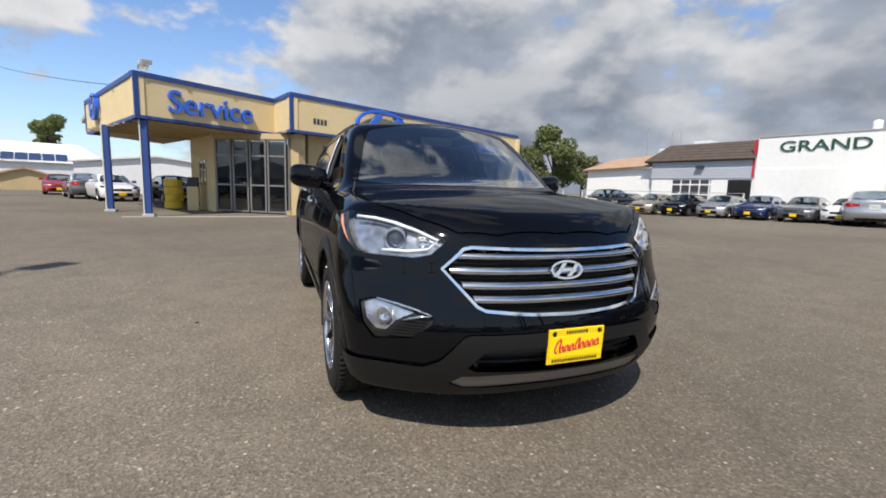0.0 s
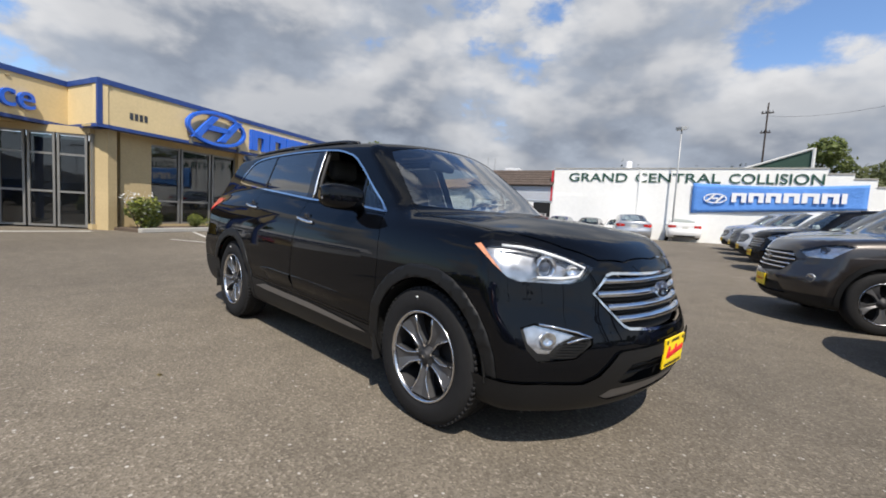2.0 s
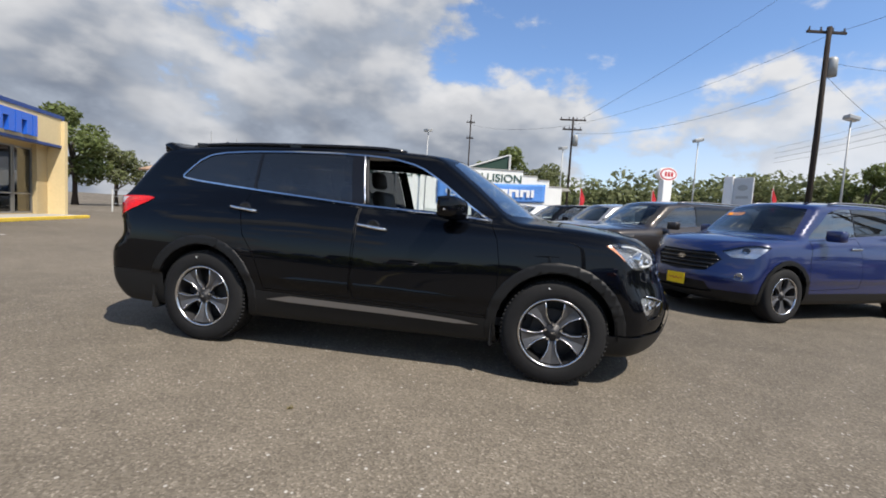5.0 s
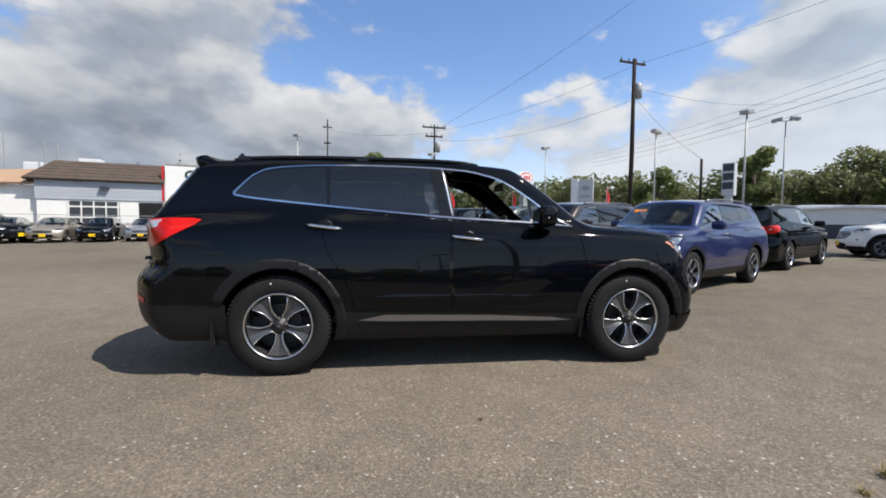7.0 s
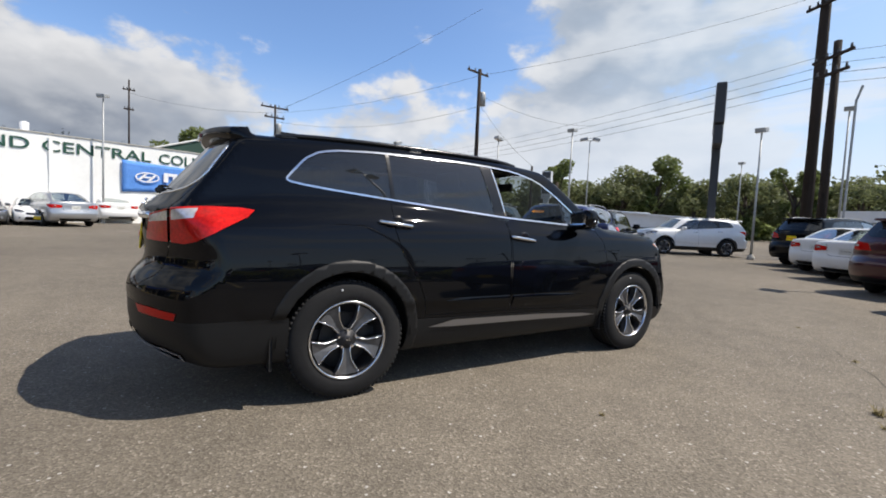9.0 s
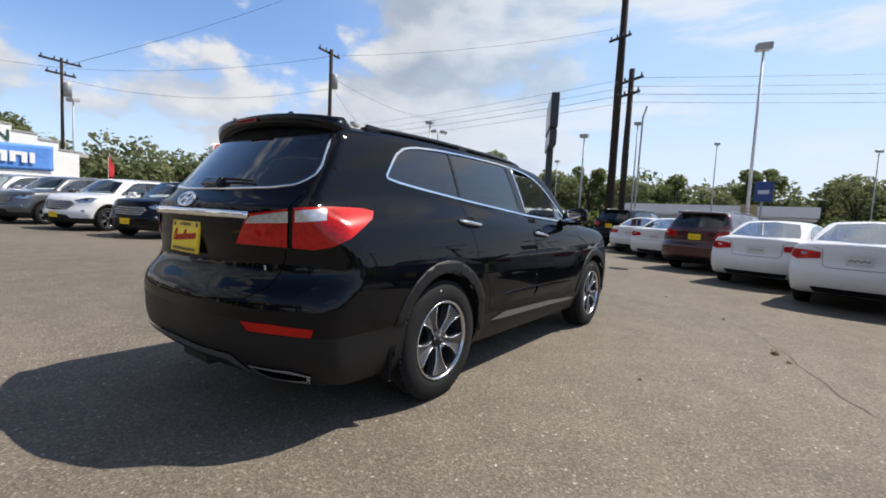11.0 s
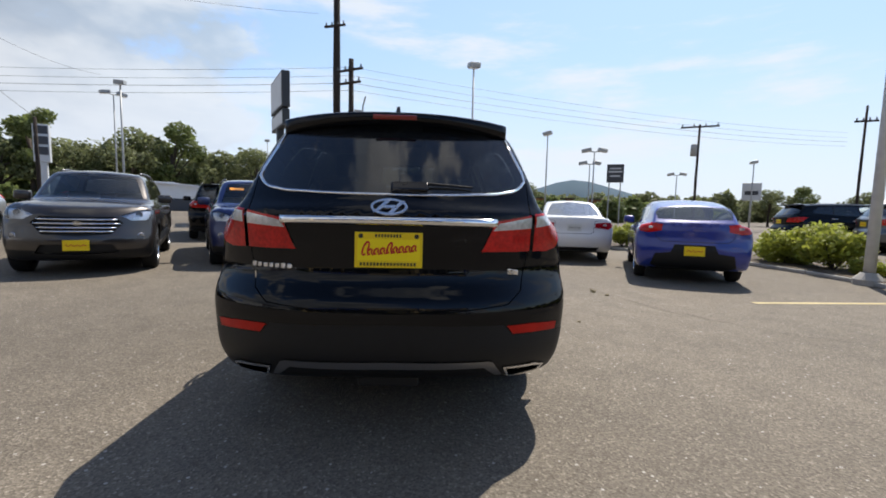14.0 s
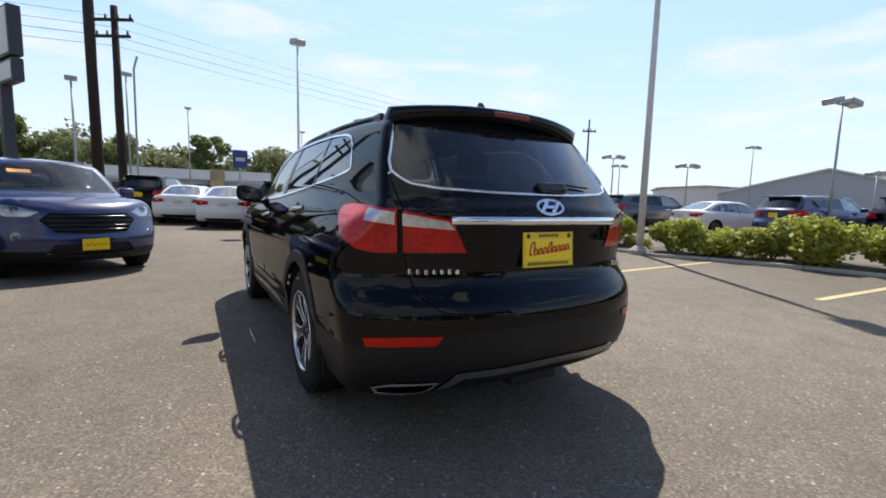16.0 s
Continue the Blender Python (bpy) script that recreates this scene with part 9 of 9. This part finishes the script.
shed("small_shed", "small tan garden shed", (-43.5, -22.5), (-44.5, -19.6), 3, 1.4, 1.9, CREAM_DK, TAN_ROOF)
shed("grey_store", "pale grey metal store behind the canopy", (-39.3, -16.0), (-41.5, -5.0), 8, 2.6, 3.2, METAL_WHITE, METAL_WHITE)
shed("red_barn", "low dark red shed beside the trees", (-32.5, 30.5), (-29.0, 33.0), 4, 2.6, 2.9, mat("red_wall", (0.16, 0.03, 0.025), 0.85), SHINGLE)
e = thing("party_tent", "white peaked tent in the far lot", "tent", pose(23.5, -31.5, 0) @ Matrix.Diagonal((0.9, 0.9, 0.8, 1)))
b = bmesh.new()
v = [b.verts.new(p) for p in ((-1.8, -1.8, 2.0), (1.8, -1.8, 2.0), (1.8, 1.8, 2.0), (-1.8, 1.8, 2.0), (0, 0, 3.3))]
for k in range(4):
    b.faces.new((v[k], v[(k + 1) % 4], v[4]))
o = part("canvas", b, WHITE_SIGN, e); sm = o.modifiers.new("cloth", "SOLIDIFY"); sm.thickness = 0.02
for x, y in ((-1.75, -1.75), (1.75, -1.75), (1.75, 1.75), (-1.75, 1.75)):
    b = bmesh.new(); tube(b, [(x, y, 0), (x, y, 2.0)], 0.04, 6); part("tent_leg", b, POLE_WHITE, e)
# far hills, with the haze of distance put into their blue colour
HILL = mat("hazy_hill", (0.07, 0.12, 0.16), 0.95, var=0.15, scale=0.02)
b = bmesh.new()
prev = None
for k in range(61):
    az = radians(-75 + 2.0 * k)
    hgt = 8 + 22 * math.exp(-((math.degrees(az) + 19) / 7.5) ** 2) + 5 * noise.noise(Vector((k * 0.35, 0, 0)))
    row = [b.verts.new((400 * math.cos(az), 400 * math.sin(az), -2)), b.verts.new((420 * math.cos(az), 420 * math.sin(az), hgt)), b.verts.new((470 * math.cos(az), 470 * math.sin(az), hgt * 0.7))]
    if prev:
        b.faces.new((prev[0], prev[1], row[1], row[0])); b.faces.new((prev[1], prev[2], row[2], row[1]))
    prev = row
bmesh.ops.recalc_face_normals(b, faces=b.faces[:])
tagged(link_mesh("backdrop", b, HILL, smooth=True), "low blue-green hills on the horizon", "hills", kind="structure")
